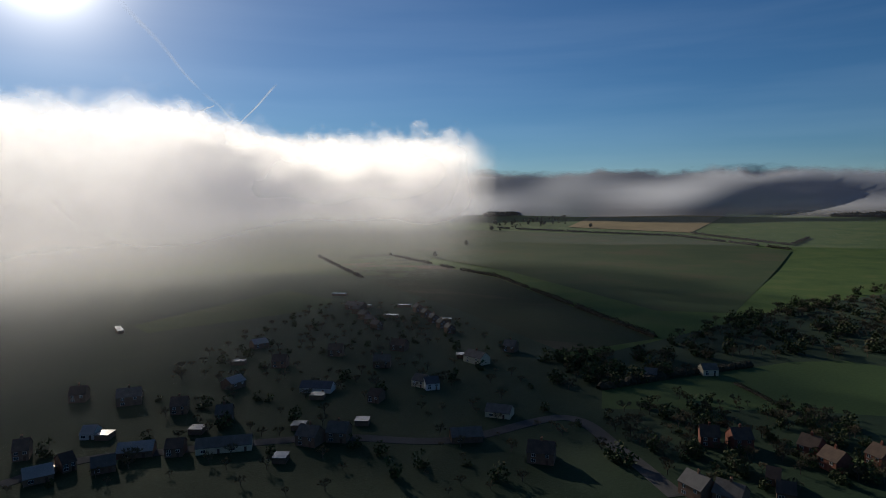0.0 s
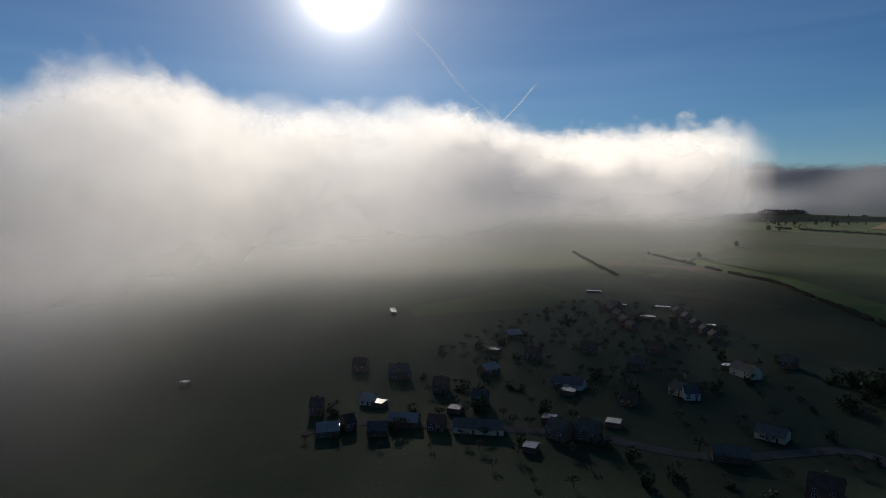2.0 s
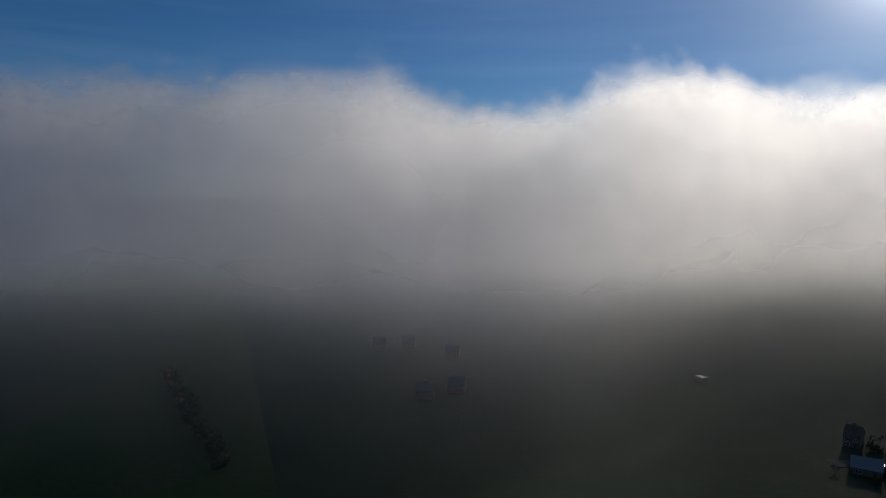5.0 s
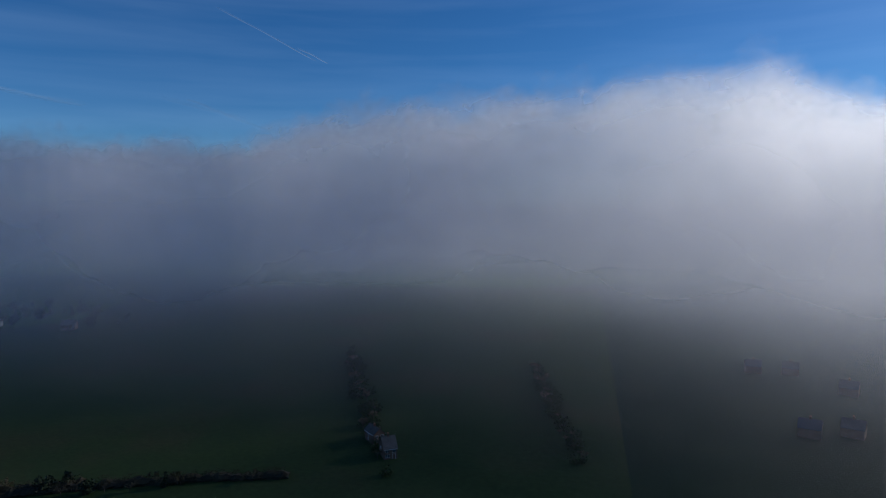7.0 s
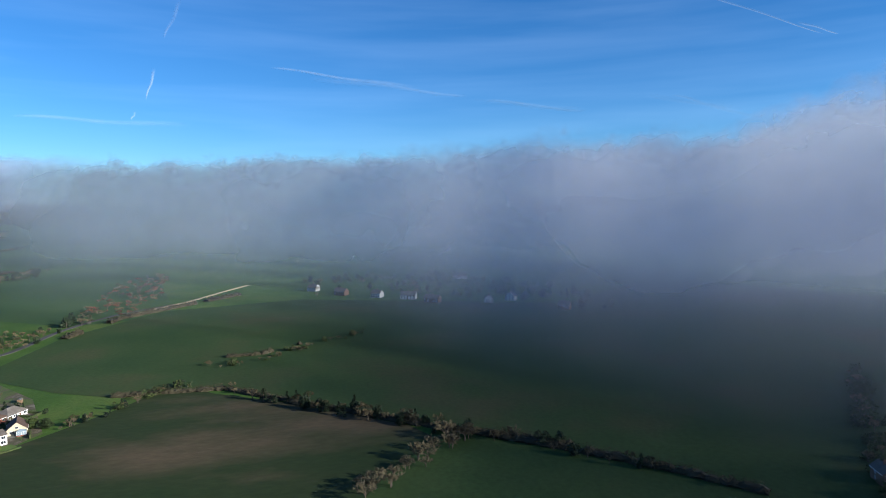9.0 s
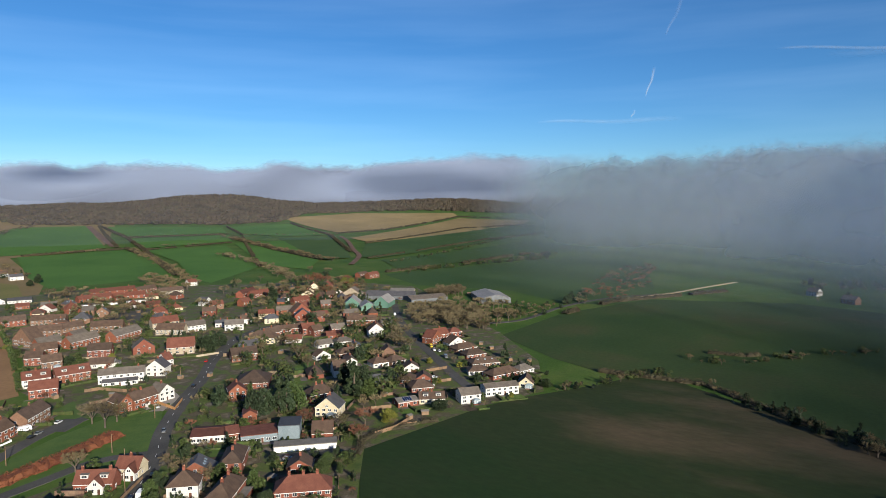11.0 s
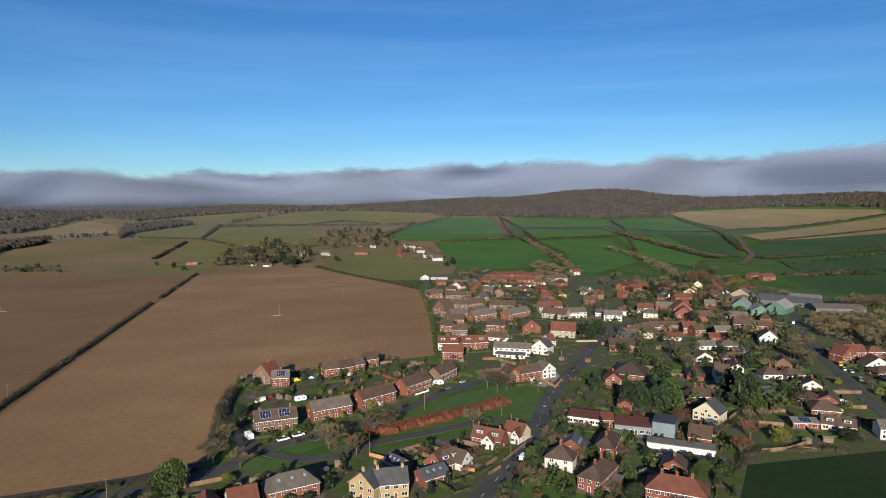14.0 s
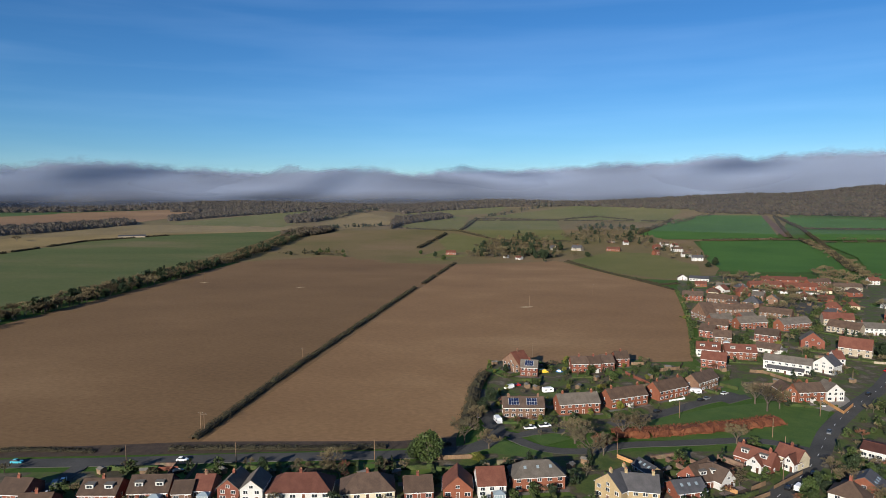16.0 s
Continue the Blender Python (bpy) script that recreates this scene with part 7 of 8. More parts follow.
hedge("hedge_brown", "leafless hedgerow along a field edge", 3, 3.3000000000000003, (357, 126), (362, 67), gap=0.3, seed=0)
hedge("hedge_brown", "leafless hedgerow along a field edge", 2.2, 2.4200000000000004, (185, 162), (198, 171), (212, 171), (229, 163), (241, 154), gap=0.1, seed=0)
hedge("hedge_brown", "leafless hedgerow along a field edge", 5, 5.5, (523, 218), (609, 205), (748, 123), gap=0.15, seed=40)
hedge("hedge_brown", "leafless hedgerow along a field edge", 2.6, 2.8600000000000003, (330, 29), (308, -3), (285, -34), gap=0, seed=0)
hedge("hedge_brown", "leafless hedgerow along a field edge", 3.5, 3.8500000000000005, (270, -59), (244, -95), (219, -124), (196, -147), gap=0, seed=20)
hedge("hedge_brown", "leafless hedgerow along a field edge", 3, 3.3000000000000003, (438, 91), (443, 59), (472, 34), gap=0.4, seed=0)
hedge("hedge_brown", "leafless hedgerow along a field edge", 4, 4.4, (-1027, -710), (-825, -385), (-503, -101), gap=0.2, seed=40)
hedge("hedge_brown", "leafless hedgerow along a field edge", 4, 4.4, (-2401, -686), (-2403, -239), gap=0.1, seed=10)
hedge("hedge_brown", "leafless hedgerow along a field edge", 4, 4.4, (-1755, -260), (-1529, -26), (-1704, 8), gap=0, seed=22)
hedge("hedge_brown", "leafless hedgerow along a field edge", 4, 4.4, (-957, -837), (-724, -551), gap=0.2, seed=10)
hedge("hedge_brown", "leafless hedgerow along a field edge", 5, 5.5, (-346, -101), (-398, -67), (-469, -8), gap=0.2, seed=10)
hedge("hedge_brown", "leafless hedgerow along a field edge", 2, 2.2, (-394, -35), (-361, -11), gap=0.2, seed=0)
hedge("hedge_brown", "leafless hedgerow along a field edge", 5, 5.5, (-1724, -800), (-1672, -277), (-1437, -24), gap=0.1, seed=30)
hedge("hedge_brown", "leafless hedgerow along a field edge", 3, 3.3000000000000003, (-702, 997), (-680, 1197), (-577, 1331), gap=0.1, seed=0)
hedge("hedge_brown", "leafless hedgerow along a field edge", 3, 3.3000000000000003, (-109, 1534), (40, 1450), (108, 1253), (247, 1223), gap=0.15, seed=5)
hedge("hedge_brown", "leafless hedgerow along a field edge", 4, 4.4, (-44, 1111), (7, 1399), gap=0.2, seed=40)
hedge("hedge_brown", "leafless hedgerow along a field edge", 4, 4.4, (41, 1477), (97, 1782), gap=0, seed=15)
hedge("hedge_brown", "leafless hedgerow along a field edge", 3, 3.3000000000000003, (97, 1782), (318, 1729), (443, 1798), gap=0.2, seed=45)
hedge("hedge_brown", "leafless hedgerow along a field edge", 4, 4.4, (-253, 1029), (-156, 995), gap=0.4, seed=10)
hedge("hedge_brown", "leafless hedgerow along a field edge", 6, 6.6000000000000005, (419, 1355), (600, 1656), gap=0, seed=30)
hedge("hedge_brown", "leafless hedgerow along a field edge", 5, 5.5, (860, 1645), (679, 1232), gap=0.1, seed=20)
hedge("hedge_brown", "leafless hedgerow along a field edge", 3, 3.3000000000000003, (336, 1743), (438, 1780), (545, 1623), gap=0.2, seed=0)
copse("long bare wood beside the green field", 560, 8, 13, (-346, 367), (-359, 505), (-351, 667), (-339, 829), (-329, 1036), (-326, 1380), (-294, 1345), (-299, 940), (-306, 749), (-323, 563), (-337, 474), (-322, 341), seed=5)
wood("bare wood on the slope", 9, 10, (-959, 1146), (-889, 1266), (-820, 1402), (-756, 1556), (-819, 1639), (-934, 1444), (-1045, 1250), seed=6)
wood("bare wood on the slope", 9, 10, (-401, 1638), (-339, 1691), (-255, 2130), (-300, 2333), (-384, 2013), (-440, 1766), seed=7)
wood("bare wood on the slope", 9, 9, (-321, 1262), (-249, 1435), (-272, 1529), (-353, 1390), seed=8)
wood("bare wood on the slope", 9, 9, (-717, 1658), (-621, 1813), (-416, 2082), (-450, 2254), (-679, 1982), (-758, 1755), seed=9)
wood("bare wood on the slope", 9, 10, (-124, 1479), (-107, 1623), (26, 1821), (-7, 1917), (-134, 1787), seed=10)
wood("bare wood along the far hills", 13, 10, (-841, 1949), (-673, 1953), (-499, 1965), (-440, 2126), (-227, 2145), (-120, 1962), (13, 2091), (207, 2202), (450, 2130), (709, 1890), (800, 2050), (500, 2400), (0, 2500), (-500, 2480), (-850, 2250), seed=19)
wood("far leafless wood along the hills", 14, 9, (-1462, 1483), (-1315, 1880), (-963, 2022), (-665, 2049), (-318, 2482), (33, 2318), (237, 2293), (466, 2312), (800, 2158), (729, 1791), (904, 1645), (1057, 1527), (1627, 2349), (1386, 2521), (1105, 2717), (1147, 3095), (663, 3293), (340, 3288), (47, 3318), (-446, 3473), (-974, 3000), (-1393, 2925), (-1888, 2699), (-2164, 2196), seed=11)
wood("leafless wood on the ridge", 13, 10, (717, 1891), (903, 1678), (1100, 1464), (1252, 1409), (1434, 1496), (2126, 2218), (1916, 2157), (1700, 2264), (1377, 2559), (1071, 2827), seed=12)
wood("far leafless wood along the hills", 14, 9, (1434, 1496), (1661, 1418), (1776, 1321), (1858, 1162), (1960, 922), (1988, 716), (3117, 1122), (3046, 1432), (2876, 1799), (2739, 2038), (2574, 2198), (2264, 2363), seed=13)
wood("far leafless wood in haze", 24, 11, (-2082, -1010), (-2490, -851), (-2487, -220), (-2337, 213), (-2195, 427), (-3177, 618), (-3333, 304), (-3483, -308), (-3437, -1174), (-2981, -1447), seed=14)
copse("grove of bare trees round the farmhouse", 110, 8, 14, (39, 948), (106, 948), (156, 935), (182, 978), (197, 1149), (144, 1208), (87, 1192), (47, 1118), seed=15, kinds=('bare', 'bare', 'bare', 'dark'))
copse("grove of bare trees round the hamlet", 70, 7, 12, (234, 1282), (297, 1179), (386, 1146), (411, 1238), (366, 1323), (312, 1413), seed=16, kinds=('bare', 'bare', 'dark'))
copse("bare scrub beside the barns", 150, 4, 9, (413, 305), (465, 332), (507, 323), (506, 297), (499, 275), (476, 239), (427, 243), (417, 265), seed=17)
copse("bare scrub beside the road", 70, 3, 6, (495, 272), (544, 280), (561, 244), (552, 231), (488, 232), (469, 240), seed=18, kinds=('bare', 'bare', 'dark'))
copse("round bare copse behind the barns", 50, 8, 12, (550, 387), (597, 378), (575, 356), (524, 362), seed=19)
copse("dark clump of trees by the road", 16, 6, 10, (572, 246), (606, 244), (612, 224), (580, 222), seed=20, kinds=('bare', 'dark'))
copse("reddish leafless scrub beside the field", 130, 4, 8, (581, 239), (601, 204), (720, 205), (863, 231), (1000, 270), (900, 300), (747, 272), seed=50, kinds=('red', 'bare', 'red'))
copse("dark trees round the hamlet", 130, 5, 10, (560, -240), (645, -185), (700, -85), (790, 0), (850, 60), (900, 0), (910, -150), (760, -230), (640, -290), seed=51, kinds=('bare', 'dark', 'bush'))
ROW = "row of leafless trees and bushes along a field edge"
treeline(ROW, 5, 9, 8, 3.0, (275, -57), (248, -33), (229, -18), (216, 0), seed=60)
treeline(ROW, 2, 5, 6, 2.2, (306, 131), (333, 116), (362, 103), (374, 88), seed=61, kinds=('bush', 'bare', 'dark'))
treeline(ROW, 2, 5, 8, 4.0, (415, 88), (422, 60), (450, 37), (513, -20), seed=62, kinds=('bush', 'bare'))
treeline(ROW, 7, 12, 22, 6.0, (-412, 1668), (-312, 1772), (-227, 2130), seed=63, kinds=('bare', 'bare', 'dark'))
treeline(ROW, 6, 11, 18, 5.0, (-299, 1382), (-263, 1524), (-152, 1594), seed=64, kinds=('bare', 'dark', 'dark'))
treeline(ROW, 3, 8, 10, 6.0, (-272, 1013), (-195, 1052), (-154, 1028), seed=65, kinds=('dark', 'bare', 'bush'))
treeline(ROW, 3, 6, 10, 6.0, (-150, 1580), (9, 1504), (79, 1362), (100, 1188), seed=66)
treeline(ROW, 4, 7, 6, 7.0, (45, 1498), (97, 1798), seed=67, kinds=('dark', 'bare'))
treeline(ROW, 3, 7, 12, 7.0, (11, 1727), (317, 1720), (507, 1598), seed=68)
treeline(ROW, 7, 11, 20, 7.0, (104, 1780), (266, 2050), (420, 2250), seed=69, kinds=('bare', 'bare', 'dark'))
treeline(ROW, 7, 12, 40, 9.0, (327, 1540), (414, 1594), (448, 1667), seed=70)
treeline(ROW, 6, 11, 20, 6.0, (433, 1409), (529, 1527), (747, 1753), seed=71)
treeline(ROW, 3, 6, 8, 7.0, (504, 1208), (589, 1205), (676, 1224), seed=72)
treeline(ROW, 5, 9, 14, 4.0, (680, 1185), (602, 975), (516, 778), (466, 667), seed=73)
treeline(ROW, 2.5, 5, 7, 6.0, (767, 1418), (973, 1317), seed=74)
treeline(ROW, 2.5, 5, 7, 6.0, (708, 1212), (863, 1150), seed=75)
treeline(ROW, 5, 10, 16, 4.0, (948, 1264), (867, 1012), (794, 810), (772, 723), seed=76)
treeline(ROW, 5, 10, 16, 4.0, (725, 964), (685, 844), (628, 710), (560, 600), seed=77)
treeline(ROW, 3, 6, 8, 6.0, (959, 1298), (1066, 1180), (1153, 1085), seed=78)
treeline(ROW, 3, 6, 10, 7.0, (804, 643), (933, 650), (1255, 696), (1474, 687), seed=79, kinds=('bare', 'bush', 'dark'))
treeline(ROW, 4, 8, 12, 5.0, (694, 537), (805, 522), (895, 496), (1002, 445), seed=80, kinds=('bare', 'bush', 'dark'))
treeline(ROW, 6, 10, 30, 4.0, (944, 480), (1045, 464), seed=81, kinds=('bare', 'dark'))
treeline(ROW, 6, 11, 60, 2.2, (590, 560), (560, 500), (500, 470), (470, 520), seed=82, kinds=('bare', 'bare', 'bare', 'red'))
copse("leafless trees between the white cottages", 34, 6, 11, (340, 930), (395, 925), (430, 1100), (420, 1160), (350, 1100), seed=86, kinds=('bare', 'bare', 'bare', 'dark'))
copse("tall leafless trees round the cottages", 60, 8, 14, (299, 1473), (428, 1590), (440, 1400), (412, 1188), (350, 1180), seed=83, kinds=('bare', 'bare', 'dark'))
copse("tall leafless trees round the farmhouse", 90, 9, 15, (32, 960), (60, 1120), (96, 1265), (190, 1330), (209, 1132), (170, 940), seed=84, kinds=('bare', 'bare', 'bare', 'dark'))
copse("leafless trees beside the barns", 70, 8, 13, (400, 250), (420, 320), (470, 350), (540, 330), (545, 290), (480, 262), seed=85)
copse("bare trees among the lanes", 50, 7, 11, (494, 820), (476, 738), (433, 632), (412, 637), (433, 741), seed=21)
copse("dark trees in the cloud shadow", 260, 6, 11, (-634, -56), (-931, 86), (-511, 69), (-479, -8), (-439, -56), (-495, -91), seed=22, kinds=('bare', 'bare', 'bush'))
copse("dark trees in the cloud shadow", 70, 6, 11, (-391, -151), (-455, -95), (-410, -53), (-346, -101), (-324, -119), seed=23, kinds=('bare', 'bare', 'bush'))
copse("dark trees in the cloud shadow", 60, 8, 13, (-1890, -918), (-2206, -754), (-1951, -648), (-1592, -756), seed=24, kinds=('bare', 'dark'))
copse("dark line of trees in the cloud shadow", 75, 2.5, 7, (337, -298), (333, -305), (248, -240), (167, -171), (170, -167), (238, -220), seed=26, kinds=('bare', 'bush', 'bush'))
copse("dark line of trees in the cloud shadow", 70, 2.5, 7, (211, -342), (207, -348), (154, -282), (115, -231), (118, -226), (158, -276), seed=27, kinds=('bare', 'bush', 'bush'))
copse("bushes along the hedgerow", 40, 3, 7, (334, 29), (289, -35), (274, -60), (200, -149), (195, -146), (264, -58), (278, -33), (323, 28), seed=28, kinds=('bare', 'bare', 'dark'))
copse("bushes along the hedgerow", 50, 3, 8, (367, 69), (287, -41), (254, -97), (244, -93), (274, -39), (352, 66), seed=29, kinds=('bare', 'bare', 'dark'))
copse("trees along the wood edge", 240, 8, 13, (-340, 361), (-355, 501), (-347, 659), (-334, 817), (-324, 1020), (-326, 1380), (-289, 1321), (-299, 940), (-306, 749), (-323, 563), (-340, 478), (-324, 343), seed=30, kinds=('bare', 'dark', 'dark'))
copse("bare trees behind the terraces", 60, 7, 11, (312, 724), (364, 737), (386, 660), (398, 616), (376, 548), (299, 500), (274, 521), (288, 669), seed=25)
tree("bare", 51.7, 241.5, 13, 1.1)
tree("bare", 54.6, 225.2, 14, 1.1)
tree("bare", 72.6, 248.4, 11, 1.3)
tree("bare", 79.9, 250.5, 10, 1.2)
tree("red", 60.1, 230.0, 10, 1)
tree("bare", 146.0, 277.8, 15, 1)
tree("bare", 145.3, 287.7, 12, 1)
tree("bare", 153.3, 281.2, 11, 1)
tree("bare", 114.9, 240.4, 9, 1.2)
tree("red", 94.7, 205.3, 7, 0.9)
tree("dark", 191.7, 231.7, 14, 0.8)
tree("dark", 196.7, 229.8, 14, 0.8)
tree("fir", 205.4, 225.0, 16, 1.1)
tree("green", 211.2, 224.8, 14, 0.9)
tree("fir", 202.6, 227.3, 14, 1.1)
tree("dark", 193.5, 260.9, 11, 1)
tree("fir", 242.2, 215.0, 19, 1.1)
tree("dark", 249.3, 215.5, 16, 0.9)
tree("dark", 251.0, 227.2, 15, 0.9)
tree("green", 244.7, 207.0, 10, 1)
tree("lime", 221.4, 175.5, 7, 1.2)
tree("green", 226.8, 176.7, 6, 1)
tree("dark", 261.1, 362.1, 12, 1.2)
tree("dark", 275.5, 369.9, 11, 1.2)
tree("dark", 262.3, 370.9, 10, 1)
tree("red", 196.8, 204.9, 9, 1)
tree("red", 213.0, 182.3, 10, 1.1)
tree("red", 196.8, 172.1, 9, 1.1)
tree("bare", 202.5, 188.9, 9, 1.2)
tree("dark", 248.3, 165.1, 6, 1.5)
tree("dark", 298.9, 175.2, 5, 1.2)
tree("fir", 356.6, 188.3, 10, 1)
tree("green", 311.8, 138.7, 5, 1.5)
tree("green", 313.6, 145.1, 5, 1.5)
tree("dark", 434.7, 497.4, 16, 0.9)
tree("bare", 464.9, 515.1, 15, 1)
tree("red", 531.3, 532.0, 21, 0.8)
tree("red", 523.8, 538.6, 19, 0.8)
tree("red", 538.9, 525.4, 17, 0.8)
tree("bare", 534.2, 564.4, 15, 1)
tree("lime", 562.4, 518.3, 10, 1)
tree("lime", 568.5, 513.0, 9, 1)
tree("bare", 545.3, 592.0, 14, 1)
tree("bare", 478.2, 578.6, 12, 1)
tree("bare", 479.1, 612.8, 12, 1.1)
tree("bare", 437.8, 581.1, 12, 1.1)
tree("bare", 371.4, 526.5, 11, 1.1)
tree("bare", 369.5, 504.1, 11, 1.1)
tree("bare", 311.0, 554.2, 11, 1.2)
tree("bare", 302.3, 561.7, 10, 1.2)
tree("red", 269.3, 545.4, 7, 1)
tree("bare", 317.1, 686.5, 12, 1.2)
tree("bare", 320.1, 717.1, 12, 1.2)
tree("bare", 340.6, 713.1, 12, 1.2)
tree("dark", 350.5, 832.1, 8, 1.3)
tree("green", 263.5, 672.6, 5, 1.3)
tree("bare", 134.8, 202.8, 8, 1.2)
tree("dark", 145.7, 217.3, 6, 1)
tree("dark", 125.0, 221.9, 4, 1.3)
tree("bare", 276.4, 326.6, 10, 1)
tree("bare", 278.1, 294.2, 12, 1.1)
tree("bare", 297.2, 320.5, 10, 1)
tree("bare", 267.5, 275.1, 9, 1)
tree("bare", 363.3, 277.2, 14, 1.1)
tree("bare", 344.8, 269.9, 12, 1.1)
tree("bare", 340.5, 252.5, 10, 1.1)
tree("dark", 150.4, 940.2, 14, 1)
tree("dark", 199.1, 1070.6, 16, 0.9)
tree("fir", 173.0, 1237.8, 14, 1)
tree("dark", 158.9, 1197.2, 12, 1)
tree("lime", 189.0, 489.1, 3, 1)
tree("lime", 212.9, 395.2, 5, 1)
tree("dark", 192.5, 407.4, 6, 1.4)
tree("lime", 37.6, 260.2, 2.5, 1)
tree("green", 81.3, 339.8, 5, 1.2)
tree("lime", 79.1, 310.1, 3, 1.8)
tree("dark", 22.4, 292.9, 7, 1)
tree("dark", 18.2, 275.8, 8, 1)
tree("bare", 14.8, 266.1, 9, 1)
tree("bare", -40.3, 218.1, 10, 1.0)
tree("green", -5.8, 224.6, 12, 0.95)
tree("green", -10.5, 227.6, 8, 1)
tree("bare", 8.3, 241.9, 12, 1)
tree("bare", 17.5, 236.3, 9, 1.1)
tree("bare", -49.1, 212.2, 8, 1)
tree("dark", -64.0, 216.3, 6, 0.8)
tree("dark", -22.9, 218.9, 5, 1)
tree("lime", 12.5, 226.0, 3, 2)
tree("green", 0.6, 936.4, 7, 1.2)
tree("dark", -12.5, 976.8, 9, 1)
tree("green", -35.9, 1019.6, 7, 1)
tree("green", -153.0, 978.7, 6, 1)
tree("dark", -202.0, 1003.8, 7, 1)
tree("dark", -242.5, 1003.7, 7, 1)
tree("bare", -796.0, 1178.5, 14, 1.3)
tree("bare", 68.0, 1000.3, 14, 1.2)
tree("bare", 96.5, 1016.7, 15, 1.2)
tree("bare", 128.0, 1051.1, 16, 1.1)
tree("fir", 159.4, 1105.6, 18, 1)
tree("fir", 119.9, 1107.2, 17, 1)
tree("dark", 152.2, 964.9, 14, 1)
tree("dark", 222.8, 970.7, 9, 1.2)
tree("dark", 369.6, 855.7, 12, 1.1)
tree("bare", 396.3, 1209.7, 15, 1.1)
tree("bare", 348.8, 1363.8, 16, 1.2)
tree("bare", 395.2, 1421.6, 13, 1.2)
tree("bare", 304.9, 1331.9, 13, 1.2)
tree("bare", 263.5, -50.8, 9, 1.2)
tree("dark", 277.1, -42.0, 5, 1.3)
tree("bare", 266.9, -42.7, 9, 1.2)
tree("bare", 265.6, -52.8, 8, 1.2)
tree("dark", 286.0, -36.3, 5, 1.3)
tree("bare", 566.4, 381.1, 12, 1.2)
tree("bare", 587.5, 374.7, 12, 1.2)
tree("dark", -1653.1, -785.0, 14, 1.2)
tree("dark", -1269.2, -667.2, 13, 1.1)
tree("dark", -1042.1, -615.8, 11, 1.1)
tree("dark", -1858.5, -556.5, 12, 1.2)
scatter(['bare', 'bare', 'bare', 'bare', 'bush', 'bush', 'dark', 'green'], 300, 2.5, 7, (248, 658), (344, 696), (362, 560), (412, 517), (275, 350), (212, 321), (168, 340), (152, 370), seed=31, join="shrubs and bare trees in the village gardens")
scatter(['bare', 'bare', 'bare', 'bare', 'bare', 'bush', 'bush', 'dark', 'dark'], 300, 3, 11, (468, 587), (568, 535), (427, 336), (341, 253), (260, 195), (209, 193), (234, 303), (317, 397), seed=32, join="shrubs and bare trees in the village gardens")
scatter(['dark', 'green', 'bare', 'lime'], 35, 2, 5, (317, 235), (389, 256), (372, 189), (333, 147), (288, 134), (253, 158), (216, 170), seed=33, join="shrubs and small trees in the bungalow gardens")
scatter(['dark', 'green', 'bare', 'lime'], 40, 2, 5, (31, 358), (111, 363), (142, 330), (95, 285), (67, 272), (35, 283), seed=34)
scatter(['dark', 'green', 'bare', 'bare'], 45, 2.5, 6, (-186, 215), (-98, 218), (-5, 224), (66, 227), (107, 226), (113, 205), (91, 190), (-139, 191), seed=35, join="shrubs and small trees in the gardens by the road")
scatter(['dark', 'green', 'bare'], 40, 2.5, 7, (93, 187), (148, 224), (180, 166), (152, 140), (124, 153), seed=36)
scatter(['bare', 'bare', 'bare', 'bush'], 320, 3, 8, (-112, -252), (-207, -332), (-501, -449), (-559, -339), (-410, -184), (-263, -92), (-201, -92), seed=37, join="shrubs and bare trees in the village gardens")
scatter(['bare', 'bare', 'bare', 'bush'], 220, 3, 8, (-276, -97), (-356, -60), (-357, 18), (-277, 26), (-230, -39), seed=38, join="shrubs and bare trees in the village gardens")
scatter(['bare', 'bare', 'dark'], 25, 8, 14, (38, 929), (156, 897), (213, 969), (297, 1260), (116, 1439), (54, 1271), seed=39, join="leafless and evergreen trees among the fields")
scatter(['bare'], 25, 8, 13, (411, 303), (484, 343), (536, 318), (483, 243), (401, 245), seed=40, join="leafless and evergreen trees among the fields")
scatter(['bare', 'dark'], 14, 8, 13, (414, 708), (427, 623), (549, 517), (674, 658), (587, 737), seed=41, join="leafless and evergreen trees among the fields")
scatter(['bush', 'bush', 'bare', 'bare', 'green', 'lime'], 160, 1.2, 3.5, (27, 367), (60, 357), (113, 369), (152, 337), (147, 298), (125, 290), (89, 270), (69, 255), (41, 245), (25, 258), (21, 294), seed=45, join="shrubs and bare trees in the village gardens")
scatter(['bush', 'bush', 'dark', 'green', 'bare', 'bare', 'red'], 240, 1.8, 5, (84, 175), (124, 211), (178, 274), (239, 298), (213, 190), (150, 132), seed=46, join="shrubs and bare trees in the village gardens")
scatter(['dark', 'bare'], 20, 6, 11, (728, 63), (687, -31), (568, -218), (648, -261), (808, -96), (865, 74), seed=42, join="leafless and evergreen trees among the fields")
gardens(lambda x, y: y > 120 and math.hypot(x, y) < 720)

# ---- vehicles ----
car(23.4, 264.1, -75, "white", "caravan")
car(51.6, 305.2, 13, "white", "caravan")
car(36.1, 256.4, 15, "white", "pickup")
car(42.7, 258.7, 18, "white", "pickup")
car(37.5, 315.7, -165, "red", "car")
car(33.1, 311.3, -148, "white", "van")
car(95.8, 276.0, 31, "black", "car")
car(121.7, 291.7, 31, "black", "car")
car(125.7, 294.2, 31, "grey", "car")
car(137.3, 301.6, 31, "silver", "car")
car(123.6, 302.9, -7, "white", "caravan")
car(117.9, 201.8, 41, "white", "van")
car(114.4, 202.0, 44, "black", "car")
car(157.5, 250.8, -127, "grey", "car")
car(169.3, 291.1, -90, "red", "car")
car(177.2, 292.9, -91, "grey", "car")
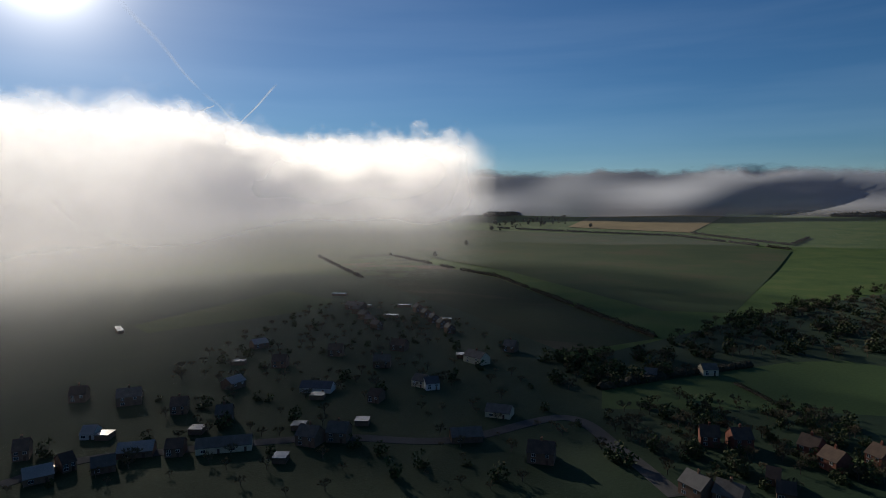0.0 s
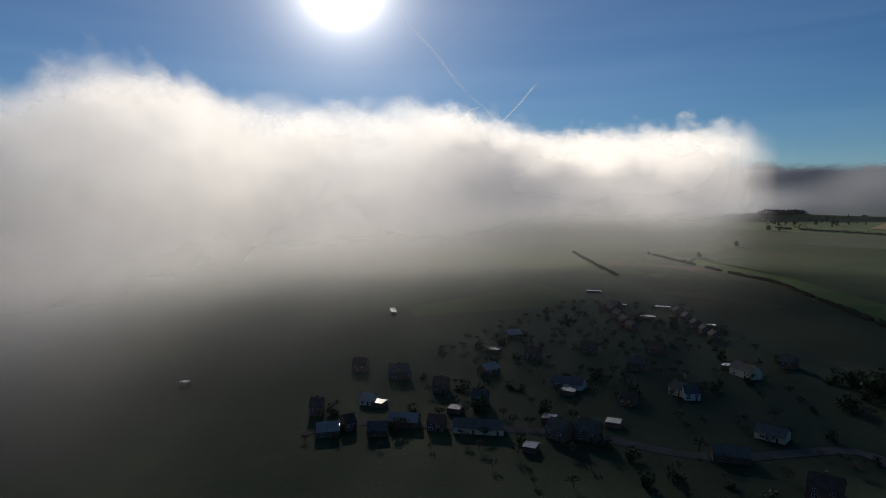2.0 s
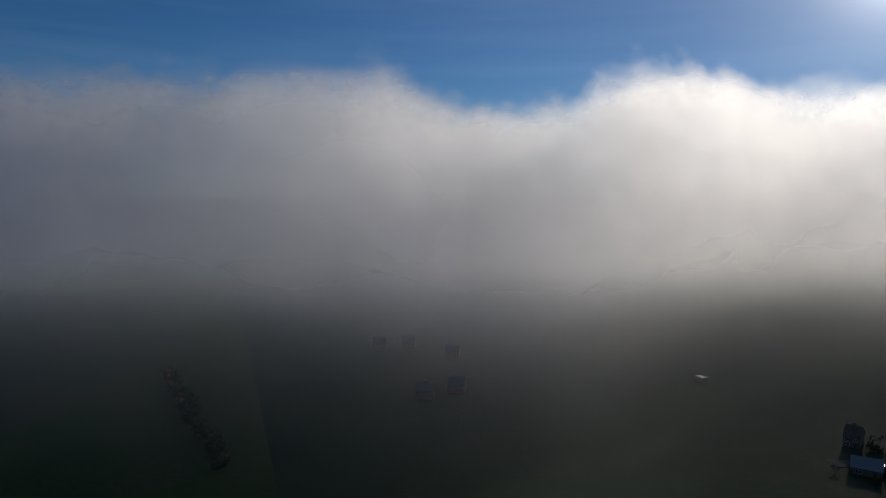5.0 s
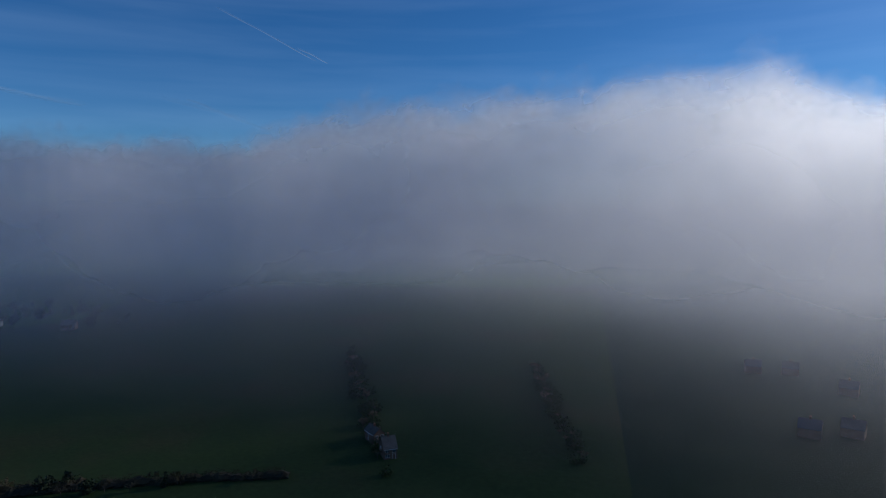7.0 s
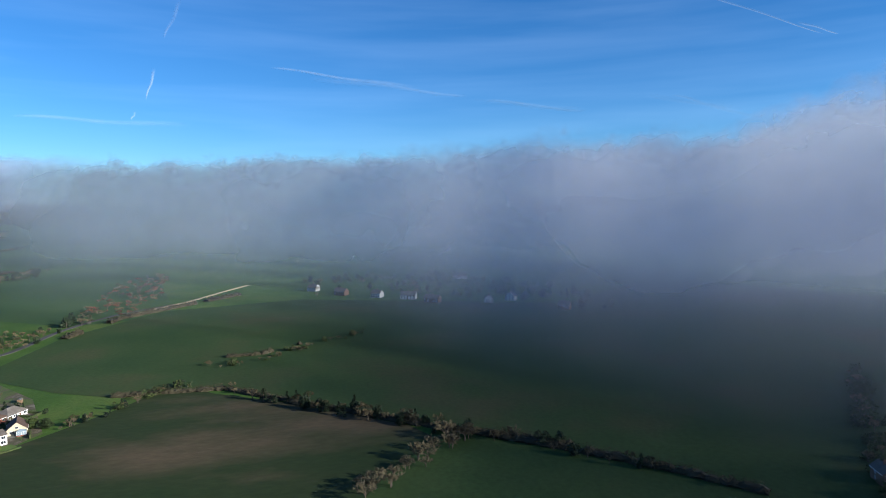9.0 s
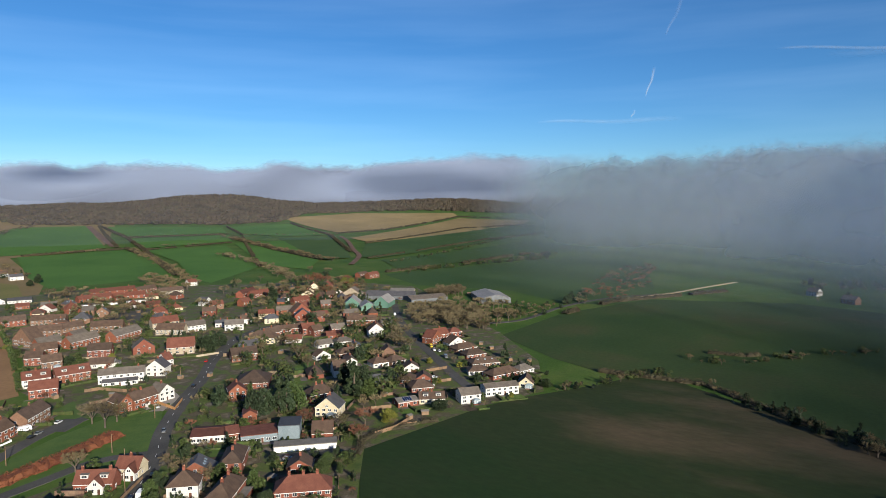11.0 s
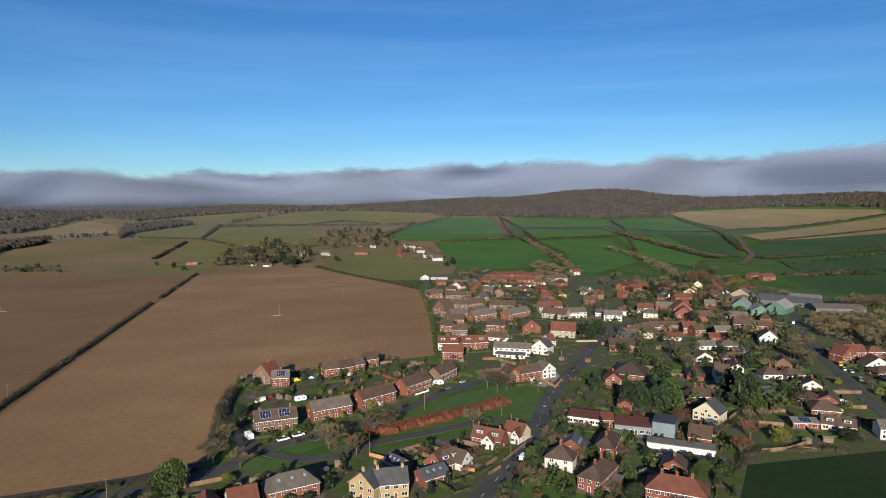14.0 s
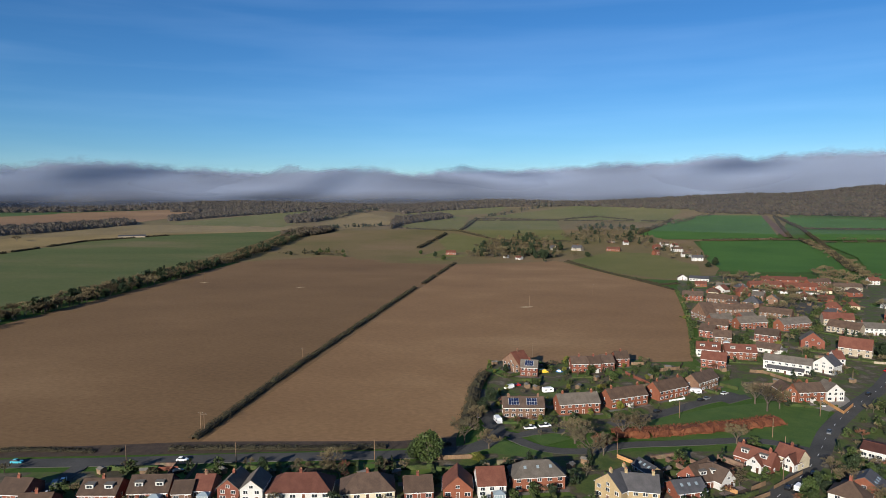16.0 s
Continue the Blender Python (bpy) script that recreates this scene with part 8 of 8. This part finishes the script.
car(184.7, 298.1, -92, "blue", "car")
car(184.1, 292.9, -92, "black", "car")
car(174.4, 284.3, -90, "silver", "car")
car(174.7, 294.9, -90, "white", "car")
car(167.0, 182.1, -51, "silver", "car")
car(141.1, 172.4, 37, "red", "car")
car(347.1, 237.2, -133, "white", "car")
car(346.1, 232.3, -132, "silver", "car")
car(334.9, 219.7, -134, "grey", "van")
car(436.9, 341.7, 39, "white", "van")
car(354.5, 245.0, -133, "yellow", "van")
car(243.6, 340.9, 41, "red", "car")
car(206.6, 300.1, 38, "black", "car")
car(349.9, 415.3, -14, "black", "car")
car(278.5, 191.8, -39, "silver", "car")
car(292.2, 199.0, -39, "white", "car")
car(63.9, 339.8, -19, "blue", "car")
car(54.9, 339.3, 3, "yellow", "van")
car(22.4, 296.7, 77, "black", "car")
car(20.0, 282.2, 76, "grey", "car")
car(15.5, 270.4, 76, "grey", "car")
car(-156.1, 223.8, -0, "teal", "car")
car(-96.2, 225.5, -0, "white", "car")
car(-130.1, 208.7, 110, "white", "car")
car(-129.5, 199.3, 104, "silver", "car")
car(-130.8, 205.4, 108, "grey", "van")
car(-93.7, 215.6, 41, "black", "car")
car(129.0, 212.8, 51, "black", "car")

# ---- poles, fences, sheds ----
telegraph_pole(74.7, 542.5, 10, 20)
telegraph_pole(145.7, 610.2, 10, 20)
telegraph_pole(-149.8, 656.2, 10, 20)
telegraph_pole(-266.3, 700.1, 10, 20)
telegraph_pole(-101.1, 256.2, 8, 20)
telegraph_pole(-98.9, 254.4, 8, 20)
telegraph_pole(-82.6, 364.8, 8, 20)
telegraph_pole(-114.7, 221.2, 8, 0, False, "slim wooden lamp and wire pole beside the road")
telegraph_pole(-75.9, 223.9, 8, 0, False, "slim wooden lamp and wire pole beside the road")
telegraph_pole(-25.5, 226.2, 8, 0, False, "slim wooden lamp and wire pole beside the road")
telegraph_pole(65.7, 231.5, 8, 0, False, "slim wooden lamp and wire pole beside the road")
telegraph_pole(132.5, 247.2, 8, 0, False, "slim wooden lamp and wire pole beside the road")
telegraph_pole(103.1, 269.1, 8, 0, False, "slim wooden lamp and wire pole beside the road")
telegraph_pole(53.8, 374.6, 8, 0, False, "slim wooden lamp and wire pole beside the road")
telegraph_pole(115.6, 207.7, 8, 0, False, "slim wooden lamp and wire pole beside the road")
telegraph_pole(127.1, 228.1, 8, 0, False, "slim wooden lamp and wire pole beside the road")
telegraph_pole(165.8, 271.1, 7, 0, False, "slim wooden lamp and wire pole beside the road")
telegraph_pole(212.1, 320.7, 7, 0, False, "slim wooden lamp and wire pole beside the road")
fence("timber", 1.8, (189.3, 195.1), (198.5, 190.3), (206.3, 184.0), label="timber panel fence beside a garden", name="fence")
fence("timber", 1.8, (230.6, 193.7), (238.4, 187.4), label="timber panel fence beside a garden", name="fence")
fence("timber", 1.6, (221.0, 167.7), (226.7, 163.1), label="timber panel fence beside a garden", name="fence")
fence("brick_red", 1.8, (98.5, 338.2), (105.6, 316.4), label="red brick garden wall", name="garden_wall")
fence("stone_wall", 1.2, (200.6, 424.7), (213.7, 396.8), label="pale stone garden wall", name="garden_wall")
fence("timber", 1.4, (109.8, 202.5), (125.7, 213.8), label="timber panel fence beside a garden", name="fence")
fence("timber", 1.6, (99.3, 194.1), (106.2, 197.9), label="timber panel fence beside a garden", name="fence")
fence("white_paint", 1.0, (106.5, 291.0), (115.3, 294.7), (115.7, 302.3), label="white painted low fence", name="fence")
fence("new_timber", 1.6, (178.8, 290.2), (177.8, 273.7), (189.1, 284.5), label="new orange timber fence round the car park", name="fence")
fence("new_timber", 1.5, (161.7, 180.5), (166.5, 175.9), label="new orange timber fence", name="fence")
fence("timber", 1.8, (170.8, 171.7), (177.0, 166.1), label="timber panel fence beside a garden", name="fence")
fence("timber", 1.8, (120.6, 192.6), (129.9, 187.6), (129.0, 180.9), label="timber panel fence beside a garden", name="fence")
fence("timber", 1.6, (168.9, 235.4), (165.9, 242.9), label="timber panel fence beside a garden", name="fence")
fence("stone_wall", 1.5, (247.8, 357.0), (261.6, 352.4), label="flint garden wall", name="garden_wall")
fence("new_timber", 1.6, (64.5, 227.6), (68.6, 222.0), label="new orange timber fence", name="fence")
fence("new_timber", 1.6, (92.9, 202.6), (95.9, 198.5), label="new orange timber fence", name="fence")
fence("timber", 1.8, (231.8, 169.9), (217.5, 168.0), (205.7, 170.6), label="timber panel fence beside a garden", name="fence")
fence("timber", 1.8, (284.3, 193.5), (293.6, 188.4), label="timber panel fence beside a garden", name="fence")
fence("timber", 1.8, (313.6, 204.6), (300.7, 210.7), label="timber panel fence beside a garden", name="fence")
fence("timber", 1.8, (118.9, 341.8), (131.8, 345.9), (137.6, 356.6), label="timber panel fence beside a garden", name="fence")
fence("timber", 1.8, (107.6, 355.3), (114.8, 355.2), label="timber panel fence beside a garden", name="fence")
fence("timber", 1.8, (180.7, 321.3), (174.4, 337.9), (167.9, 339.9), label="timber panel fence beside a garden", name="fence")
fence("timber", 1.8, (212.5, 245.5), (241.1, 264.0), label="timber panel fence beside a garden", name="fence")
fence("timber", 1.8, (250.4, 214.6), (282.6, 224.0), label="timber panel fence beside a garden", name="fence")
fence("brick_red", 1.6, (-103.8, 217.0), (-94.5, 217.8), label="red brick garden wall", name="garden_wall")
fence("timber", 1.8, (-3.1, 226.1), (13.7, 227.5), label="timber panel fence beside a garden", name="fence")
fence("timber", 1.8, (101.7, 201.1), (108.4, 205.2), label="timber panel fence beside a garden", name="fence")
shed(68.1, 311.8, 58, 2.7, 2.1)
shed(80.6, 326.2, 49, 3.2, 1.9)
shed(89.1, 327.4, 63, 3.3, 2.2)
shed(42.5, 313.4, 102, 3.1, 2.2)
shed(46.5, 310.2, 116, 2.7, 2.3)
shed(109.9, 329.0, 103, 2.3, 2.0)
shed(125.4, 346.6, 5, 3.2, 2.2)
shed(37.2, 352.5, 121, 3.5, 2.1)
shed(29.3, 356.7, 29, 3.1, 1.9)
shed(150.8, 172.9, 16, 2.7, 2.5)
shed(161.6, 200.4, 27, 3.1, 2.1)
shed(230.8, 170.7, 176, 2.3, 2.5)
shed(239.8, 168.2, 132, 3.5, 2.3)
shed(351.4, 181.4, 36, 3.0, 2.2)
shed(355.6, 170.3, 9, 2.9, 2.0)
shed(372.0, 207.2, 148, 2.8, 2.3)
shed(380.1, 219.8, 113, 2.6, 2.1)
shed(212.1, 320.7, 109, 2.4, 2.4)
shed(224.3, 310.6, 24, 2.9, 2.1)
shed(154.6, 342.7, 91, 3.5, 2.5)
shed(172.5, 320.1, 128, 3.1, 2.0)
shed(228.1, 389.6, 91, 2.9, 2.2)
shed(285.4, 319.1, 18, 3.3, 2.5)
shed(312.4, 307.9, 179, 3.0, 2.1)
shed(314.9, 273.7, 3, 2.6, 2.0)
shed(277.4, 258.4, 8, 2.8, 2.1)
shed(228.6, 245.5, 180, 3.4, 1.9)
shed(221.5, 420.1, 101, 2.4, 2.5)
shed(199.6, 413.3, 6, 2.5, 2.4)
shed(397.9, 615.9, 76, 2.4, 2.4)
shed(319.7, 546.8, 97, 2.7, 1.9)
shed(250.9, 201.9, 111, 3.5, 1.9)
shed(260.0, 213.2, 144, 2.8, 2.1)
shed(-120.7, 215.7, 150, 2.3, 2.4)
shed(-105.3, 214.7, 8, 2.3, 1.9)
shed(-77.8, 215.5, 133, 2.9, 1.9)
shed(-60.3, 213.6, 129, 2.9, 1.9)
shed(-43.9, 210.9, 154, 2.3, 1.8)
shed(-28.5, 212.2, 35, 2.7, 2.3)
shed(-16.8, 213.4, 30, 3.2, 2.1)
shed(15.2, 219.7, 93, 2.2, 2.5)
shed(45.5, 218.6, 53, 2.3, 2.3)
shed(51.6, 223.3, 148, 2.4, 2.1)
shed(97.9, 209.4, 110, 2.8, 1.9)
shed(93.9, 218.4, 154, 2.5, 2.4)
shed(78.5, 214.8, 39, 2.7, 1.9)
chalk_heap(72.7, 541.5, 4.2)
chalk_heap(-150.7, 660.2, 3)
chalk_heap(-264.6, 695.6, 3)
pylon(1266, 2198, 38)

# ---- trails high in the sky ----
contrail((-2871, -3169, 579), (-3040, -2945, 878), 10, "thin white aircraft trail in the blue sky", 2.4)
contrail((-2872, -3159, 641), (-2716, -3262, 810), 16, "soft spreading aircraft trail in the blue sky", 2.4)
contrail((-2713, -3265, 810), (-2290, -3442, 1300), 22, "soft spreading aircraft trail in the blue sky", 2.4)
contrail((-2777, -3226, 731), (-2715, -3287, 687), 10, "soft spreading aircraft trail in the blue sky", 2.4)
contrail((3264, -2645, 1030), (3553, -2099, 1316), 9, "thin white aircraft trail in the blue sky")
contrail((3478, -2485, 590), (3817, -1861, 785), 20, "soft spreading aircraft trail in the blue sky")
contrail((3978, -1526, 692), (4166, -816, 786), 22, "soft spreading aircraft trail in the blue sky")
contrail((4169, -784, 808), (4215, 239, 915), 26, "soft spreading aircraft trail in the blue sky")
contrail((4079, 1198, 740), (4063, 1134, 932), 14, "soft spreading aircraft trail in the blue sky")
contrail((4042, 1071, 1100), (4011, 959, 1317), 18, "soft spreading aircraft trail in the blue sky")
contrail((3220, -2702, 1021), (3329, -2531, 1113), 9, "thin white aircraft trail in the blue sky")
contrail((4070, 1283, 624), (4072, 1256, 671), 10, "soft spreading aircraft trail in the blue sky")
contrail((4185, 470, 971), (4214, -390, 868), 22, "soft spreading aircraft trail in the blue sky")
contrail((4149, -907, 781), (3973, -1541, 689), 24, "soft spreading aircraft trail in the blue sky")
contrail((3747, -2005, 766), (3565, -2346, 647), 18, "soft spreading aircraft trail in the blue sky")
contrail((3852, 1839, 611), (4162, 956, 597), 24, "soft spreading aircraft trail in the blue sky")
contrail((4078, 1194, 757), (4065, 1135, 924), 12, "soft spreading aircraft trail in the blue sky")
contrail((4183, 486, 970), (4207, -472, 859), 18, "soft spreading aircraft trail in the blue sky")

# ---- the bank of low cloud ----
def profile(pairs, a, soft=1.5):
    """Between the pairs, eased over a few degrees."""
    u = np.linspace(-2.2, 2.2, 33)
    return float(np.average(np.interp(a + soft * u, [p[0] for p in pairs], [p[1] for p in pairs]), weights=np.exp(-u * u)))


# bearing (degrees, clockwise from +y) against the angle of the crest above the drone's level
CREST = [(60, 2.4), (69, 3.0), (75, 3.4), (85, 3.7), (96, 4.2), (110, 5.2), (123, 5.4), (128, 7.6), (138, 9.2), (149, 9.8), (156, 10.6),
         (167, 10.8), (172, 8.6), (178, 7.2), (183, 8.0), (190, 10.8), (196, 10.4), (199, 8.2), (205, 7.8), (212, 8.2), (218, 8.4), (222, 6.6),
         (228, 5.8), (241, 5.9), (246, 5.0)]
FRONT = [(60, 1000), (85, 760), (105, 580), (125, 500), (145, 420), (165, 340), (182, 330), (192, 400), (205, 520), (225, 600), (246, 680)]


BLEND, EAST_LIT = (86, 116), 0.055      # bearings between which the two parts of the bank pass into one another


def fog_sheet(index, count, a0, a1):
    """One layer of the bank between two bearings; in the east the sun shines on its near side, in the west through it."""
    s = index / (count - 1)
    cols, rowsn = int((a1 - a0) / 1.5), 16
    east = a1 <= BLEND[1]
    verts, faces, dens, rise = [], [], [], []
    for i in range(cols + 1):
        u = i / cols
        a = a0 + (a1 - a0) * u
        west = smooth(204, 228, a)
        front = profile(FRONT, a, 17)
        crest_d = front * 1.35
        top = 100 + crest_d * math.tan(radians(profile(CREST, a, 1.3)))
        d0 = front * (0.56 + 1.46 * s + (0.10 if east else 0.0))
        top_here = (100 + (top - 100) * d0 / crest_d) * 1.24 * (0.8 + 0.2 * smooth(0, 0.25, s))
        wob = noise.noise(Vector((a * 0.09, 3.1, 0.3)))
        for j in range(rowsn + 1):
            v = j / rowsn
            z = top_here * v - 2
            d = d0 * (1 + 0.03 * wob) + 45 * v + 5 * noise.noise(Vector((a * 0.05, v * 0.8, 1.7)))
            b = radians(a)
            verts.append((d * math.sin(b), d * math.cos(b), z))
            ends = smooth(56, 70, a - 4 * s) * (1 - smooth(238, 247, a + 3 * wob)) * ((1 - smooth(*BLEND, a)) if east else smooth(*BLEND, a))
            low0 = 0.18 + 0.14 * (1 - smooth(176, 198, a)) + 0.30 * (1 - smooth(112, 140, a)) + 0.10 * smooth(176, 188, a) * (1 - smooth(196, 212, a)) + 0.26 * math.exp(-((a - 187) / 7) ** 2) + 0.12 * smooth(112, 124, a) * (1 - smooth(140, 152, a)) - 0.14 * west
            low = low0 + (1 - low0) * smooth(55 * west, 125 - 25 * s + 10 * west, z)
            near = smooth(130, 155, a) * (1 - smooth(178, 192, a))
            strength = (0.13 + 0.02 * near + (0.40 - 0.08 * near) * smooth(0, 0.6, s) + 0.25 * smooth(212, 230, a) + 0.15 * (1 - smooth(96, 120, a)) + 0.35 * smooth(0.8, 1.0, s) * (1 - smooth(140, 165, a)))
            strength *= 1 - (1 - smooth(0.1, 0.45, s)) * smooth(0.5, 0.9, v)
            low *= smooth(-2, 34, z)
            dens.append(strength * ends * low * (0.9 + 0.5 * noise.noise(Vector((a * 0.05, v * 1.5, index * 0.9)))))
            rise.append(v)
    m = rowsn + 1
    for i in range(cols):
        for j in range(rowsn):
            k = i * m + j
            faces.append((k, k + 1, k + m + 1, k + m))
    ob = mesh_object("fog_bank", verts, faces, "lit_fog" if east else "fog", True)
    # mist has no facing: its brightness by bearing is put into bent normals, most where the sun stands behind it, as
    # droplets scatter forwards
    lift = (Vector((0, 0, 1)) - SUN_DIR * SUN_DIR.z).normalized()
    bent_normals = []
    for x, y, z in verts:
        turn = radians(math.degrees(math.atan2(x, y)) - SUN_AZ)
        bearing = math.degrees(turn) + SUN_AZ
        bearing += 360 if bearing < 0 else 0
        c = 0.03 + 0.96 * (0.5 + 0.5 * math.cos(turn)) ** (4 if bearing > SUN_AZ else 7)
        c *= 1 - 0.60 * smooth(126, 152, bearing) * (1 - smooth(172, 192, bearing))
        c += 0.03 * (1 - smooth(98, 135, bearing))
        if east:
            inward = Vector((-x, -y, 0)).normalized()
            aside = (inward - SUN_DIR * inward.dot(SUN_DIR)).normalized()
            bent_normals.append(-(SUN_DIR * EAST_LIT + aside * math.sqrt(1 - EAST_LIT ** 2)))
        else:
            bent_normals.append(SUN_DIR * c + lift * math.sqrt(1 - c * c))
    ob.data.normals_split_custom_set_from_vertices(bent_normals)
    for nm, vals in (("thickness", dens), ("rise", rise)):
        at = ob.data.attributes.new(nm, "FLOAT", "POINT")
        at.data.foreach_set("value", vals)
    return tagged(ob, "layer of a white bank of low cloud lying over the fields", "fog", "low cloud", "stuff")


FOG_LAYERS = 8
for k in range(FOG_LAYERS):
    fog_sheet(k, FOG_LAYERS, 54, BLEND[1])
    fog_sheet(k, FOG_LAYERS, BLEND[0], 248)


FAR_CREST = [(-140, 3.0), (-120, 2.8), (-95, 2.6), (-60, 1.9), (-37, 1.5), (-29, 2.4), (-23, 1.9), (-14, 1.7), (-7, 2.1), (0, 1.8), (11, 2.1), (25, 2.7), (38, 2.75), (49, 3.0), (62, 3.7), (75, 3.6)]


def far_sheet(index):
    cols, rowsn = 180, 10
    verts, faces, dens, rise = [], [], [], []
    d0 = 2350 + 600 * index
    for i in range(cols + 1):
        u = i / cols
        a = -122 + 194 * u
        crest = profile(FAR_CREST, a, 3) - 0.1 * index - 0.12 + 0.15 * noise.noise(Vector((a * 0.06, index * 2.0, 1.0))) + 0.1 * noise.noise(Vector((a * 0.2, index, 2.0)))
        top = (100 + d0 * math.tan(radians(crest))) * 1.3
        for j in range(rowsn + 1):
            v = j / rowsn
            z = 30 + (top - 30) * v
            d = d0 + 150 * noise.noise(Vector((a * 0.1, v * 2, index * 5.0))) + 150 * v
            b = radians(a)
            verts.append((d * math.sin(b), d * math.cos(b), z))
            base = 0.06 + 0.7 * (1 - smooth(-104, -86, a))
            dens.append((0.85 + 0.1 * index) * (base + (1 - base) * smooth(50 + 12 * index, 112 + 10 * index, z + 9 * noise.noise(Vector((a * 0.12, index, 4.0))))) * (1 - smooth(58, 72, a)))
            rise.append(v)
    m = rowsn + 1
    for i in range(cols):
        for j in range(rowsn):
            k = i * m + j
            faces.append((k, k + m, k + m + 1, k + 1))
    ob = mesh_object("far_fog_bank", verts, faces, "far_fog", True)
    for nm, vals in (("thickness", dens), ("rise", rise)):
        at = ob.data.attributes.new(nm, "FLOAT", "POINT")
        at.data.foreach_set("value", vals)
    return tagged(ob, "grey band of low cloud lying along the far hills", "fog", "low cloud", "stuff")


for k in range(2):
    far_sheet(k)


def haze_sheet(radius, strength):
    """An added thin shell whose blue-grey colour stands in for distance haze over the vale."""
    cols, rowsn = 90, 6
    verts, faces, dens, rise = [], [], [], []
    for i in range(cols + 1):
        a = -120 + 178 * i / cols
        for j in range(rowsn + 1):
            v = j / rowsn
            d = radius + 60 * noise.noise(Vector((a * 0.1, v * 2, radius * 0.01)))
            b = radians(a)
            verts.append((d * math.sin(b), d * math.cos(b), 200 * v - 2))
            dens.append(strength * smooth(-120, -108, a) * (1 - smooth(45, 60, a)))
            rise.append(v)
    m = rowsn + 1
    for i in range(cols):
        for j in range(rowsn):
            k = i * m + j
            faces.append((k, k + m, k + m + 1, k + 1))
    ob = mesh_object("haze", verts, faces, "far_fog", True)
    for nm, vals in (("thickness", dens), ("rise", rise)):
        at = ob.data.attributes.new(nm, "FLOAT", "POINT")
        at.data.foreach_set("value", vals)
    return tagged(ob, "thin added shell that veils the far fields as distance haze", "haze", "low cloud", "stuff")


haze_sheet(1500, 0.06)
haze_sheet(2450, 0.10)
